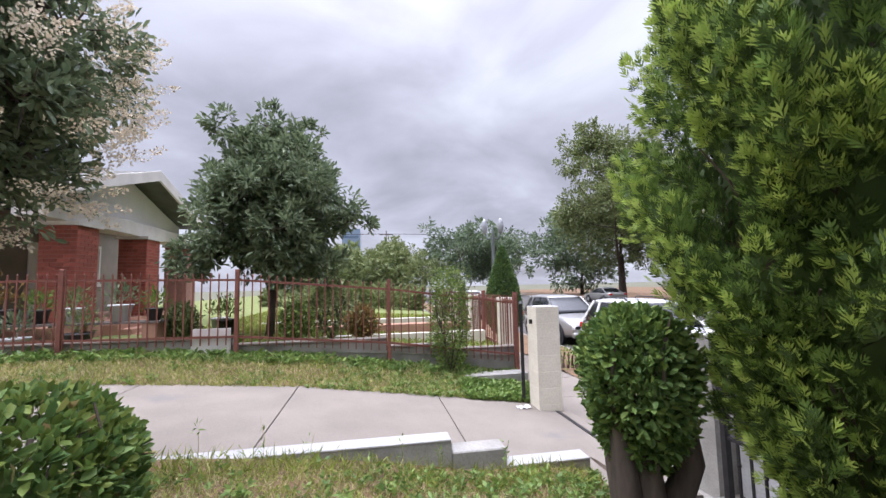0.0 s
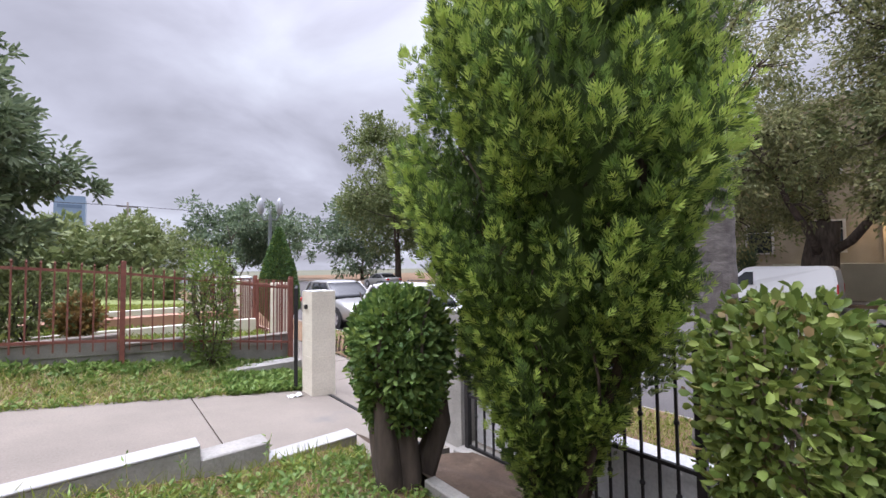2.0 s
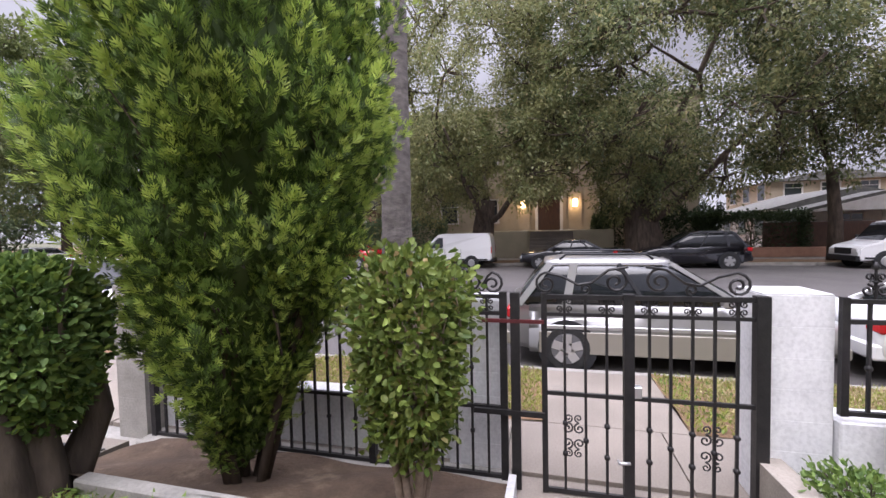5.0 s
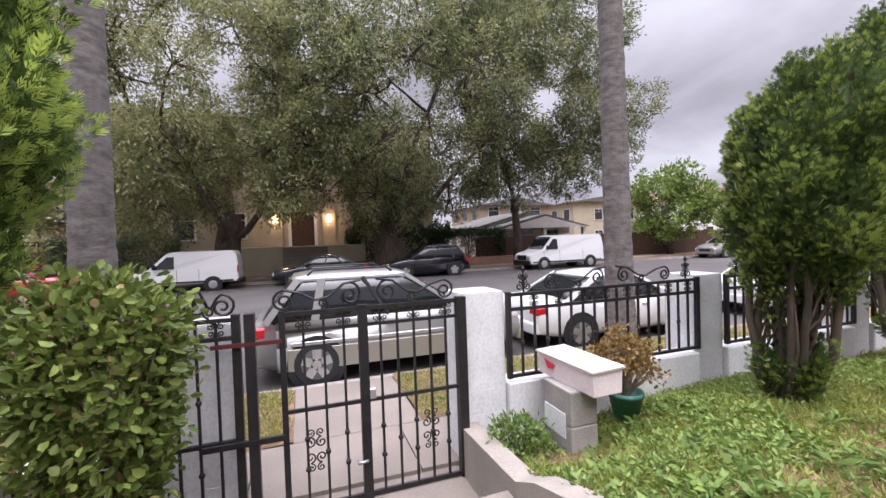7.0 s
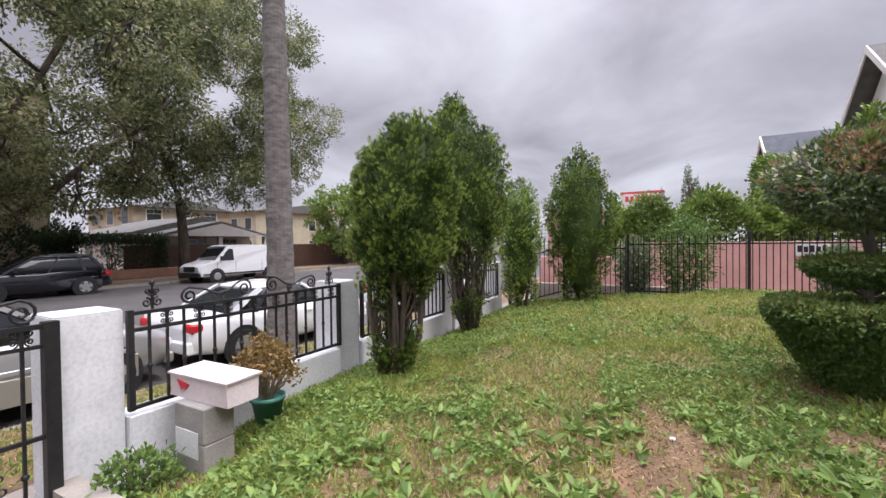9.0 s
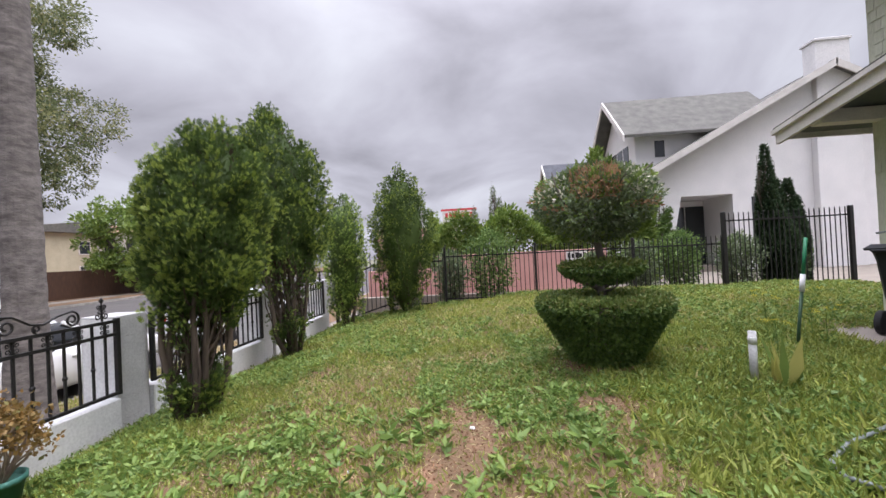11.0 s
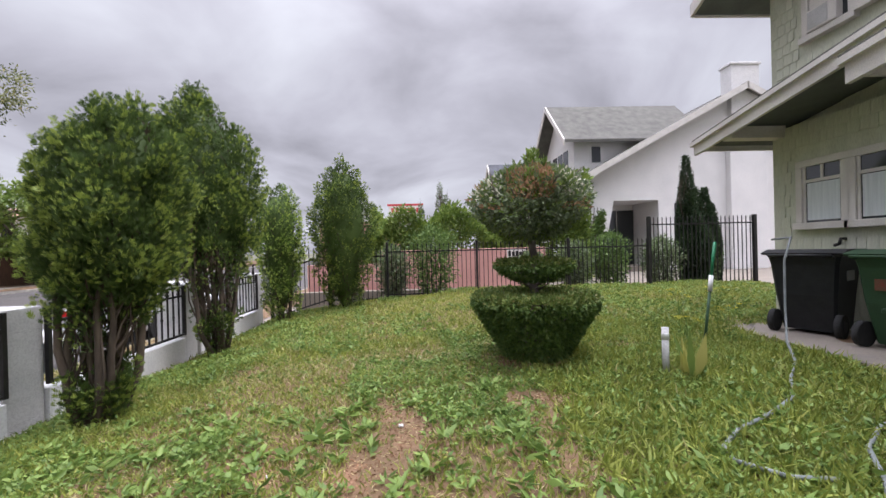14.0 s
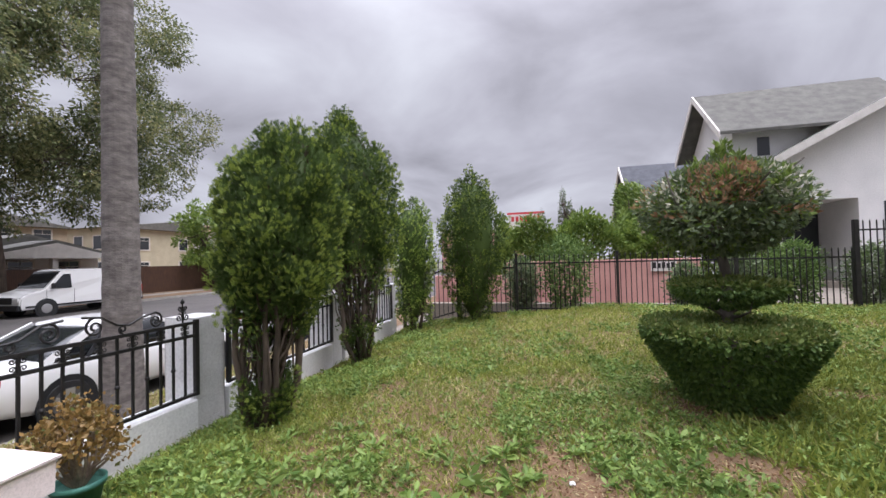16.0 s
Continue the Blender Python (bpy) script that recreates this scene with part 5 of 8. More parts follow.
def bin_(loc, rz, m, label, mark):
    t = thing("wheelie_bin", label, "bin", loc, rz, group="bins beside the house")
    bm = bmesh.new()
    rings = []
    for z, hx, hy in ((0.04, 0.24, 0.27), (0.45, 0.28, 0.31), (0.80, 0.31, 0.35), (0.89, 0.33, 0.37), (0.91, 0.35, 0.39)):
        rings.append([bm.verts.new((hx * a, hy * b - (0.06 if z < 0.1 else 0), z)) for a, b in ((-1, -0.9), (-0.9, -1), (0.9, -1), (1, -0.9), (1, 0.9), (0.9, 1), (-0.9, 1), (-1, 0.9))])
    for a, b in zip(rings, rings[1:]):
        for k in range(8):
            bm.faces.new((a[k], a[(k + 1) % 8], b[(k + 1) % 8], b[k]))
    bm.faces.new(rings[0][::-1]); bm.faces.new(rings[-1])
    part("body", bm, M[m], t)
    part("lid", prism(bmesh.new(), [(-0.42, 0.912), (0.40, 0.912), (0.42, 0.935), (0.25, 0.975), (-0.3, 0.965), (-0.43, 0.935)], "x", -0.37, 0.37), M[m], t)
    part("handle", tube(bmesh.new(), [(-0.28, 0.40, 0.89), (-0.28, 0.47, 0.91), (0.28, 0.47, 0.91), (0.28, 0.40, 0.89)], 0.016, 6), M[m], t)
    for s in (-1, 1):
        w = part("wheel", tube(bmesh.new(), [(s * 0.27, 0.27, 0.13), (s * 0.33, 0.27, 0.13)], 0.13, 16), M["rubber"], t)
        part("hub", tube(bmesh.new(), [(s * 0.331, 0.27, 0.13), (s * 0.336, 0.27, 0.13)], 0.06, 10), M["black_plastic"], w)
    for z in (0.62,):
        part("rib", boxed(-0.26, 0.26, -0.35, -0.325, z, z + 0.03), M[m], t)
    for s in (-1, 1):
        part("emblem", boxed(min(s * 0.304, s * 0.316), max(s * 0.304, s * 0.316), -0.1, 0.1, 0.62, 0.73), mark, t, "faded emblem")
    if m == "green_plastic":
        part("print", boxed(-0.22, 0.16, 0.318, 0.345, 0.58, 0.69), mark, t, "faded red print")
        part("grip", boxed(-0.12, 0.12, 0.300, 0.338, 0.36, 0.41, 0.008), M[m], t)
    return t


slab = tagged(part("bin_pad", boxed(-5.65, -4.45, -5.95, -2.6, 0.1, 0.325, 0.01), M["concrete"]), "concrete strip along the house", "pad", kind="structure")
red_mark = mat("faded_red_print", (0.20, 0.05, 0.035), (0.12, 0.07, 0.04), 30, 0.7, 0)
bin_((-5.20, -5.38, 0.325), -62, "black_plastic", "black wheeled rubbish bin beside the house", plain("grey_print", (0.3, 0.3, 0.3), 0.6))
bin_((-5.32, -4.42, 0.325), -80, "green_plastic", "dark green wheeled bin with a faded red print", red_mark)
bin_((-5.33, -3.58, 0.325), -84, "green_plastic", "dark green wheeled bin beside the house", red_mark)

# ---- next lot to the south ----
tagged(part("salmon_wall", boxed(-4.5, 0.95, -14.3, -14.1, -0.3, 1.36, 0.01), M["pink_wall"]), "salmon-painted wall behind the iron fence", "wall", kind="structure")
tagged(part("salmon_wall_low", boxed(0.95, 3.3, -14.3, -14.1, -0.6, 0.95, 0.01), M["pink_wall"]), "lower end of the salmon-painted wall", "wall", kind="structure")
tagged(part("side_curb", boxed(-4.5, 3.3, -13.4, -13.15, -0.6, 0.16, 0.01), M["concrete"]), "pale concrete curb before the salmon wall", "curb", kind="structure")
sign = thing("wall_sign", "white sign with dark bars of writing", "sign", (-3.55, -14.06, 1.0))
part("board", boxed(-0.34, 0.34, -0.01, 0.01, 0, 0.32, 0.004), M["white_trim"], sign)
for k in range(5):
    part("letter_bar", boxed(-0.28 + k * 0.12, -0.19 + k * 0.12, 0.0105, 0.014, 0.09, 0.26 - 0.03 * (k % 2)), M["iron"], sign)
NY = -18.0
nh = thing("white_house", "white stucco house with a grey shingle roof and chimney", "house", (-7.3, NY, 0.1))
part("wall", prism(bmesh.new(), [(0.0, 0), (0.0, 4.05), (-6.9, 7.78), (-14, 4.05), (-14, 0)], "y", -9, -2.2), M["stucco_white"], nh)
part("front_wall", prism(bmesh.new(), [(0.0, 0), (0.0, 4.05), (-6.9, 7.78), (-14, 4.05), (-14, 0), (-3.3, 0), (-3.3, 3.15), (-1.35, 3.15), (-0.95, 1.2), (-0.75, 0)], "y", -2.199, 0), M["stucco_white"], nh)
# dark panels at the back put the porch's shade into colour
part("porch_door", boxed(-3.28, -2.5, -2.198, -2.14, 0.302, 2.9, 0.01), M["glass"], nh, "dark panel added for the shade in the porch")
part("porch_glazing", boxed(-2.45, -1.0, -2.198, -2.15, 0.302, 2.9, 0.01), M["glass"], nh, "dark glazing that deepens the shade in the porch")
part("porch_floor", boxed(-3.3, -0.9, -2.19, -0.01, 0, 0.3), M["concrete"], nh)
for s, x0, z0, x1, z1 in ((1, 0.55, 3.82, -6.95, 7.85), (-1, -14.5, 3.82, -6.9, 7.85)):
    part("roof", prism(bmesh.new(), [(x0, z0), (x1, z1), (x1, z1 + 0.14), (x0, z0 + 0.14)], "y", -9.4, 0.55), M["roof_grey"], nh)
    part("rake_board", prism(bmesh.new(), [(x0, z0 - 0.12), (x1, z1 - 0.12), (x1, z1 + 0.16), (x0, z0 + 0.16)], "y", 0.551, 0.61), M["white_trim"], nh)
ch = part("chimney", boxed(-7.7, -6.45, -0.4, 0.25, 6.2, 8.85, 0.02), M["stucco_white"], nh)
part("cap", boxed(-7.76, -6.4, -0.45, 0.3, 8.851, 8.95, 0.01), M["stucco_white"], ch)
part("chimney_breast", boxed(-7.9, -6.3, 0.0, 0.3, 0, 6.2, 0.02), M["stucco_white"], nh)
dm = part("dormer", boxed(-5.0, 0.0, -5.2, -0.9, 3.2, 6.0), M["stucco_white"], nh)
part("gable", prism(bmesh.new(), [(-5.2, 6.0), (-0.9, 6.0), (-3.05, 8.0)], "x", -4.9, 0.0), M["stucco_white"], dm)
for a, b in (((-0.35, 5.80), (-3.05, 8.12)), ((-5.75, 5.80), (-3.05, 8.12))):
    part("roof", prism(bmesh.new(), [a, b, (b[0], b[1] + 0.12), (a[0], a[1] + 0.12)], "x", -6.0, 0.6), M["roof_grey"], dm)
    part("rake_board", prism(bmesh.new(), [(a[0], a[1] - 0.14), (b[0], b[1] - 0.14), (b[0], b[1] + 0.14), (a[0], a[1] + 0.14)], "x", 0.601, 0.66), M["white_trim"], dm)
for y in (-2.0, -2.8, -3.6):
    part("pane", boxed(0.001, 0.03, y - 0.32, y + 0.32, 4.9, 5.75), M["glass"], dm)
part("pane", boxed(-1.2, -0.8, -0.899, -0.88, 5.0, 5.7), M["glass"], dm)
for x in (-4.35, -9.0):
    part("pane", boxed(x - 0.3, x + 0.35, 0.001, 0.03, 1.3, 3.0), M["glass"], nh)
oh = thing("far_house", "house with a dark gable roof beyond the next lot", "house", (-5.8, -34, 0.2))
part("wall", prism(bmesh.new(), [(0, 0), (0, 4.4), (3.0, 6.9), (6, 4.4), (6, 0)], "x", -8, 0), M["stucco_cream"], oh)
for a, b in (((-0.6, 4.0), (3.0, 7.1)), ((6.6, 4.0), (3.0, 7.1))):
    part("roof", prism(bmesh.new(), [a, b, (b[0], b[1] + 0.2), (a[0], a[1] + 0.2)], "x", -8.5, 0.6), M["roof_dark"], oh)
    part("rake_board", prism(bmesh.new(), [(a[0], a[1] - 0.1), (b[0], b[1] - 0.1), (b[0], b[1] + 0.22), (a[0], a[1] + 0.22)], "x", 0.601, 0.68), M["white_trim"], oh)
sb = thing("corner_shop", "far red and white shop building with a sign on the roof", "building", (9.5, -62, -0.5))
part("wall", boxed(-6, 6, -8, 0, 0, 6.0), M["pink_wall"], sb)
part("parapet", boxed(-6.2, 6.2, -8.2, 0.1, 6.0, 6.6), M["white_trim"], sb)
for k in range(5):
    part("window", boxed(-5.2 + k * 2.2, -3.8 + k * 2.2, 0.001, 0.05, 1.0, 3.6), M["glass"], sb)
part("roof_frame", boxed(-1, 4.5, -4, -3.8, 6.6, 9.5), M["grey_wall"], sb)
bs = thing("roof_sign", "far billboard with red bars of writing", "sign", (2.6, -60, 3.4))
part("board", boxed(-2.4, 2.4, -0.1, 0.1, 1.2, 4.2), M["white_trim"], bs)
part("border", boxed(-2.6, 2.6, -0.06, 0.06, 4.2, 4.5), plain("red_sign_paint", (0.55, 0.05, 0.06), 0.5), bs)
for k in range(7):
    part("letter_bar", boxed(-2.0 + k * 0.6, -1.6 + k * 0.6, 0.101, 0.13, 3.2, 3.9), plain("red_letter", (0.55, 0.05, 0.06), 0.5), bs)
part("pole", tube(bmesh.new(), [(0, 0, -4.5), (0, 0, 1.2)], 0.2, 8), M["iron"], bs)

# ---- next lot to the north ----
def rf_top(x):
    return float(np.interp(x, [-12, -5.4, -2.5, 0.34, 3.0], [1.86, 1.84, 1.80, 1.56, 1.20]))


redf = thing("picket_fence", "red-brown iron picket fence of the neighbouring lot", "fence", (0, 8.3, 0))
pickets(redf, -12, 2.95, -1.35, -0.06, 0.0, 0.148, "rust_iron", 0.02, 0.05, (0.1, 0.1), rf_top)
bpy.data.objects.remove(redf.children[-1]); bpy.data.objects.remove(redf.children[-1])
for a, b in ((-12, -5.4), (-5.4, -2.5), (-2.5, 0.34), (0.34, 2.95)):
    for dz in (-1.2, -0.14):
        part("rail", beam(bmesh.new(), (a, 0.015, rf_top(a) + dz), (b, 0.015, rf_top(b) + dz), 0.03, 0.04), M["rust_iron"], redf)
for x in (-11.0, -8.2, -5.4, -2.5, 0.34, 2.97):
    post(redf, x, rf_top(x) - 1.6, rf_top(x) + 0.06, 0.0, 0.07, "rust_iron")
rs = thing("picket_fence", "red-brown iron picket fence along the pavement", "fence", (3.0, 8.35, 0))
n = 60
for i in range(n):
    y = 0.15 + i * 0.17
    part("picket", boxed(-0.01, 0.01, y - 0.01, y + 0.01, -0.1, 1.22), M["rust_iron"], rs)
for z in (0.05, 1.08):
    part("rail", boxed(-0.015, 0.015, 0, n * 0.17, z, z + 0.04), M["rust_iron"], rs)
for k in range(5):
    part("post", boxed(-0.04, 0.04, k * 2.5 - 0.04, k * 2.5 + 0.04, -0.5, 1.3), M["rust_iron"], rs)
nw = thing("lot_wall", "low grey block wall behind the red-brown fence", "wall", (0, 8.42, 0), kind="structure")
for x0, x1, z in ((-12, -2.6, 0.55), (-2.6, 0.3, 0.40), (0.3, 1.6, 0.24), (1.6, 3.05, 0.12)):
    part("wall", boxed(x0, x1, 0, 0.18, -0.8, z, 0.01), M["old_concrete"], nw)
    part("cap", boxed(x0, x1, -0.02, 0.2, z + 0.002, z + 0.05, 0.01), M["concrete"], nw)
tagged(part("kerb_slab", boxed(1.75, 3.0, 7.75, 8.1, -0.6, -0.26, 0.01), M["old_concrete"]), "broken concrete edging below the red-brown fence", "curb", kind="structure")
tagged(part("white_board", boxed(-3.3, -2.62, 8.35, 8.39, 0.22, 0.76, 0.004), M["white_trim"]), "white corrugated board leaning behind the fence", "board")
for y, z, w, m in ((12.0, 0.30, 0.5, "terracotta"), (13.4, 0.36, 0.25, "cream_paint"), (10.4, 0.22, 0.2, "cream_paint")):
    tagged(part("yard_path", boxed(-3.5, 2.9, y, y + w, -0.6, z + 0.06), M[m]), "low path edging across the neighbouring lawn", "path", kind="structure")
dh = thing("brick_house", "bungalow with red brick porch columns and white gable", "house", (-6.65, 12.4, 0.45))
# wall toned dark to carry the shade inside the porch
part("wall", boxed(-7.5, -2.6, -4.2, 4.6, 0, 3.2), mat("shaded_taupe_boards", (0.27, 0.23, 0.20), (0.21, 0.18, 0.155), 2, 0.85, 0.2), dh)
part("porch_floor", boxed(-2.6, 0.35, -2.9, 3.9, -0.4, 0.35, 0.02), M["terracotta"], dh)
for k in range(3):
    part("step", boxed(0.35 + 0.3 * k, 0.65 + 0.3 * k, -1.3, 0.3, -0.5, 0.25 - 0.12 * k, 0.01), M["terracotta"], dh)
bricks = {}
for y in (-2.0, 0.8, 3.4):
    col = part("column", boxed(-0.354, 0.354, y - 0.354, y + 0.354, 0.35, 2.5), M["brick_mortar"], dh, "red brick column")
    part("capital", boxed(-0.42, 0.42, y - 0.42, y + 0.42, 2.501, 2.58), M["white_trim"], col)
    if y < 3:
        for k in range(24):
            z = 0.352 + k * 0.0895
            for j in range(-1, 4):
                a0, a1 = max(-0.36, -0.36 + (j + 0.5 * (k % 2)) * 0.24), min(0.36, -0.36 + (j + 1 + 0.5 * (k % 2)) * 0.24) - 0.012
                if a1 - a0 > 0.05:
                    for e, key in ((0, (0.0, a0, a1)), (1, (1.0, a0, a1))):
                        ck = (e, round(a1 - a0, 3))
                        if ck not in bricks:
                            w = a1 - a0
                            bm = boxed(0, w, -0.01, 0.0, 0, 0.078) if e == 0 else boxed(0.0, 0.01, 0, w, 0, 0.078)
                            me = bpy.data.meshes.new("brick"); bm.to_mesh(me); bm.free(); me.materials.append(M["brick_red"]); bricks[ck] = me
                        ob = new("brick", bricks[ck]); ob.parent = col
                        ob.location = (a0, y - 0.3545, z) if e == 0 else (0.3545, y + a0, z)
part("beam", boxed(-0.36, 0.2, -3.1, 3.9, 2.582, 2.95, 0.01), M["white_trim"], dh)
part("gable", prism(bmesh.new(), [(-3.0, 2.95), (3.2, 2.95), (3.2, 3.2), (0.1, 4.15), (-3.0, 3.2)], "x", -0.3, 0.0), M["stucco_white"], dh)
for a, b in (((-3.3, 3.2), (0.1, 4.28)), ((3.5, 3.2), (0.1, 4.28))):
    part("roof", prism(bmesh.new(), [a, b, (b[0], b[1] + 0.1), (a[0], a[1] + 0.1)], "x", -8, 0.75), M["roof_grey"], dh)
    part("rake_board", prism(bmesh.new(), [(a[0], a[1] - 0.16), (b[0], b[1] - 0.16), (b[0], b[1] + 0.12), (a[0], a[1] + 0.12)], "x", 0.751, 0.81), M["white_trim"], dh, "white rake board")
part("main_roof", prism(bmesh.new(), [(-5, 3.2), (0.6, 5.9), (6, 3.2)], "x", -9, -2.4), M["roof_dark"], dh)
window(dh, -2.6, -1.6, -0.5, 1.3, 2.5); 
part("door", boxed(-2.6, -2.55, 0.5, 1.4, 0.36, 2.45, 0.01), M["white_trim"], dh)
window(dh, -2.6, 2.0, 3.4, 1.3, 2.5)
nt = M["brick_red"].node_tree
oi = nt.nodes.new("ShaderNodeObjectInfo"); hv = nt.nodes.new("ShaderNodeHueSaturation"); mr = nt.nodes.new("ShaderNodeMapRange")
mr.inputs["To Min"].default_value, mr.inputs["To Max"].default_value = 0.75, 1.25
bs_ = nt.nodes["Principled BSDF"]; old = bs_.inputs["Base Color"].links[0].from_socket
nt.links.new(oi.outputs["Random"], mr.inputs["Value"]); nt.links.new(mr.outputs[0], hv.inputs["Value"]); nt.links.new(old, hv.inputs["Color"]); nt.links.new(hv.outputs[0], bs_.inputs["Base Color"])
ob = thing("porch_chair", "white plastic chair on the brick porch", "chair", (-7.6, 12.0, 0.8))
part("seat", boxed(-0.25, 0.25, -0.25, 0.25, 0.4, 0.44, 0.01), M["white_trim"], ob)
part("backrest", boxed(-0.27, -0.23, -0.25, 0.25, 0.44, 0.9, 0.01), M["white_trim"], ob)
for a in (-0.22, 0.22):
    for b in (-0.22, 0.22):
        part("leg", boxed(a - 0.02, a + 0.02, b - 0.02, b + 0.02, 0, 0.4), M["white_trim"], ob)

# street lamp with two lanterns
M["lamp_iron"] = mat("grey_green_iron", (0.16, 0.18, 0.18), (0.12, 0.135, 0.135), 6, 0.6, 0.2)
sl = thing("street_lamp", "double-lantern street lamp with frosted globes", "street lamp", (5.6, 18.3, SW))
part("pole", lathe(bmesh.new(), [(0.2, 0), (0.2, 0.5), (0.11, 0.7), (0.075, 4.2), (0.1, 4.3), (0.05, 4.5), (0.01, 4.9)], 10), M["lamp_iron"], sl)
for s in (-1, 1):
    a = part("arm", tube(bmesh.new(), [(0, 0, 4.3), (0.2 * s, -0.1 * s, 4.25), (0.34 * s, -0.16 * s, 4.5)], 0.045, 6), M["lamp_iron"], sl)
    g = bmesh.new(); lathe(g, [(0.07, 4.5), (0.13, 4.62), (0.16, 4.85), (0.12, 5.05), (0.03, 5.22)], 10)
    bmesh.ops.translate(g, verts=g.verts[:], vec=(0.34 * s, -0.16 * s, 0)); part("globe", g, plain("frosted_globe", (0.30, 0.31, 0.33), 0.4), sl, "frosted white globe")

# ---- across the street ----
ab = thing("apartment_house", "cream apartment house with a lit entrance and steps", "building", (30.0, -0.6, -0.42))
part("wall", boxed(0, 10, -9.5, 11, 0, 10.4), M["stucco_cream"], ab)
part("roof_edge", boxed(-0.15, 10.2, -9.7, 11.2, 10.4, 10.65), M["stucco_yellow"], ab)
part("terrace", boxed(-3.2, 0, -3.8, 6.0, 0, 1.75, 0.02), M["stucco_yellow"], ab)
for k in range(8):
    part("step", boxed(-3.2 - 0.3 * (8 - k), -3.2, -1.4, 1.2, k * 0.21, (k + 1) * 0.21), M["concrete"], ab)
part("door", boxed(-0.06, -0.002, -0.75, 0.75, 1.76, 4.1), M["dark_wood"], ab, "dark wooden double door")
part("door_frame", boxed(-0.12, -0.003, -0.95, -0.75, 1.76, 4.3), M["white_trim"], ab); part("door_frame", boxed(-0.12, -0.003, 0.75, 0.95, 1.76, 4.3), M["white_trim"], ab)
for y in (-1.75, 1.75):
    for k in range(1):
        part("pilaster", boxed(-0.2, -0.003, y - 0.45, y + 0.45, 1.76, 4.4), M["stucco_cream"], ab)
for y in (-4.0, -6.5, 4.2, 7.2):
    for z in (2.4, 6.4):
        window(ab, 0.0, y - 0.6, y + 0.6, z, z + 1.6, -1)
for y in (-1.75, 1.75):
    wl_ = thing("wall_lamp", "lit wall lamp beside the entrance", "lamp", (29.75, -0.6 + y, 2.95), group="entrance lamps")
    part("shade", boxed(-0.12, 0.04, -0.15, 0.15, 0, 0.5, 0.02), M["warm_glow"], wl_)
    lp = new("entrance_light", bpy.data.lights.new("entrance_light", "POINT")); lp.data.energy, lp.data.color, lp.data.shadow_soft_size = 22, (1.0, 0.7, 0.38), 0.2
    lp.location = (29.35, -0.6 + y, 3.1)
up = thing("wall_lamp", "lit lamp on the upper storey", "lamp", (29.9, -0.6, 7.6), group="entrance lamps")
part("shade", boxed(-0.15, 0.05, -0.2, 0.2, 0, 0.5, 0.02), M["warm_glow"], up)


def far_house(loc, w, d, h, wall, roof, label, pitch=0.4, porch=False, storeys=1):
    t = thing("far_house", label, "house", loc)
    part("wall", boxed(0, d, -w / 2, w / 2, 0, h), M[wall], t)
    rp = w / 2 * pitch
    part("roof", prism(bmesh.new(), [(-w / 2 - 0.6, h - 0.1), (0, h + rp), (w / 2 + 0.6, h - 0.1)], "x", -0.6, d + 0.6), M[roof], t)
    for s in range(storeys):
        z = 1.0 + s * 2.9
        for k in range(3):
            window(t, 0.0, -w * 0.36 + k * w * 0.3, -w * 0.36 + k * w * 0.3 + 1.3, z, z + 1.4, -1)
    for s in range(storeys):
        for k in range(3):
            x, z = 0.9 + k * d * 0.32, 1.1 + s * 2.9
            wn_ = part("window", boxed(x - 0.1, x + 1.3, w / 2, w / 2 + 0.04, z - 0.1, z + 1.5), M["white_trim"], t)
            part("pane", boxed(x, x + 1.2, w / 2 + 0.041, w / 2 + 0.05, z, z + 1.4), M["glass"], wn_)
    if porch:
        part("porch_roof", prism(bmesh.new(), [(-w / 2, 2.6), (0, 3.7), (w / 2, 2.6)], "x", -3.0, -0.6), M[roof], t)
        part("porch_gable", prism(bmesh.new(), [(-w / 2 + 0.5, 2.55), (0, 3.5), (w / 2 - 0.5, 2.55)], "x", -3.08, -3.01), M["white_trim"], t)
        for y in (-w / 2 + 0.6, 0, w / 2 - 0.6):
            part("porch_post", boxed(-2.9, -2.6, y - 0.15, y + 0.15, 0, 2.6), M["white_trim"], t)
    return t


far_house((32, -19.5, -0.42), 9, 8, 2.9, "stucco_white", "roof_grey", "low white bungalow with a grey porch roof", 0.28, True)
far_house((46, -44, -0.42), 18, 9, 6.4, "stucco_yellow", "roof_grey", "two-storey pale yellow house with dark windows", 0.14, False, 2)
far_house((42, -24, -0.42), 9, 9, 5.6, "stucco_cream", "roof_grey", "two-storey cream house behind the street trees", 0.18, False, 2)
far_house((40, -52, -0.42), 12, 9, 6.4, "stucco_white", "terracotta", "two-storey white house with a tiled roof", 0.25, False, 2)
far_house((36, -66, -0.42), 14, 9, 6.0, "stucco_cream", "roof_grey", "two-storey cream house down the street", 0.2, False, 2)
far_house((33, 16, -0.42), 8, 8, 5.6, "dark_wood", "terracotta", "brown timber house with balconies behind the trees", 0.3, True, 2)
far_house((36, 34, -0.42), 12, 8, 5.6, "stucco_cream", "roof_grey", "cream house down the street", 0.3, True, 2)
tagged(part("timber_fence", boxed(27.4, 27.5, -60, -12.5, -0.5, 1.5, 0.01), M["dark_wood"]), "brown timber fence across the street", "fence")
tagged(part("planter_wall", boxed(26.65, 27.0, -22, -9.5, -0.5, 0.12, 0.02), M["terracotta"]), "low brick-coloured planter wall across the street", "wall", kind="structure")
bt = thing("tower", "blue-grey office tower in the distance", "building", (-5.2, 110, 0))
part("wall", boxed(-2.4, 2.3, 0, 9, 0, 16.6), plain("blue_grey_cladding", (0.20, 0.27, 0.36), 0.4), bt)
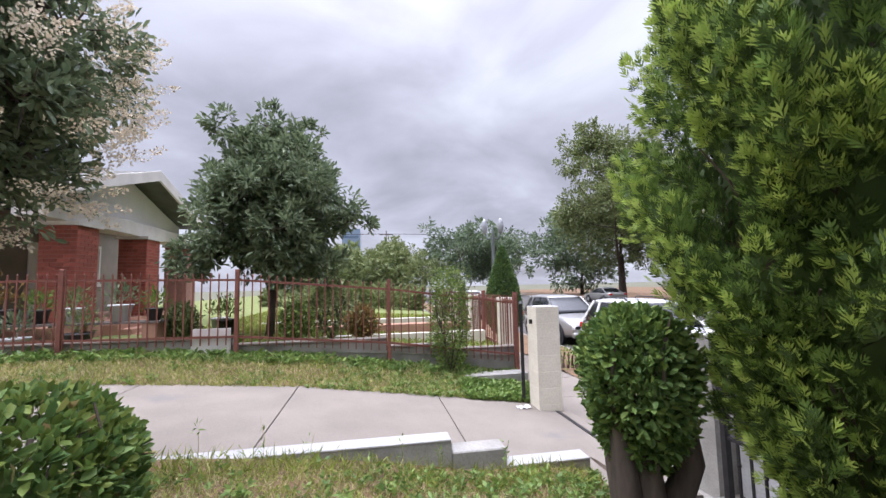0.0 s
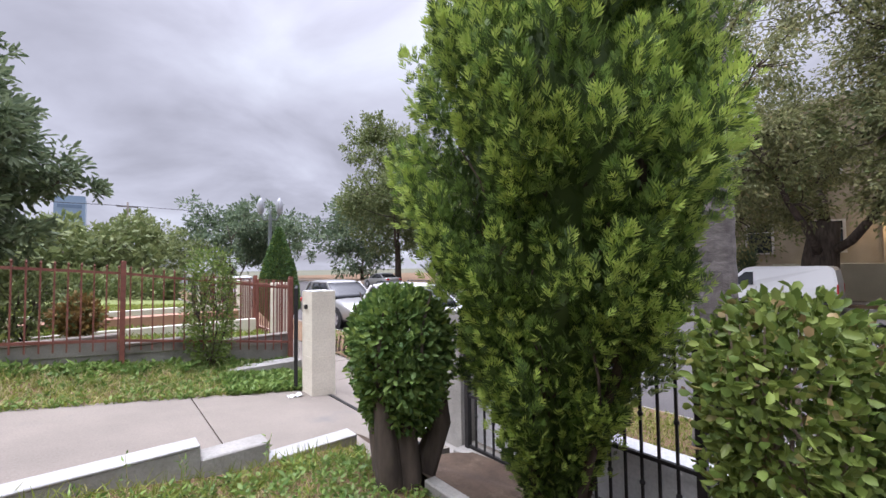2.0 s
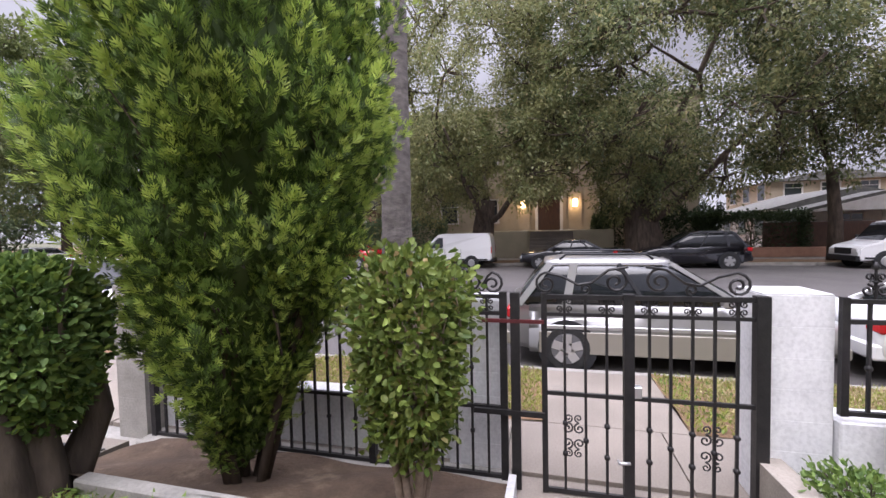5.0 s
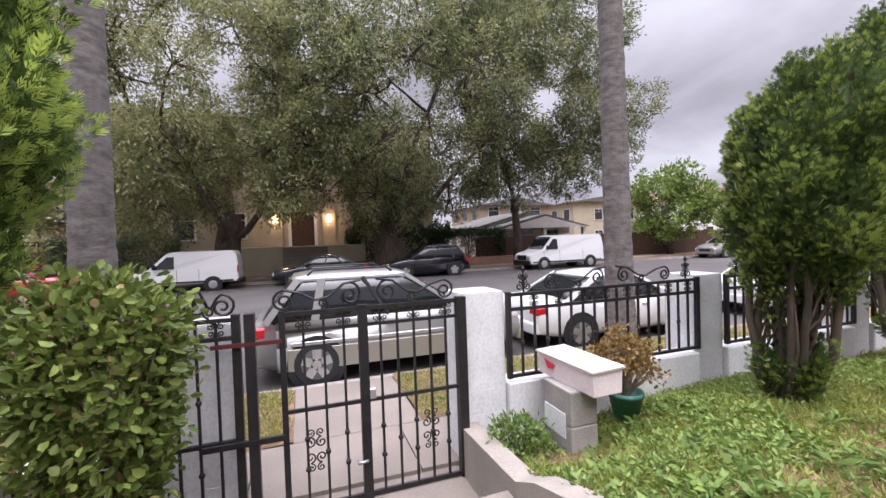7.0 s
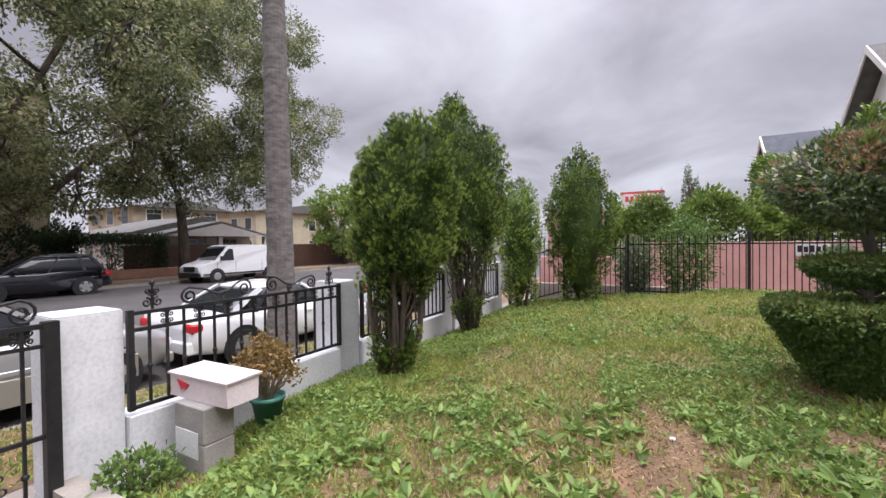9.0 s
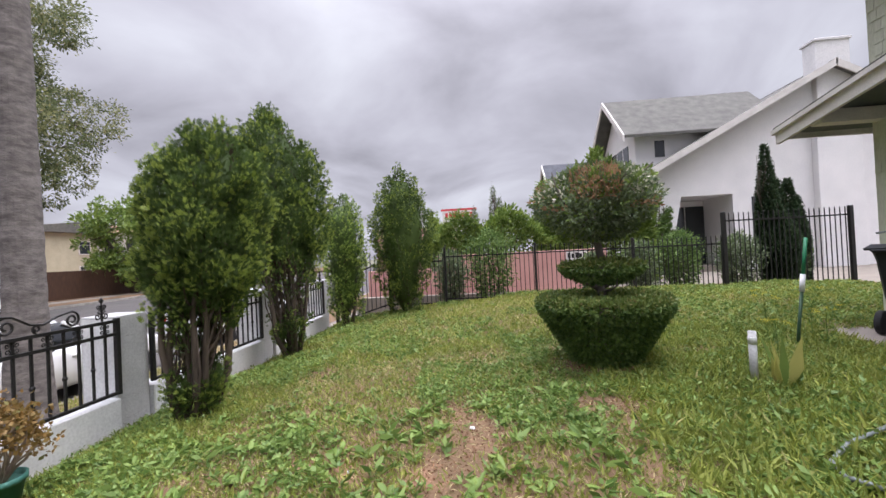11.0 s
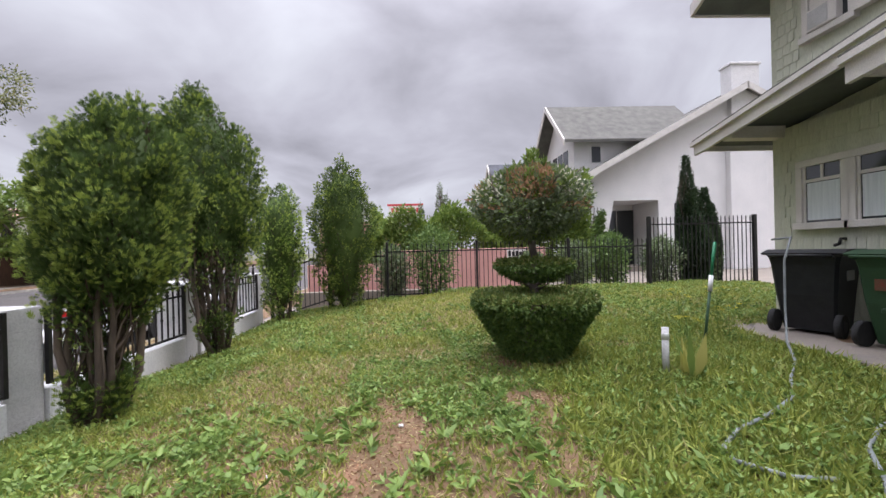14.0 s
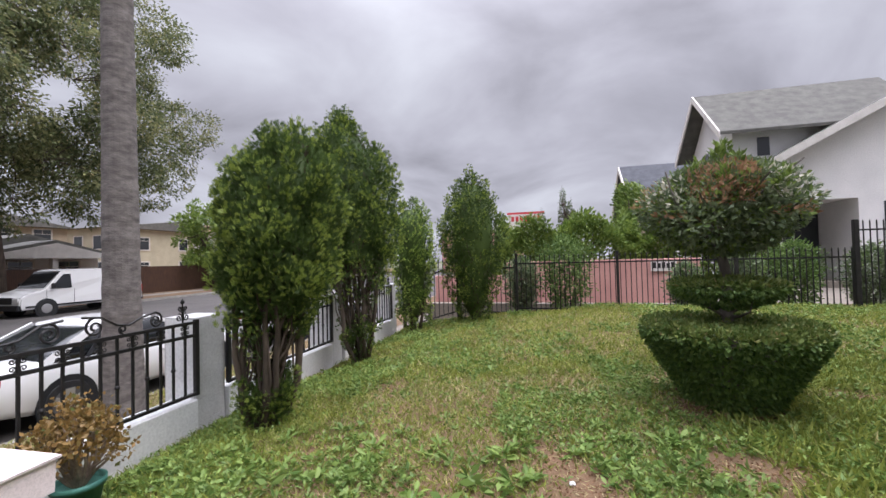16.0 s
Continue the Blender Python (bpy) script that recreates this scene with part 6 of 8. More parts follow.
for k in range(7):
    part("window_band", boxed(-1.9, 1.8, -0.05, 0.0, 1.2 + k * 2.15, 1.9 + k * 2.15), plain("far_window_glass", (0.12, 0.17, 0.24), 0.2), bt)


# ---- vehicles ----
# darkened alloy for the disc, standing in for shade between the spokes
M["shaded_rim"] = plain("shadowed_rim", (0.16, 0.16, 0.17), 0.5, 0.6)


def ring(z, ya, yb, w, r=0.22, n=5):
    """A rounded rectangle, long side along y."""
    c = []
    for cx, cy, a0 in ((w - r, yb - r, 0), (-w + r, yb - r, 90), (-w + r, ya + r, 180), (w - r, ya + r, 270)):
        for k in range(n):
            a = radians(a0 + 90 * k / (n - 1)); c.append((cx + r * math.cos(a), cy + r * math.sin(a), z))
    return c


def loft(bm, rings, cap=True):
    R = [[bm.verts.new(p) for p in r] for r in rings]
    n = len(R[0])
    for a, b in zip(R, R[1:]):
        for k in range(n):
            f = bm.faces.new((a[k], a[(k + 1) % n], b[(k + 1) % n], b[k])); f.smooth = True
    if cap:
        bm.faces.new(R[0][::-1]); bm.faces.new(R[-1])
    return bm


def car(name, label, loc, rz, paint, L=4.6, W=0.92, H=1.74, belt=1.05, hood=1.02, nose=0.75, cab=(-2.2, 1.2), roof=(-1.72, 0.2), wheel=0.36, wb=1.38, lower=None, rack=False, boot=None, solid=False, axle_shift=0.0):
    """A parked vehicle. Front along +y. cab: the glass house at the belt line, roof: at the roof line."""
    t = thing(name, label, "vehicle", loc, rz, group="parked vehicles")
    h = L / 2
    bm = bmesh.new()
    S = []
    prof = [(-h, 0.45, belt * 0.80, W * 0.86), (-h + 0.06, 0.36, boot or belt, W * 0.94), (-h + 0.5, 0.28, boot or belt, W), (cab[0] + 0.25, 0.26, belt, W), (0.0, 0.26, belt, W),
            (cab[1] - 0.1, 0.26, belt, W), (cab[1] + 0.25, 0.28, hood, W * 0.99), (h - 0.5, 0.3, hood - 0.06, W * 0.97), (h - 0.08, 0.36, nose + 0.08, W * 0.88), (h, 0.42, nose - 0.02, W * 0.78)]
    for y, zb, zt, w in prof:
        m = (zb + zt) / 2
        half = [(w * 0.90, zb), (w * 0.985, zb + 0.10), (w, m), (w * 0.985, zt - 0.13), (w * 0.93, zt - 0.03), (w * 0.8, zt + 0.005), (w * 0.35, zt + 0.03)]
        S.append([(x, y, z) for x, z in half] + [(-x, y, z) for x, z in half[::-1]])
    loft(bm, S); part("body", bm, paint, t)
    if lower:
        for s in (-1, 1):
            part("lower_cladding", boxed(min(s * W * 0.985, s * (W + 0.015)), max(s * W * 0.985, s * (W + 0.015)), -h + 0.5, h - 0.55, 0.28, 0.62, 0.01), lower, t)
            part("trim_strip", boxed(min(s * W, s * (W + 0.02)), max(s * W, s * (W + 0.02)), -h + 0.55, h - 0.6, 0.66, 0.72, 0.006), M["alloy"], t)
    # glass house
    wt = W * (0.90 if solid else 0.76)
    wg = W * (0.985 if solid else 0.92)
    zr = H - 0.09
    mid = lambda a, b, f: a + (b - a) * f
    gl = [ring(belt - (0.45 if solid else 0.06), cab[0], cab[1] - (0.25 if solid else 0), W * 1.004 if solid else wg)]
    for f in (0.35, 0.7, 1.0):
        gl.append(ring(mid(belt, zr, f), mid(cab[0], roof[0], f), mid(cab[1], roof[1], f), mid(wg, wt, f), 0.22))
    part("glass_house", loft(bmesh.new(), gl), paint if solid else M["car_glass"], t)
    part("roof", loft(bmesh.new(), [ring(zr - 0.03, roof[0] - 0.012, roof[1] + 0.012, wt + 0.012), ring(zr + 0.04, roof[0] + 0.02, roof[1] - 0.04, wt - 0.03), ring(H, roof[0] + 0.3, roof[1] - 0.3, wt - 0.25, 0.15)]), paint, t)
    if not solid:
        for s in (-1, 1):
            for f, wd, pm in ((0.0, 0.10, paint), (0.24, 0.12 if H > 1.6 else 0.05, paint if H > 1.6 else M["black_plastic"]), (0.58, 0.05, M["black_plastic"]), (0.985, 0.06, paint)):
                p0 = (s * (W * 0.925), mid(cab[0], cab[1], f) + (0.1 if f == 0 else -0.1 if f > 0.9 else 0), belt - 0.03); p1 = (s * (wt + 0.01), mid(roof[0], roof[1], f) + (0.1 if f == 0 else -0.06 if f > 0.9 else 0), zr)
                part("pillar", beam(bmesh.new(), p0, p1, wd, 0.03, (s, 0, 0.3)), pm, t)
    else:
        for s in (-1, 1):
            x = s * (mid(wg, wt, 0.45) + 0.012)
            part("side_window", boxed(min(x, x + 0.012 * s), max(x, x + 0.012 * s), cab[1] - 0.95, cab[1] - 0.3, belt + 0.1, zr - 0.12), M["car_glass"], t)
        part("windscreen", prism(bmesh.new(), [(mid(cab[1], roof[1], 0.1) + 0.02, belt + 0.03), (mid(cab[1], roof[1], 0.92) + 0.02, zr - 0.06), (mid(cab[1], roof[1], 0.92), zr - 0.06), (mid(cab[1], roof[1], 0.1), belt + 0.03)], "x", -W * 0.72, W * 0.72), M["car_glass"], t)
    for s in (-1, 1):
        for y in (-wb + axle_shift, wb + axle_shift):
            x = s * W
            # flat dark disc standing in for the shaded hollow of the wheel well
            part("wheel_arch", tube(bmesh.new(), [(x - 0.02 * s, y, wheel), (x + 0.006 * s, y, wheel)], wheel * 1.22, 20), M["black_plastic"], t)
            wl2 = part("wheel", tube(bmesh.new(), [(x - 0.2 * s, y, wheel), (x - 0.01 * s, y, wheel), (x + 0.018 * s, y, wheel)], [wheel, wheel, wheel * 0.93], 22), M["rubber"], t)
            rim = bmesh.new(); tube(rim, [(x + 0.016 * s, y, wheel), (x + 0.024 * s, y, wheel)], wheel * 0.66, 18)
            part("rim", rim, M["shaded_rim"], wl2)
            sp = bmesh.new()
            for k in range(5):
                a = k * 2 * math.pi / 5 + 0.3
                beam(sp, (x + 0.027 * s, y, wheel), (x + 0.027 * s, y + math.cos(a) * wheel * 0.62, wheel + math.sin(a) * wheel * 0.62), 0.012, wheel * 0.36, (0, -math.sin(a), math.cos(a)))
            tube(sp, [(x + 0.024 * s, y, wheel), (x + 0.036 * s, y, wheel)], wheel * 0.2, 10)
            part("spokes", sp, M["alloy"], wl2)
        for y in (cab[0] + 0.9, cab[0] + 1.9):
            if y < cab[1] - 0.3 and not solid:
                part("door_handle", boxed(min(s * W * 0.985, s * (W + 0.02)), max(s * W * 0.985, s * (W + 0.02)), y, y + 0.16, belt - 0.18, belt - 0.15, 0.006), M["alloy"] if lower else paint, t)
        part("mirror", boxed(min(s * W, s * (W + 0.18)), max(s * W, s * (W + 0.18)), cab[1] - 0.52, cab[1] - 0.38, belt + 0.0, belt + 0.15, 0.03), paint, t)
        part("tail_light", boxed(min(s * W * 0.62, s * W * 0.95), max(s * W * 0.62, s * W * 0.95), -h - 0.006, -h + 0.22, belt * 0.76, belt * 0.93, 0.03), M["tail_red"], t)
        part("headlight", boxed(min(s * W * 0.5, s * W * 0.86), max(s * W * 0.5, s * W * 0.86), h - 0.14, h + 0.0, nose - 0.16, nose - 0.01, 0.03), M["lamp_clear"], t)
        if rack:
            part("roof_rail", tube(bmesh.new(), [(s * wt * 0.86, roof[0] + 0.25, H - 0.03), (s * wt * 0.86, roof[0] + 0.35, H + 0.05), (s * wt * 0.86, roof[1] - 0.4, H + 0.05), (s * wt * 0.86, roof[1] - 0.3, H - 0.03)], 0.02, 6), M["black_plastic"], t)
    part("grille", boxed(-W * 0.46, W * 0.46, h - 0.04, h + 0.012, nose - 0.26, nose - 0.06, 0.01), M["black_plastic"], t)
    part("bumper", boxed(-W * 0.86, W * 0.86, h - 0.12, h + 0.03, 0.32, 0.5, 0.03), lower or paint, t)
    part("bumper", boxed(-W * 0.9, W * 0.9, -h - 0.05, -h + 0.2, 0.36, 0.58, 0.03), lower or paint, t)
    return t


def panel_van(name, label, loc, L, H, W, paint, wheel=0.36):
    """A panel van, front along +y: sloping bonnet, raked windscreen, blind sides."""
    t = thing(name, label, "vehicle", loc, group="parked vehicles")
    h = L / 2
    b, c = H * 0.56, h - 1.35
    out = [(-h, 0.42), (-h, H * 0.62), (-h + 0.08, H - 0.12), (-h + 0.22, H), (c - 0.55, H), (c - 0.28, H - 0.06), (c + 0.42, b + 0.05), (h - 0.22, b - 0.14), (h - 0.03, b - 0.30), (h, 0.62), (h - 0.02, 0.36)]
    bm = prism(bmesh.new(), out, "x", -W, W)
    bmesh.ops.bevel(bm, geom=bm.edges[:], offset=0.05, segments=2, affect="EDGES", clamp_overlap=True)
    lean_in = lambda z: 1 - 0.13 * min(max((z - b + 0.1) / (H - b), 0), 1)
    for v in bm.verts:
        v.co.x *= lean_in(v.co.z)
    part("body", bm, paint, t)
    for s in (-1, 1):
        q = [(c - 0.58, b + 0.06), (c + 0.26, b + 0.06), (c - 0.30, H - 0.22), (c - 0.58, H - 0.22)]
        bm = bmesh.new()
        lo, hi = [bm.verts.new((s * (W * lean_in(z) - 0.01), y, z)) for y, z in q], [bm.verts.new((s * (W * lean_in(z) + 0.012), y, z)) for y, z in q]
        bm.faces.new(lo); bm.faces.new(hi[::-1])
        for i in range(4):
            bm.faces.new((lo[i], lo[(i + 1) % 4], hi[(i + 1) % 4], hi[i]))
        bmesh.ops.recalc_face_normals(bm, faces=bm.faces[:])
        part("side_window", bm, M["car_glass"], t)
        for y in (c - 0.68, c + 0.40, -h + 1.6):
            part("door_seam", boxed(min(s * W, s * (W + 0.004)), max(s * W, s * (W + 0.004)), y - 0.008, y + 0.008, 0.5, b), M["black_plastic"], t)
        part("mirror", boxed(min(s * (W - 0.05), s * (W + 0.17)), max(s * (W - 0.05), s * (W + 0.17)), c + 0.12, c + 0.22, b + 0.06, b + 0.3, 0.03), M["black_plastic"], t)
        part("sill_trim", boxed(min(s * W, s * (W + 0.012)), max(s * W, s * (W + 0.012)), -h + 0.2, h - 0.2, 0.44, 0.52, 0.004), M["black_plastic"], t)
        part("headlight", boxed(min(s * W * 0.55, s * W * 0.9), max(s * W * 0.55, s * W * 0.9), h - 0.06, h + 0.012, 0.70, 0.86, 0.01), M["lamp_clear"], t)
        part("tail_light", boxed(min(s * W * 0.86, s * W * 0.97), max(s * W * 0.86, s * W * 0.97), -h - 0.012, -h + 0.03, 0.8, 1.15, 0.008), M["tail_red"], t)
        for y in (-h + 1.05, h - 0.95):
            x = s * W
            # dark disc, not a hollow, gives the shade round each van wheel
            part("wheel_arch", tube(bmesh.new(), [(x - 0.02 * s, y, wheel), (x + 0.006 * s, y, wheel)], wheel * 1.2, 20), M["black_plastic"], t)
            w = part("wheel", tube(bmesh.new(), [(x - 0.2 * s, y, wheel), (x - 0.01 * s, y, wheel), (x + 0.018 * s, y, wheel)], [wheel, wheel, wheel * 0.93], 22), M["rubber"], t)
            part("rim", tube(bmesh.new(), [(x + 0.016 * s, y, wheel), (x + 0.026 * s, y, wheel)], [wheel * 0.6, wheel * 0.5], 18), M["alloy"], w)
    part("windscreen", prism(bmesh.new(), [(c + 0.40, b + 0.09), (c - 0.22, H - 0.10), (c - 0.20, H - 0.08), (c + 0.425, b + 0.10)], "x", -W * 0.80, W * 0.80), M["car_glass"], t)
    part("grille", boxed(-W * 0.52, W * 0.52, h - 0.05, h + 0.014, 0.62, 0.90, 0.01), M["black_plastic"], t)
    part("bumper", boxed(-W * 0.96, W * 0.96, h - 0.12, h + 0.06, 0.34, 0.58, 0.03), M["black_plastic"], t)
    part("bumper", boxed(-W * 0.96, W * 0.96, -h - 0.07, -h + 0.1, 0.36, 0.54, 0.03), M["black_plastic"], t)
    return t


silver = plain("silver_car_paint", (0.34, 0.335, 0.325), 0.3, 0.5, coat=0.5)
champagne = plain("champagne_cladding", (0.30, 0.28, 0.24), 0.4, 0.4)
white = plain("white_car_paint", (0.70, 0.70, 0.70), 0.25, 0.0, coat=0.6)
black = plain("black_car_paint", (0.012, 0.012, 0.016), 0.15, 0.0, coat=0.6)
redp = plain("red_car_paint", (0.40, 0.015, 0.02), 0.25, 0.0, coat=0.6)
SEDAN = dict(L=4.6, W=0.9, H=1.45, belt=0.95, hood=0.88, nose=0.68, cab=(-1.75, 1.1), roof=(-0.95, 0.25), wheel=0.33, wb=1.36, boot=0.98)
car("suv", "silver four-wheel-drive with champagne lower cladding parked at the kerb", (7.48, -2.05, -0.79), 180, silver, lower=champagne, rack=True)
car("sedan", "white sedan with red tail lamps parked at the kerb", (7.43, -6.9, -0.79), 180, white, **SEDAN)
car("sedan", "white sedan parked further along the kerb", (7.43, -13.2, -0.79), 180, white, **SEDAN)
car("suv", "white sport utility vehicle parked beyond the driveway", (7.53, 10.2, -0.79), 180, white, rack=True)
car("suv", "silver sport utility vehicle facing the driveway", (7.63, 15.6, -0.79), 180, silver)
car("sedan", "dark sedan parked down the street", (7.53, 24.0, -0.79), 180, black, **SEDAN)
car("suv", "white sport utility vehicle parked down the street", (7.53, 31.0, -0.79), 180, white)
far_z = -0.58
panel_van("cargo_van", "white cargo van with a black grille parked across the street", (21.9, -15.75, far_z), 5.3, 2.05, 0.98, white)
panel_van("small_van", "white compact van parked across the street", (21.9, 4.6, far_z), 4.5, 1.85, 0.9, white, 0.32)
car("suv", "black sport utility vehicle parked across the street", (21.9, -7.0, far_z), 0, black)
car("sedan", "black sedan parked across the street", (21.9, -1.4, far_z), 0, black, **SEDAN)
car("sedan", "red sedan parked across the street", (21.9, 11.2, far_z), 0, redp, **SEDAN)
car("pickup", "silver pickup parked far across the street", (21.9, -30.5, far_z), 0, silver)
car("sedan", "dark sedan parked far across the street", (21.9, -37.5, far_z), 0, black, **SEDAN)
car("sedan", "silver sedan parked far down the street", (21.9, 36.0, far_z), 0, silver, **SEDAN)

# ---- further greenery ----
tree("broadleaf_tree", (-2.4, 10.4, 0.4), "dense broad-leaved tree behind the red-brown fence", [(0, 0, -0.2, 0.11), (0.05, 0, 0.5, 0.09), (0, 0.1, 1.4, 0.08)],
     clumps_in(0.1, 0.1, 3.0, 1.5, 1.35, 1.7, 40, 0.68, 3, 0.9) + [(-0.95, -0.2, 5.05, 0.5, 0.9), (-0.1, 0, 5.15, 0.5, 1.0), (0.8, 0, 4.8, 0.5, 0.9), (-0.5, 0, 4.5, 0.6, 0.9), (0.4, 0, 4.4, 0.6, 0.9), (1.95, -0.2, 2.7, 0.5, 0.6), (-1.5, -0.4, 1.9, 0.6, 0.5), (-1.6, -0.5, 1.6, 0.5, 0.5), (1.3, -0.4, 1.7, 0.6, 0.5)], 27000, 0.175, M["dark_leaf"], 83, 0.05, aspect=0.36, oval=True)
bt_ = tree("blossoming_tree", (-3.05, 3.0, 0.25), "flowering tree with cream blossom over the yard", [(0, 0, -0.2, 0.12), (0.05, 0, 0.8, 0.1), (0, 0.1, 1.5, 0.09)],
     clumps_in(-0.05, 0.05, 2.85, 1.05, 1.1, 1.15, 34, 0.46, 13, 0.9), 26000, 0.085, M["dark_leaf"], 85, 0.05, aspect=0.42, oval=True)
# upright panicles of small cream flowers on the crown's rim
rng = np.random.default_rng(86); K = 230
d = unit(rng.normal(size=(K, 3)) + np.array([0.45, 0.1, 0.25])); c = np.array([-0.05, 0.05, 2.85]) + d * np.array([1.3, 1.35, 1.4]) * rng.uniform(0.86, 1.06, (K, 1))
ax = unit(d * 0.8 + np.array([0, 0, 0.6]) + rng.normal(size=(K, 3)) * 0.25)
f = rng.uniform(0, 1, (K, 90, 1)); w = unit(rng.normal(size=(K, 90, 3)))
Q = c[:, None] + ax[:, None] * (f * 0.30) + w * (0.075 * (1 - f * 0.85)) * rng.uniform(0.4, 1, (K, 90, 1))
link("blossom", quads("blossom", leaves(Q.reshape(-1, 3), (w + ax[:, None] * 0.4).reshape(-1, 3), 0.026, 0.018, rng)), M["panicle"], bt_, "cream panicles of blossom")
tree("street_tree", (24.2, 36.5, -0.45), "tall green street tree far down the road", [(0, 0, -0.1, 0.4), (0, 0, 2.5, 0.32), (0.1, 0.2, 4.5, 0.28)],
     clumps_in(0, 0, 10.8, 5.6, 5.6, 7.2, 52, 1.8, 23), 42000, 0.36, M["pale_leaf"], 87, 0.15, "street trees across the road")
k = 0
for x, y, z, rx, rz_, m, nm in ((14, 62, 6.5, 6, 4.5, "far_leaf", "far dark tree down the street"), (22, 70, 7, 7, 5, "far_leaf", "far tree down the street"), (4, 58, 4.5, 5.0, 2.8, "pale_leaf", "far pale tree down the street"), (-3.0, 46, 3.6, 2.2, 2.0, "far_leaf", "slender far tree behind the lawn"), (30, 55, 7, 7, 5, "far_leaf", "far tree down the street"),
                              (26.5, -30, 4.6, 3.4, 2.8, "hedge_leaf", "bright green tree across the street"), (28.5, -30, 2.4, 1.2, 0.8, "hedge_leaf", "small clipped tree before the yellow house"),
                              (-1.5, 30, 2.5, 4, 1.8, "pale_leaf", "low tree behind the neighbouring lawn"), (29.0, -62, 6, 6, 4.5, "hedge_leaf", "green tree far down the street"), (31.0, 12.0, 5.0, 4.5, 4.5, "street_leaf", "dark tree before the timber house"), (30, 26, 6, 6, 5.5, "street_leaf", "dark tree across the street")):
    k += 1
    tree("far_tree", (x, y, -0.5), nm, [(0, 0, -0.1, 0.3), (0, 0, max(z - rz_, 1.0), 0.22)], clumps_in(0, 0, z, rx, rx, rz_, 24, rx * 0.38, 100 + k), 8500, 0.155 * rx ** 0.7, M[m], 200 + k, 0.1, "far trees", sub=2)


M["cone_leaf"] = leaf_mat("cone_leaf", (0.07, 0.14, 0.05), (0.15, 0.24, 0.08))
M["cypress_leaf"] = leaf_mat("dark_cypress", (0.03, 0.06, 0.03), (0.07, 0.11, 0.05))


def hedge(name, x0, x1, y0, y1, z0, z1, n, ls, m, seed, label, bump=0.12):
    """A leafy mass between two corners, uneven on top."""
    rng = np.random.default_rng(seed)
    c, hx, hy = ((x0 + x1) / 2, (y0 + y1) / 2, z0), (x1 - x0) / 2, (y1 - y0) / 2
    t = thing(name, label, "hedge", c)
    P = rng.uniform(-1, 1, (n, 3)); ax = rng.integers(0, 3, n)
    P[np.arange(n), ax] = np.where(rng.uniform(size=n) < 0.5, -1, 1) * rng.uniform(0.82, 1, n)
    P[:, 2] = np.abs(P[:, 2]); O = P * np.array([1, 1, 1.0])
    X, Y = P[:, 0] * hx, P[:, 1] * hy
    Z = P[:, 2] * (z1 - z0) * (1 - bump + bump * np.sin(X * 2.1 + seed) * np.cos(Y * 2.3 + X))
    link("foliage", quads("foliage", leaves(np.stack([X, Y, Z], 1) + rng.normal(size=(n, 3)) * 0.06, O + rng.normal(size=(n, 3)) * 0.7, ls, ls * 0.5, rng)), M[m] if not isinstance(m, list) else m, t)
    for k in range(6):
        bm = bmesh.new(); xx = -hx + 2 * hx * (k + 0.5) / 6
        branch(bm, (xx, 0, -0.1), (xx + 0.1 * min(hx, 1), 0, (z1 - z0) * 0.8), 0.04, 0.015, rng, 0.06, 5)
        part("stem", bm, M["bark_dark"], t)


hedge("hedge", -3.0, 1.4, -16.2, -14.6, 0.0, 2.95, 20000, 0.16, "hedge_leaf", 3, "yellow-green hedge behind the salmon wall", 0.22)
hedge("hedge", -6.3, -2.8, -17.0, -14.8, 0.1, 4.1, 24000, 0.17, "hedge_leaf", 5, "tall yellow-green hedge before the white house", 0.3)
hedge("ivy", -7.95, -6.95, -17.98, -17.5, 0.1, 3.7, 4500, 0.13, "box_leaf", 4, "dark ivy climbing the corner of the white house", 0.3)
hedge("hedge", 26.9, 28.2, -14.6, -9.2, -0.4, 2.2, 9000, 0.17, "ivy_leaf", 7, "clipped dark hedge across the street", 0.05)
# dark leafy mass added where deep shade lies under the street tree
hedge("hedge", 27.2, 29.2, -10.4, -3.4, -0.4, 2.9, 12000, 0.2, "ivy_leaf", 6, "tall dark shrubs added for the deep shade under the street tree", 0.2)
hedge("hedge", 27.0, 28.4, -58, -38, -0.4, 2.2, 9000, 0.2, "ivy_leaf", 9, "dark hedge across the street", 0.05)
hedge("hedge", 26.8, 28.5, 6.5, 12.0, -0.4, 2.6, 9000, 0.2, "far_leaf", 11, "green hedge across the street", 0.15)
hedge("hedge", -6.0, 3.0, 24, 25.5, 0.0, 1.7, 5000, 0.25, "pale_leaf", 13, "low pale hedge behind the neighbouring lawn", 0.3)
hedge("hedge", 4.5, 5.2, 9.6, 10.2, -0.66, -0.2, 300, 0.08, "hedge_leaf", 15, "low plants in the parkway")
shrub("climbing_shrub", (1.55, 8.2, -0.2), [(0.1, 0.25), (0.5, 0.33), (1.0, 0.35), (1.5, 0.36), (1.85, 0.3), (2.0, 0.1)], 3600, 0.08, [M["hedge_leaf"], M["pale_leaf"]], 91, "light green feathery shrub growing through the red-brown fence", 0.02, 0.4, lump=0.25, inner=0.4, aspect=0.3)
shrub("cone_topiary", (3.75, 11.4, -0.5), [(0.6, 0.2), (0.9, 0.5), (1.4, 0.5), (2.1, 0.36), (2.7, 0.16), (3.05, 0.02)], 16000, 0.07, [M["cone_leaf"], M["hedge_leaf"]], 93, "clipped cone-shaped tree beside the pavement", 0.05, 0.2, lump=0.04)
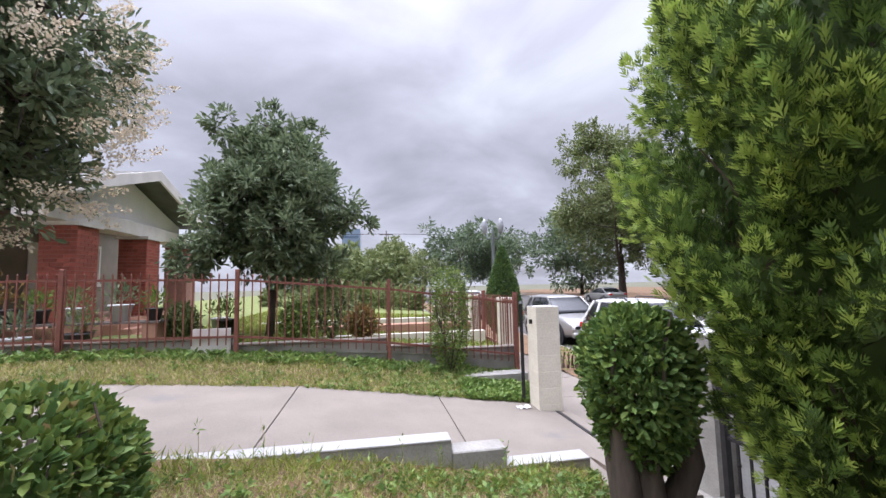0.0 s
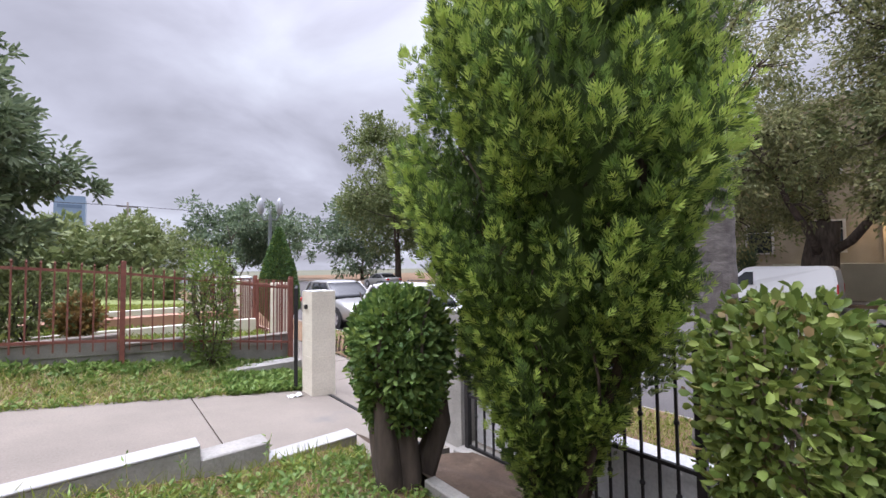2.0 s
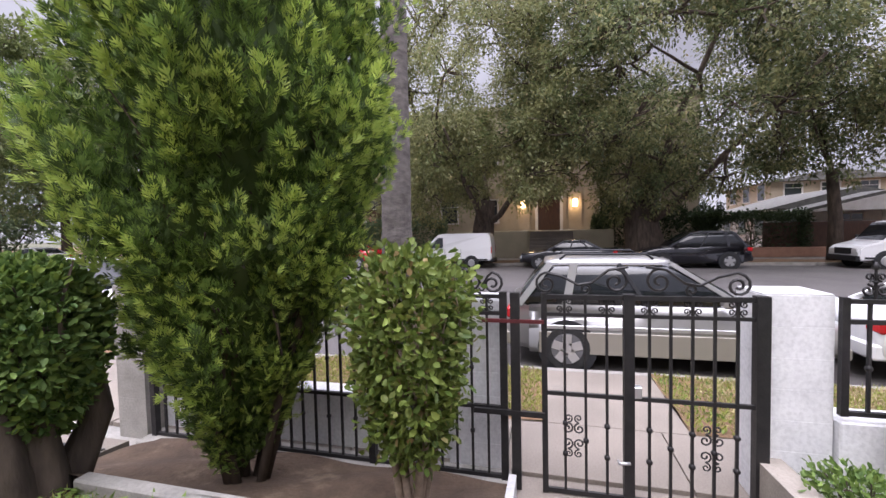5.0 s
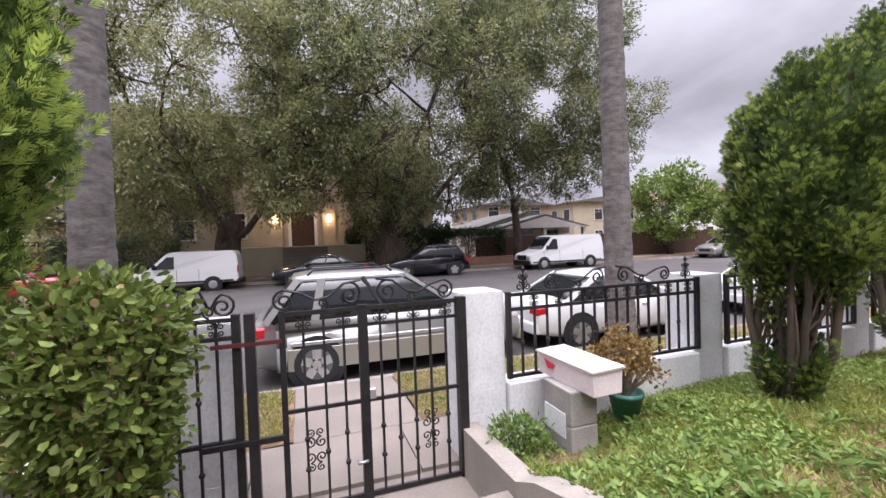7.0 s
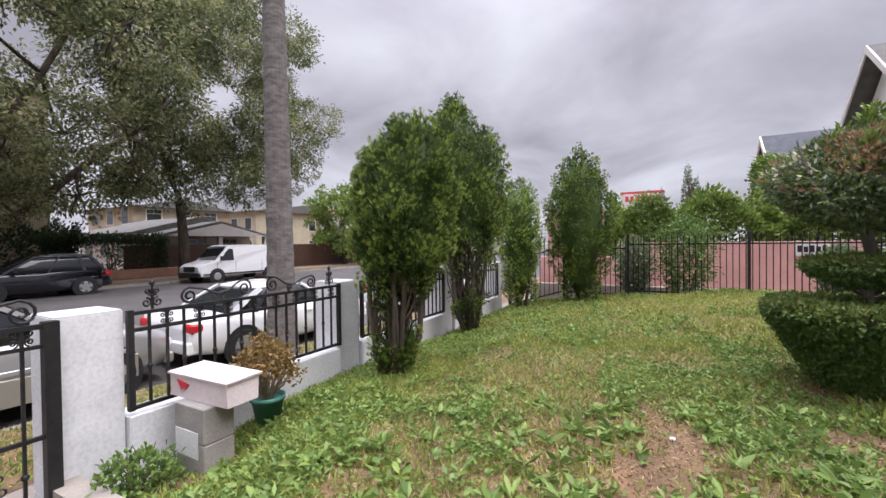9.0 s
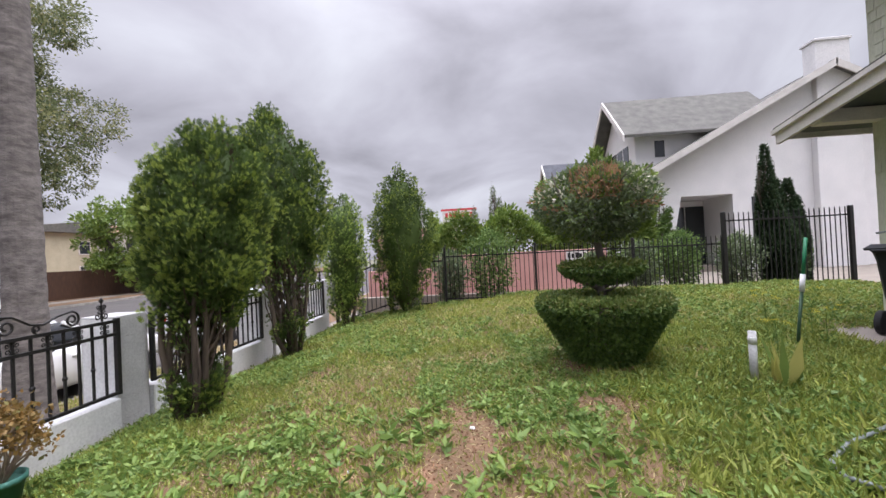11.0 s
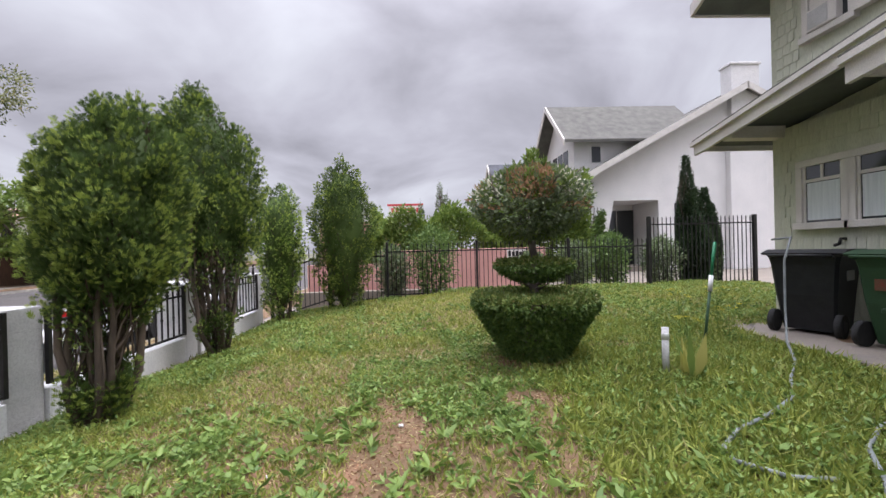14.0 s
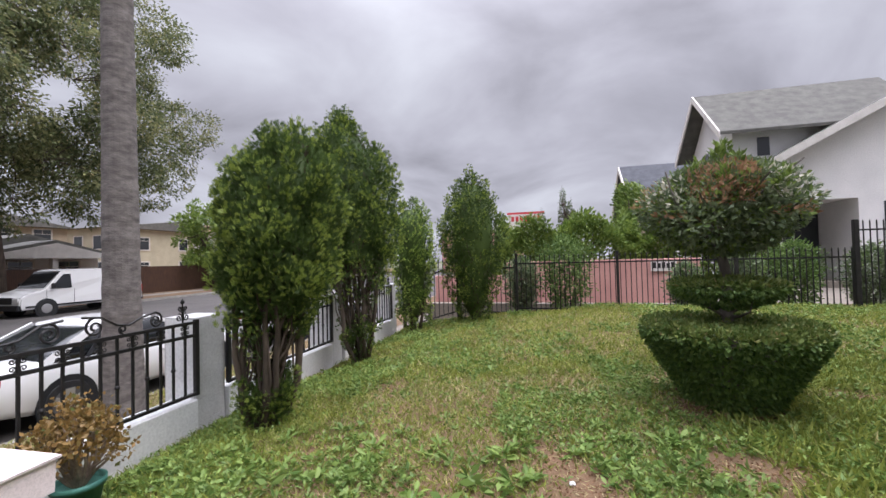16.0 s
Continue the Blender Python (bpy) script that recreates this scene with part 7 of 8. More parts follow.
for x, y, s, m, sd in ((-0.9, 9.9, 0.9, "pale_leaf", 1), (-1.6, 9.2, 0.6, "hedge_leaf", 2), (-4.0, 9.6, 0.6, "pale_leaf", 3), (-0.2, 9.1, 0.5, "jade_leaf", 6)):
    shrub("garden_shrub", (x, y, 0.35), [(0.1, 0.15 * s), (0.4 * s, 0.5 * s), (0.9 * s, 0.55 * s), (1.2 * s, 0.3 * s), (1.35 * s, 0.05)], 1500, 0.09, [M[m], M["pale_leaf"]], 300 + sd, "leafy shrub in the neighbouring garden", 0.02, 0.2, lump=0.25, inner=0.4)
for x, y, s, m, sd in ((0.35, -12.2, 0.9, "dark_leaf", 1), (-0.75, -12.0, 1.25, "box_leaf", 2), (-4.9, -12.5, 0.9, "dark_leaf", 3), (-6.0, -12.6, 1.05, "box_leaf", 4), (-7.4, -12.4, 0.95, "dark_leaf", 5), (-8.9, -12.7, 0.8, "dark_leaf", 6), (-3.6, -12.3, 0.75, "dark_leaf", 7)):
    shrub("rear_shrub", (x, y, 0.05), [(0.08, 0.25 * s), (0.5 * s, 0.42 * s), (1.0 * s, 0.5 * s), (1.35 * s, 0.42 * s), (1.6 * s, 0.08)], 3600, 0.08, [M[m], M["box_leaf"]], 320 + sd, "leafy shrub behind the iron picket fence", 0.025, 0.25, lump=0.3, inner=0.15)
for x, y, h, r in ((-8.35, -12.6, 3.85, 0.17), (-8.65, -12.7, 2.9, 0.22), (-8.5, -12.5, 2.3, 0.3), (-8.95, -12.7, 2.9, 0.18), (-9.15, -12.7, 2.4, 0.16)):
    shrub("italian_cypress", (x, y, 0.1), [(0.05, r), (h * 0.5, r * 1.5), (h * 0.8, r * 0.7), (h, 0.02)], 9000, 0.10, [M["cypress_leaf"], M["ivy_leaf"]], int(h * 100), "slim dark cypress spire behind the iron fence", 0.03, 0.3, lump=0.15, aspect=0.25)
for x, y, h in ((-2.0, -46, 8.6), (-2.7, -46, 7.2), (0.2, -50, 6.8), (1.2, -50, 6.4)):
    shrub("italian_cypress", (x, y, 0.0), [(0.05, 0.3), (h * 0.5, 0.45), (h * 0.85, 0.25), (h, 0.02)], 1200, 0.3, [M["dark_leaf"], M["far_leaf"]], int(h * 90), "far slim cypress spire", 0.08, 0.2, aspect=0.3)


def pot_plant(loc, r, h, m, leaf, seed, label):
    """A potted plant of the neighbouring porch."""
    g = np.random.default_rng(seed)
    t = thing("potted_plant", label, "potted plant", loc, group="potted plants behind the red-brown fence")
    part("pot", lathe(bmesh.new(), [(r * 0.7, 0), (r, h), (r * 1.08, h), (r * 1.08, h * 1.12), (r * 0.9, h * 1.12), (r * 0.88, h)], 14), m, t)
    n = 150
    P = g.normal(size=(n, 3)) * np.array([r * 0.7, r * 0.7, r * 0.6]) + np.array([0, 0, h + r * 1.3])
    link("foliage", quads("foliage", leaves(P, P - np.array([0, 0, h]) + g.normal(size=(n, 3)) * 0.1, 0.11, 0.04, g)), M[leaf], t)
    part("stem", tube(bmesh.new(), [(0, 0, h), (0.02, 0.01, h + r * 1.3)], [0.02, 0.008], 5), M["twig"], t)


shelf = thing("plant_shelf", "weathered plank shelf with pots behind the fence", "shelf", (-5.6, 9.15, 0.42))
part("plank", boxed(-1.7, 1.5, -0.22, 0.22, 0.44, 0.48), M["bark_grey"], shelf)
for x in (-1.5, -0.1, 1.3):
    part("support", boxed(x - 0.12, x + 0.12, -0.2, 0.2, 0, 0.44), M["terracotta"], shelf)
dkpot, whpot, grpot = plain("dark_pot", (0.04, 0.035, 0.035), 0.5), plain("white_bucket", (0.6, 0.6, 0.6), 0.5), plain("grey_pot", (0.3, 0.3, 0.3), 0.6)
for i, (x, y, z, r, h, m, lf) in enumerate(((-6.9, 9.15, 0.90, 0.2, 0.26, dkpot, "jade_leaf"), (-6.3, 9.15, 0.90, 0.16, 0.24, dkpot, "hedge_leaf"), (-5.7, 9.15, 0.90, 0.17, 0.26, whpot, "pale_leaf"), (-4.9, 9.15, 0.90, 0.2, 0.3, whpot, "dark_leaf"),
                                             (-4.3, 9.15, 0.90, 0.15, 0.22, dkpot, "hedge_leaf"), (-6.4, 8.8, 0.42, 0.2, 0.24, whpot, "dark_leaf"), (-5.4, 8.8, 0.42, 0.22, 0.28, dkpot, "pale_leaf"), (-3.9, 11.6, 0.42, 0.22, 0.3, whpot, "pale_leaf"), (-3.4, 10.6, 0.42, 0.22, 0.32, dkpot, "hedge_leaf"))):
    pot_plant((x, y, z), r, h, m, lf, 500 + i, "potted plant behind the red-brown fence")
cw = thing("boundary_wall", "cream low wall and posts of the neighbouring lot along the pavement", "wall", (3.12, 8.8, -0.6), kind="structure")
part("wall_face", boxed(-0.08, 0.08, 0, 9.6, -0.3, 0.62, 0.01), M["cream_paint"], cw)
for k in range(4):
    part("wall_post", boxed(-0.16, 0.16, 0.4 + k * 3.0, 0.72 + k * 3.0, -0.3, 1.75, 0.01), M["cream_paint"], cw)

# ---- grass, weeds and small things ----
rng = np.random.default_rng(7)


def bare(x, y):
    """1 where the ground is bare."""
    d = np.maximum(0, 1 - ((x + 0.40 + 0.10 * np.sin(y * 5)) / 0.28) ** 2 - ((y + 3.25) / 0.95) ** 2) + np.maximum(0, 1 - ((x + 1.4) / 0.4) ** 2 - ((y + 3.75) / 0.22) ** 2) + np.maximum(0, 1 - ((x + 2.7) / 0.45) ** 2 - ((y + 5.1) / 0.3) ** 2)
    d = d + np.maximum(0, 1 - ((x - 2.75) / 0.6) ** 2 - ((y + 2.5) / 0.5) ** 2)
    d = d + np.maximum(0, 1 - ((x + 1.71) / 0.5) ** 2 - ((y + 4.82) / 0.5) ** 2)
    n = np.sin(x * 1.9 + 1.3) * np.sin(y * 1.5 + 0.4) + 0.6 * np.sin(x * 4.3 + y * 3.1) * np.sin(y * 3.7 - x * 1.7)
    r = 0.5 + 0.5 * np.sin(x * 23 + 3 * np.sin(y * 17)) * np.sin(y * 19 + x * 5)
    return np.clip(d * (0.9 + 0.9 * r) + np.clip(n - 0.75, 0, 1) * 1.0, 0, 0.92)


def scatter(n, x0, x1, y0, y1, fn=height, mask=True):
    x, y = rng.uniform(x0, x1, n), rng.uniform(y0, y1, n)
    if mask:
        k = rng.uniform(size=n) > bare(x, y); x, y = x[k], y[k]
    return np.stack([x, y, fn(x, y)], 1)


def blades(P, l, w):
    n = len(P)
    D = np.stack([rng.normal(size=n) * 0.8, rng.normal(size=n) * 0.8, np.ones(n)], 1)
    return leaves(P, D, l, w, rng, 0.5)


def rosettes(P, k, l, w, rise=0.55):
    n = len(P); a = rng.uniform(0, 2 * np.pi, (n, k)); s = rng.uniform(0.5, 1.3, (n, 1))
    D = np.stack([np.cos(a), np.sin(a), rng.uniform(0.1, 1.0, (n, k)) * rise * 2], -1)
    Q = P[:, None] + np.stack([np.cos(a) * 0.01, np.sin(a) * 0.01, rng.uniform(0, 0.06, (n, k)) * s], -1)
    V = leaves(Q.reshape(-1, 3), D.reshape(-1, 3), 1.0, 1.0, rng)
    c = Q.reshape(-1, 1, 3); L = (l * np.repeat(s, k, 1)).reshape(-1, 1, 1)
    V = c + (V - c) * L
    mid = (V[:, 1] + V[:, 3]) / 2
    for i in (1, 3):
        V[:, i] = mid + (V[:, i] - mid) * (w / l)
    return V


def stuff(name, parts, mats, label):
    V = np.concatenate([p for p in parts]); S = np.concatenate([np.full(len(p), i) for i, p in enumerate(parts)])
    return tagged(link(name, quads(name, V, S), mats), label, "grass", "", "stuff")


def lush(P, keep=0.12):
    """Weeds grow in drifts."""
    x, y = P[:, 0], P[:, 1]
    n = np.sin(x * 1.3 + 0.7 * y) + np.sin(y * 1.7 - 0.9 * x + 2.0) + 0.8 * np.sin(x * 3.9 + y * 2.2) + np.where(x > 1.6, 1.2, 0) + np.where(x < -1.9, 1.6, 0)
    return P[(n > 0.35) | (rng.uniform(size=len(P)) < keep)]


def feather(P):
    """Thicker towards the street end."""
    x, y = P[:, 0], P[:, 1]
    n = np.clip((x + 1.2) / 2.2, 0.04, 0.8) + 0.35 * np.sin(x * 3.1 + y * 1.9) * np.sin(y * 4.3 - x)
    return P[rng.uniform(size=len(P)) < n]


near = lambda n: scatter(n, -4.3, 3.4, -6.5, -2.0)
far = lambda n: scatter(n, -9.2, 3.4, -11.6, -5.8)
stuff("lawn_grass", [np.concatenate([blades(scatter(24000, -4.4, -1.5, -6.5, -2.0), 0.12, 0.015), blades(scatter(9000, 1.7, 3.4, -6.5, -2.0), 0.10, 0.010), blades(near(62000), 0.06, 0.011), blades(far(66000), 0.09, 0.015)]),
                     np.concatenate([rosettes(lush(near(11500)), 9, 0.036, 0.017, 0.4), rosettes(lush(far(9000)), 7, 0.055, 0.026, 0.4), rosettes(lush(scatter(900, -4.3, 3.3, -3.9, -2.0), 0.3), 8, 0.06, 0.027, 0.35), rosettes(scatter(170, -1.4, 3.0, -3.8, -2.0), 9, 0.085, 0.03, 0.35)]),
                     np.concatenate([blades(scatter(22000, -4.0, 2.9, -6.0, -2.0), 0.045, 0.007), blades(scatter(14000, -4.5, 2.5, -10.5, -5.0), 0.07, 0.011)])],
      [M["grass"], M["weed"], M["dry_grass"]], "weedy green grass with dry patches")


def leafy_rosettes(P, k, l, w):
    """Flat rosettes of broad oval leaves."""
    n = len(P); a = rng.uniform(0, 2 * np.pi, (n, k)); s = rng.uniform(0.55, 1.35, (n, 1))
    D = np.stack([np.cos(a), np.sin(a), rng.uniform(0.15, 0.9, (n, k))], -1).reshape(-1, 3)
    Q = (P[:, None] + np.stack([np.cos(a) * 0.012, np.sin(a) * 0.012, rng.uniform(0, 0.03, (n, k))], -1)).reshape(-1, 3)
    V = ovals(Q, D, l, w, rng, np.tile([0, 0, 1.0], (n * k, 1)), 0.35, 0.66)
    return Q[:, None] + (V - Q[:, None]) * np.repeat(s, k, 1).reshape(-1, 1, 1)


W6 = np.concatenate([leafy_rosettes(scatter(150, -1.3, 3.2, -4.4, -2.0), 9, 0.085, 0.03), leafy_rosettes(lush(scatter(2200, -4.4, 3.3, -6.5, -2.0)), 7, 0.045, 0.02), leafy_rosettes(lush(scatter(1500, 1.2, 3.3, -9.5, -3.5)), 7, 0.065, 0.026), leafy_rosettes(scatter(1300, -4.4, -1.6, -5.2, -2.2), 7, 0.06, 0.022)])
tagged(link("broadleaf_weeds", blades_of("broadleaf_weeds", W6), M["lawn_weed"]), "broad-leaved green weeds spread through the lawn", "weeds", "", "stuff")
stuff("bank_weeds", [np.concatenate([blades(scatter(22000, -4.5, 1.85, 0.9, 3.45, mask=False), 0.06, 0.008), blades(scatter(2500, -4.5, 1.85, 3.1, 3.5, mask=False), 0.13, 0.009), blades(scatter(9000, -9.0, 1.85, 0.02, 1.0), 0.05, 0.008), blades(scatter(9000, -9.0, -4.4, 0.9, 3.45), 0.06, 0.009)]), rosettes(feather(scatter(3200, -3.5, 1.85, 1.2, 3.35, mask=False)), 9, 0.05, 0.022, 0.45),
                     blades(scatter(15000, -4.5, 1.5, 1.0, 3.4, mask=False), 0.06, 0.006)], [M["grass"], M["weed"], M["dry_grass"]], "weeds and dry grass beside the curb wall")
vz = lambda x, y: drive_z(x) - 0.01 + 0.21 * np.clip((y - 6.9) / 1.4, 0, 1)
stuff("verge_grass", [blades(scatter(24000, -11, 3.0, 6.85, 8.35, vz, False), 0.10, 0.012), np.concatenate([rosettes(scatter(900, 1.6, 2.9, 6.85, 7.7, vz, False), 7, 0.09, 0.045), rosettes(feather(scatter(5000, -9, 3.0, 6.85, 8.35, vz, False) * np.array([1, 1, 1.0])), 7, 0.06, 0.028), rosettes(scatter(700, -9, 3.0, 7.9, 8.4, vz, False), 9, 0.12, 0.05)]), blades(scatter(9000, -11, 3.0, 6.9, 8.3, vz, False), 0.13, 0.011)],
      [M["grass"], M["weed"], M["dry_grass"]], "long grass along the red-brown fence")
pz = lambda x, y: SW + 0.02 + 0 * x
stuff("parkway_grass", [np.concatenate([blades(scatter(12000, 4.62, 6.28, -9, -1.8, pz, False), 0.07, 0.012), blades(scatter(9000, 4.62, 6.28, -0.32, 3.4, pz, False), 0.07, 0.012)]), blades(scatter(500, 4.62, 6.28, -4, -1.8, pz, False), 0.05, 0.03),
                        np.concatenate([blades(scatter(14000, 4.62, 6.28, -14, -2.2, pz, False), 0.07, 0.013), blades(scatter(2500, 4.62, 6.28, -0.32, 3.4, pz, False), 0.05, 0.010)])], [M["grass"], M["weed"], M["dry_grass"]], "patchy dry grass in the parkway")
ny = lambda x, y: np.interp(x, [-14, -4, 3.1], [0.55, 0.42, -0.05])
stuff("neighbour_grass", [blades(scatter(26000, -4.5, 3.0, 8.6, 20, ny, False), 0.12, 0.03), rosettes(scatter(60, -3, 2.5, 8.7, 10, ny, False), 6, 0.1, 0.05), blades(scatter(900, -4, 3, 8.6, 18, ny, False), 0.1, 0.02)],
      [M["grass"], M["weed"], M["dry_grass"]], "mown green lawn of the neighbouring lot")
# crumbs of soil and dead leaf on the bare ground
x, y = rng.uniform(-4.0, 3.2, 150000), rng.uniform(-7.5, -2.0, 150000)
k = rng.uniform(size=150000) < bare(x, y) * 0.7
P = np.stack([x[k], y[k], height(x[k], y[k]) + 0.004], 1)
tagged(link("soil_crumbs", quads("soil_crumbs", leaves(P, np.concatenate([rng.normal(size=(len(P), 2)), rng.uniform(-0.1, 0.5, (len(P), 1))], 1), 0.016, 0.010, rng)), leaf_mat("soil_crumb", (0.14, 0.07, 0.035), (0.34, 0.19, 0.11), (0.42, 0.30, 0.18), rough=0.95, through_light=0.0)), "brown crumbs of soil and dead leaves", "soil", "", "stuff")
x, y = rng.uniform(-4.0, 3.2, 60000), rng.uniform(-7.5, -2.0, 60000)
k = rng.uniform(size=60000) < bare(x, y) * 0.35 + 0.02
P = np.stack([x[k], y[k], height(x[k], y[k]) + 0.006], 1)
tagged(link("straw_litter", quads("straw_litter", leaves(P, np.concatenate([rng.normal(size=(len(P), 2)), rng.uniform(-0.05, 0.35, (len(P), 1))], 1), 0.05, 0.005, rng)), M["dry_grass"]), "bits of straw on the bare soil", "straw", "", "stuff")
# tall seed heads by the curb wall
for k in range(9):
    x, y = -1.9 + k * 0.36 + rng.uniform(-0.1, 0.1), 3.2 + rng.uniform(-0.25, 0.2); z = float(height(x, y))
    w = thing("tall_weed", "thin tall weed with seed heads by the curb wall", "weed", (x, y, z), group="tall weeds")
    bm = bmesh.new(); h = rng.uniform(0.22, 0.4)
    tube(bm, [(0, 0, 0), (0.01, 0.01, h * 0.6), (0.03 * rng.normal(), 0.02, h)], [0.003, 0.002, 0.001], 4); part("stalk", bm, M["dry_grass"], w)
    P = np.stack([rng.normal(size=14) * 0.015, rng.normal(size=14) * 0.015, rng.uniform(0.1, 1, 14) * h], 1)
    link("leaves", quads("leaves", leaves(P, rng.normal(size=(14, 3)) + np.array([0, 0, 0.8]), 0.05, 0.012, rng)), M["weed"], w)


def on_ground(x, y, dz=0.0):
    return (x, y, float(height(x, y)) + dz)


pp = thing("pipe_post", "short weathered grey pipe standing in the grass", "pipe", on_ground(-2.62, -4.08, -0.05))
part("pipe", lathe(bmesh.new(), [(0.028, 0), (0.028, 0.46), (0.024, 0.46), (0.024, 0.44)], 12), M["grey_wall"], pp)
part("collar", lathe(bmesh.new(), [(0.031, 0.36), (0.031, 0.41), (0.029, 0.415)], 12), M["white_paint"], pp)
sp_ = thing("striped_plant", "yellow-edged snake plant in the grass", "plant", on_ground(-2.78, -3.98, -0.02))
a = np.arange(9) * 2.4
V = leaves(np.stack([0.03 * np.cos(a), 0.03 * np.sin(a), 0 * a], 1), np.stack([0.25 * np.cos(a), 0.25 * np.sin(a), np.ones(9)], 1), 0.40, 0.075, rng, 0.15)
link("leaves", quads("leaves", V, np.arange(9) % 2), [leaf_mat("yellow_margin", (0.45, 0.42, 0.10), (0.6, 0.55, 0.18)), M["weed"]], sp_)
sk = thing("garden_stake", "green and white garden stake leaning in the grass", "stake", on_ground(-3.72, -5.2, -0.05))
part("rod", tube(bmesh.new(), [(0, 0, 0), (-0.12, -0.06, 0.62)], 0.016, 8), M["green_plastic"], sk)
part("sleeve", tube(bmesh.new(), [(-0.1215, -0.0608, 0.622), (-0.155, -0.078, 0.80)], 0.024, 8), M["white_paint"], sk, "white sleeve")
part("tip", tube(bmesh.new(), [(-0.156, -0.0785, 0.802), (-0.23, -0.115, 1.18)], 0.017, 8), mat("bright_green_rod", (0.03, 0.22, 0.10), (0.02, 0.17, 0.08), 9, 0.4, 0.0), sk, "bright green tip")
yellow = leaf_mat("yellow_umbel", (0.55, 0.50, 0.06), (0.70, 0.62, 0.10), rough=0.7)
for x, y, h in ((-3.55, -5.35, 0.62), (-3.95, -5.1, 0.5), (-3.35, -4.9, 0.42), (-4.1, -5.5, 0.66)):
    w = thing("flowering_weed", "tall thin weed with small yellow flower heads", "weed", on_ground(x, y, -0.02), group="flowering weeds")
    bm = bmesh.new(); T = []
    tube(bm, [(0, 0, 0), (0.02, 0.01, h * 0.55)], [0.006, 0.004], 5)
    for k in range(6):
        a = k * 2.4; q = (0.02 + 0.10 * math.cos(a), 0.01 + 0.10 * math.sin(a), h * (0.8 + 0.2 * rng.uniform())); T.append(q)
        tube(bm, [(0.02, 0.01, h * 0.5), q], [0.003, 0.002], 4)
    part("stalk", bm, M["weed"], w)
    C = np.array(T)[rng.integers(0, 6, 110)] + rng.normal(size=(110, 3)) * np.array([0.018, 0.018, 0.006])
    link("flower_heads", quads("flower_heads", leaves(C, rng.normal(size=(110, 3)) + np.array([0, 0, 1.0]), 0.014, 0.010, rng)), yellow, w, "small yellow flower heads")
    L = np.stack([rng.normal(size=26) * 0.03, rng.normal(size=26) * 0.03, rng.uniform(0.05, 0.7, 26) * h], 1)
    link("leaves", quads("leaves", leaves(L, rng.normal(size=(26, 3)) + np.array([0, 0, 0.5]), 0.09, 0.018, rng)), M["weed"], w)
M["hose"] = mat("grey_hose", (0.20, 0.22, 0.22), (0.15, 0.165, 0.165), 9, 0.6, 0.1)
hs = thing("garden_hose", "grey garden hose from the bins into the grass", "hose", (0, 0, 0))
gz = lambda x, y: float(height(x, y)) + 0.05
pts = [(-4.62, -5.3, 1.42), (-4.55, -4.98, 1.44), (-4.42, -4.92, 1.2), (-4.40, -4.9, 0.7), (-4.25, -4.72, 0.38)] + [(x, y, gz(x, y)) for x, y in ((-3.9, -4.25), (-3.4, -3.75), (-3.05, -3.35), (-2.72, -3.15), (-2.4, -3.0), (-2.2, -2.84), (-2.15, -2.7), (-2.3, -2.55), (-2.5, -2.52))]
part("hose", tube(bmesh.new(), pts, 0.012, 7), M["hose"], hs)
pts = [(x, y, gz(x, y)) for x, y in ((-3.7, -3.1), (-3.2, -2.95), (-2.9, -2.75), (-2.7, -2.5), (-2.55, -2.35), (-2.45, -2.2), (-2.6, -2.1))]
part("hose", tube(bmesh.new(), pts, 0.012, 7), M["hose"], hs)
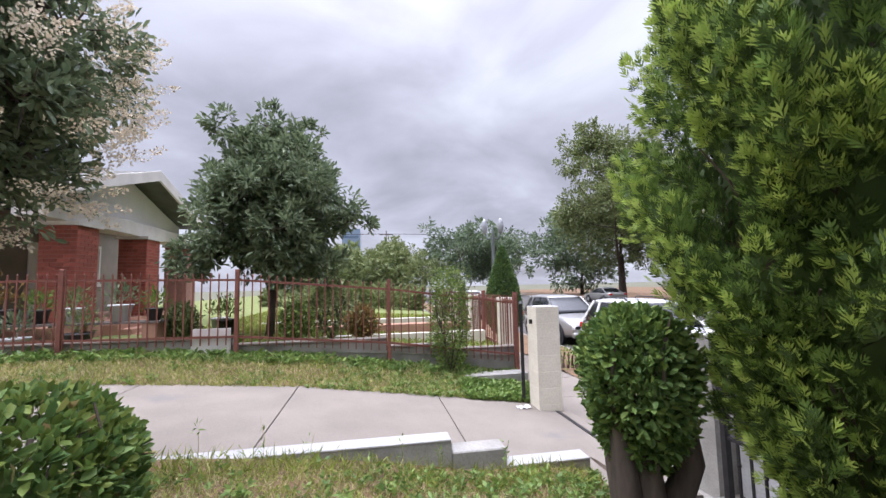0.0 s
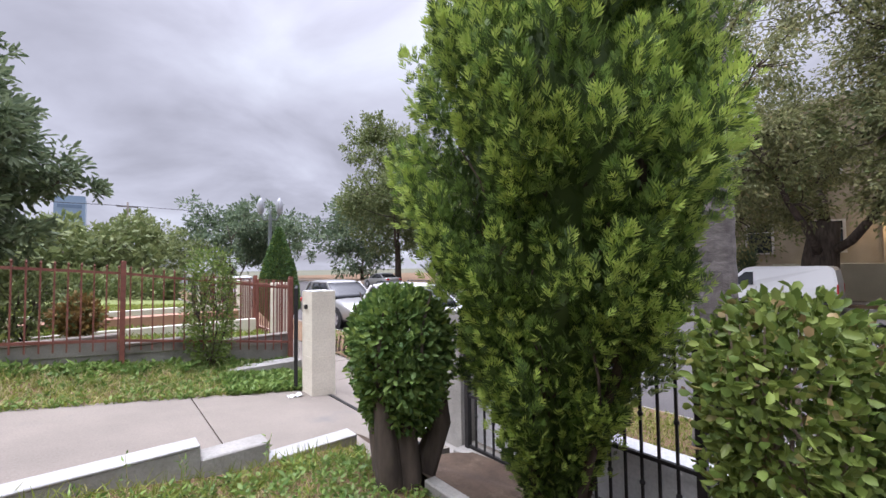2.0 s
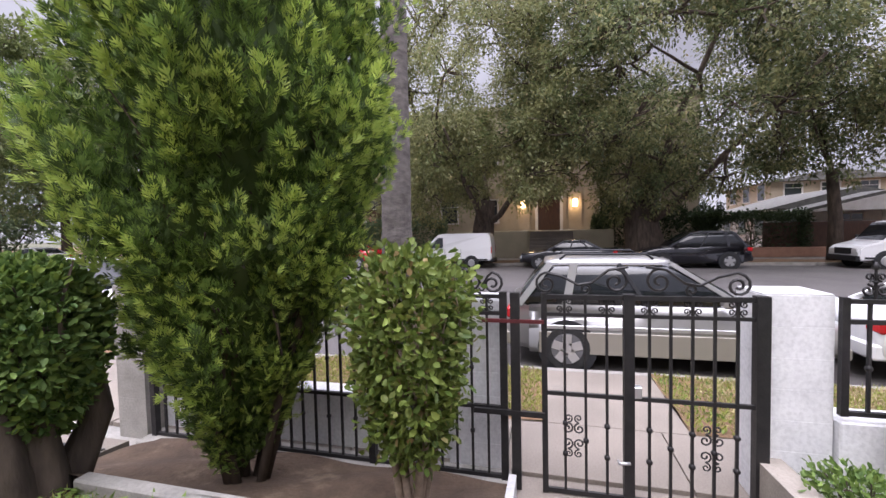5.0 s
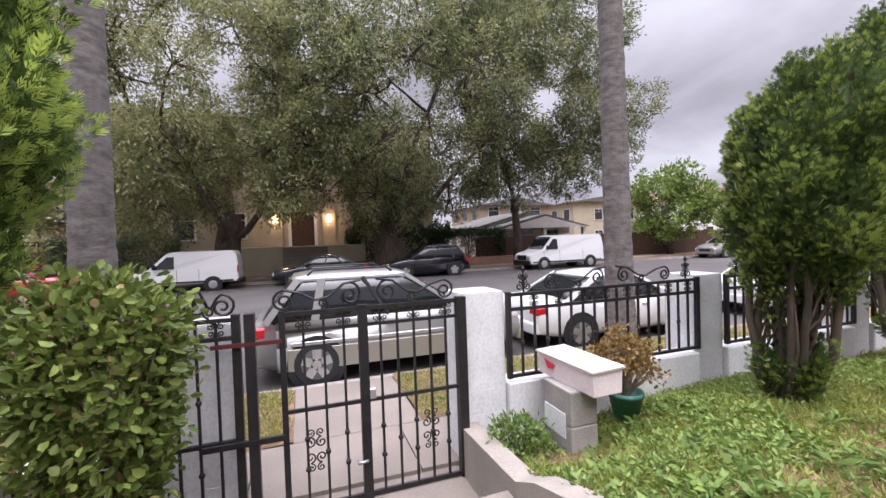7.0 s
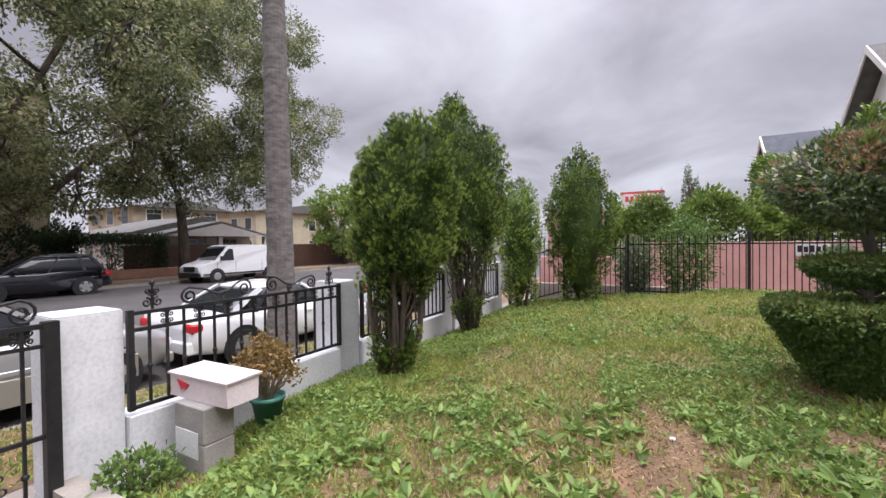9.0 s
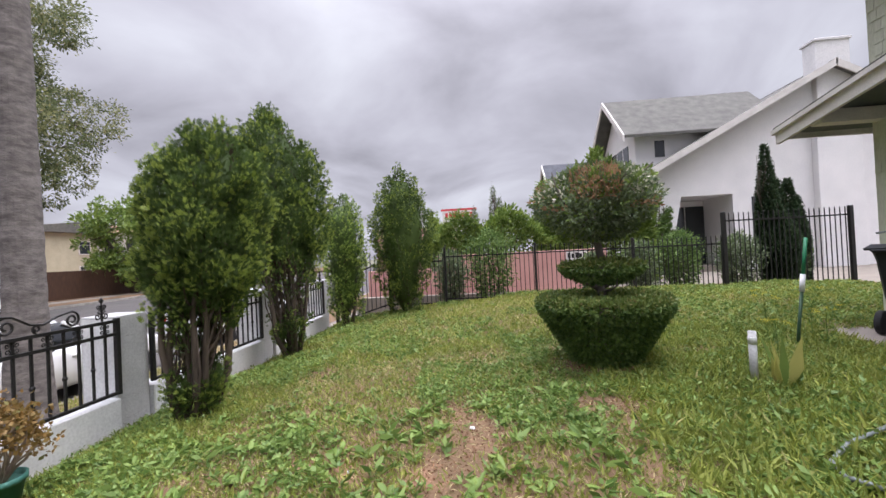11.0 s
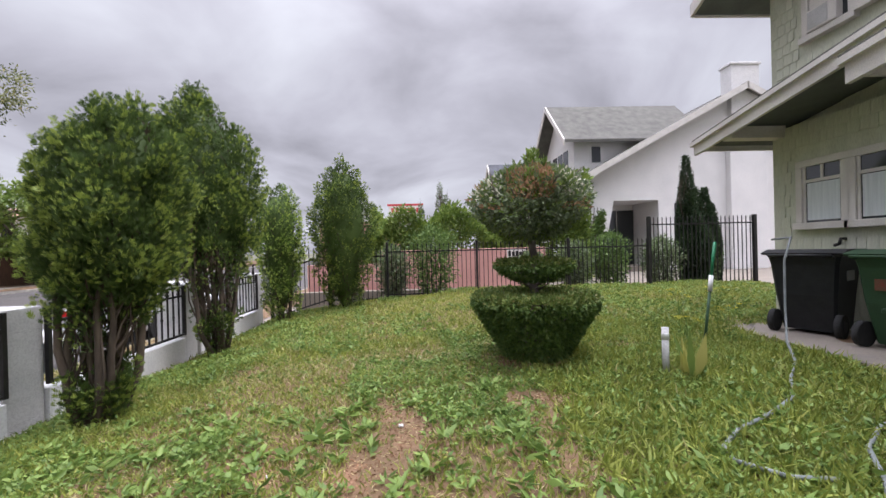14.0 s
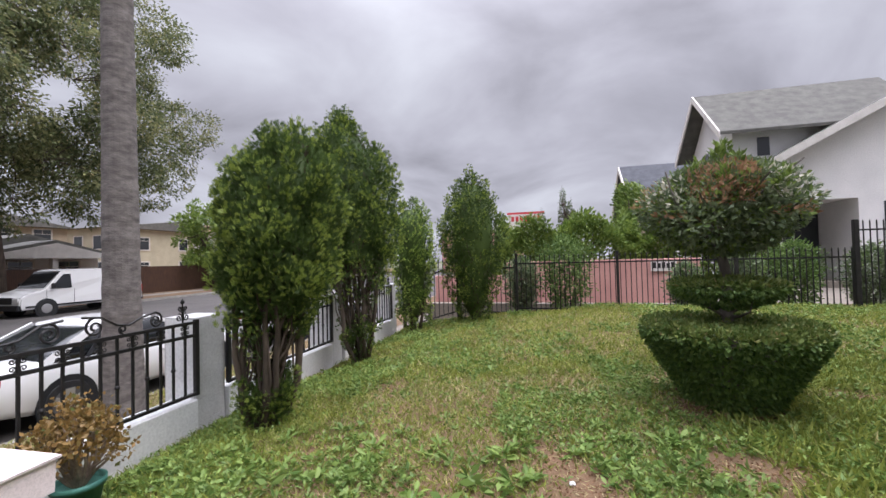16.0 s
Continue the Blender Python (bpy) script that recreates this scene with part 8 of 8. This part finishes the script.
for x, y, s in ((-0.43, -3.53, 0.018), (0.35, -3.2, 0.012), (-1.2, -3.4, 0.012)):
    st2 = thing("pebble", "small pale stone on bare soil", "stone", on_ground(x, y), group="pebbles")
    bm = bmesh.new(); bmesh.ops.create_icosphere(bm, subdivisions=2, radius=s)
    for v in bm.verts:
        v.co = v.co * (1 + 0.2 * math.sin(v.co.x * 300 + v.co.y * 211)); v.co.z = v.co.z * 0.7 + s * 0.5
    part("stone", bm, M["white_paint"], st2)
shrub("ground_cover", (3.05, -2.22, -0.34), [(0.0, 0.22), (0.06, 0.26), (0.14, 0.2), (0.2, 0.05)], 700, 0.05, [M["box_leaf"], M["weed"]], 401, "low dark-leaved weed beside the letter box stand", 0.01, 0.5, lump=0.3, inner=0.3)
pa = thing("paper_scrap", "crumpled white paper on the driveway", "litter", (2.42, 6.5, float(drive_z(2.42)) + 0.002))
bm = bmesh.new(); bmesh.ops.create_grid(bm, x_segments=5, y_segments=4, size=0.11)
for v in bm.verts:
    v.co.z = 0.02 + 0.02 * math.sin(v.co.x * 60 + v.co.y * 35); v.co.y *= 0.6
part("paper", bm, M["white_paint"], pa)
gl = thing("driveway_gate", "black iron driveway gate folded open against the fence", "gate", (2.58, 6.9, -0.62), rz=-20.5)
for y in (0.0, 1.2):
    part("stile", boxed(-0.03, 0.03, y - 0.03, y + 0.03, 0.05, 1.75, 0.005), M["iron"], gl)
for z in (0.1, 1.0, 1.7):
    part("rail", boxed(-0.02, 0.02, 0.03, 1.17, z, z + 0.04), M["iron"], gl)
for k in range(8):
    part("picket", boxed(-0.01, 0.01, 0.14 + k * 0.13, 0.16 + k * 0.13, 0.1, 1.7), M["iron"], gl)

up_ = thing("utility_pole", "far wooden utility pole with wires", "utility pole", (2.6, 72, -0.6))
part("pole", tube(bmesh.new(), [(0, 0, 0), (0, 0, 11.6)], [0.16, 0.12], 8), M["bark_grey"], up_)
part("crossarm", boxed(-1.2, 1.2, -0.06, 0.06, 10.9, 11.05), M["bark_grey"], up_)
for dx in (-1.1, 1.1):
    part("wire", tube(bmesh.new(), [(dx - 40, 3, 11.4), (dx - 20, 1, 10.9), (dx, 0, 11.1), (dx + 20, -1, 10.7), (dx + 42, -2, 11.3)], 0.025, 4), M["iron"], up_)
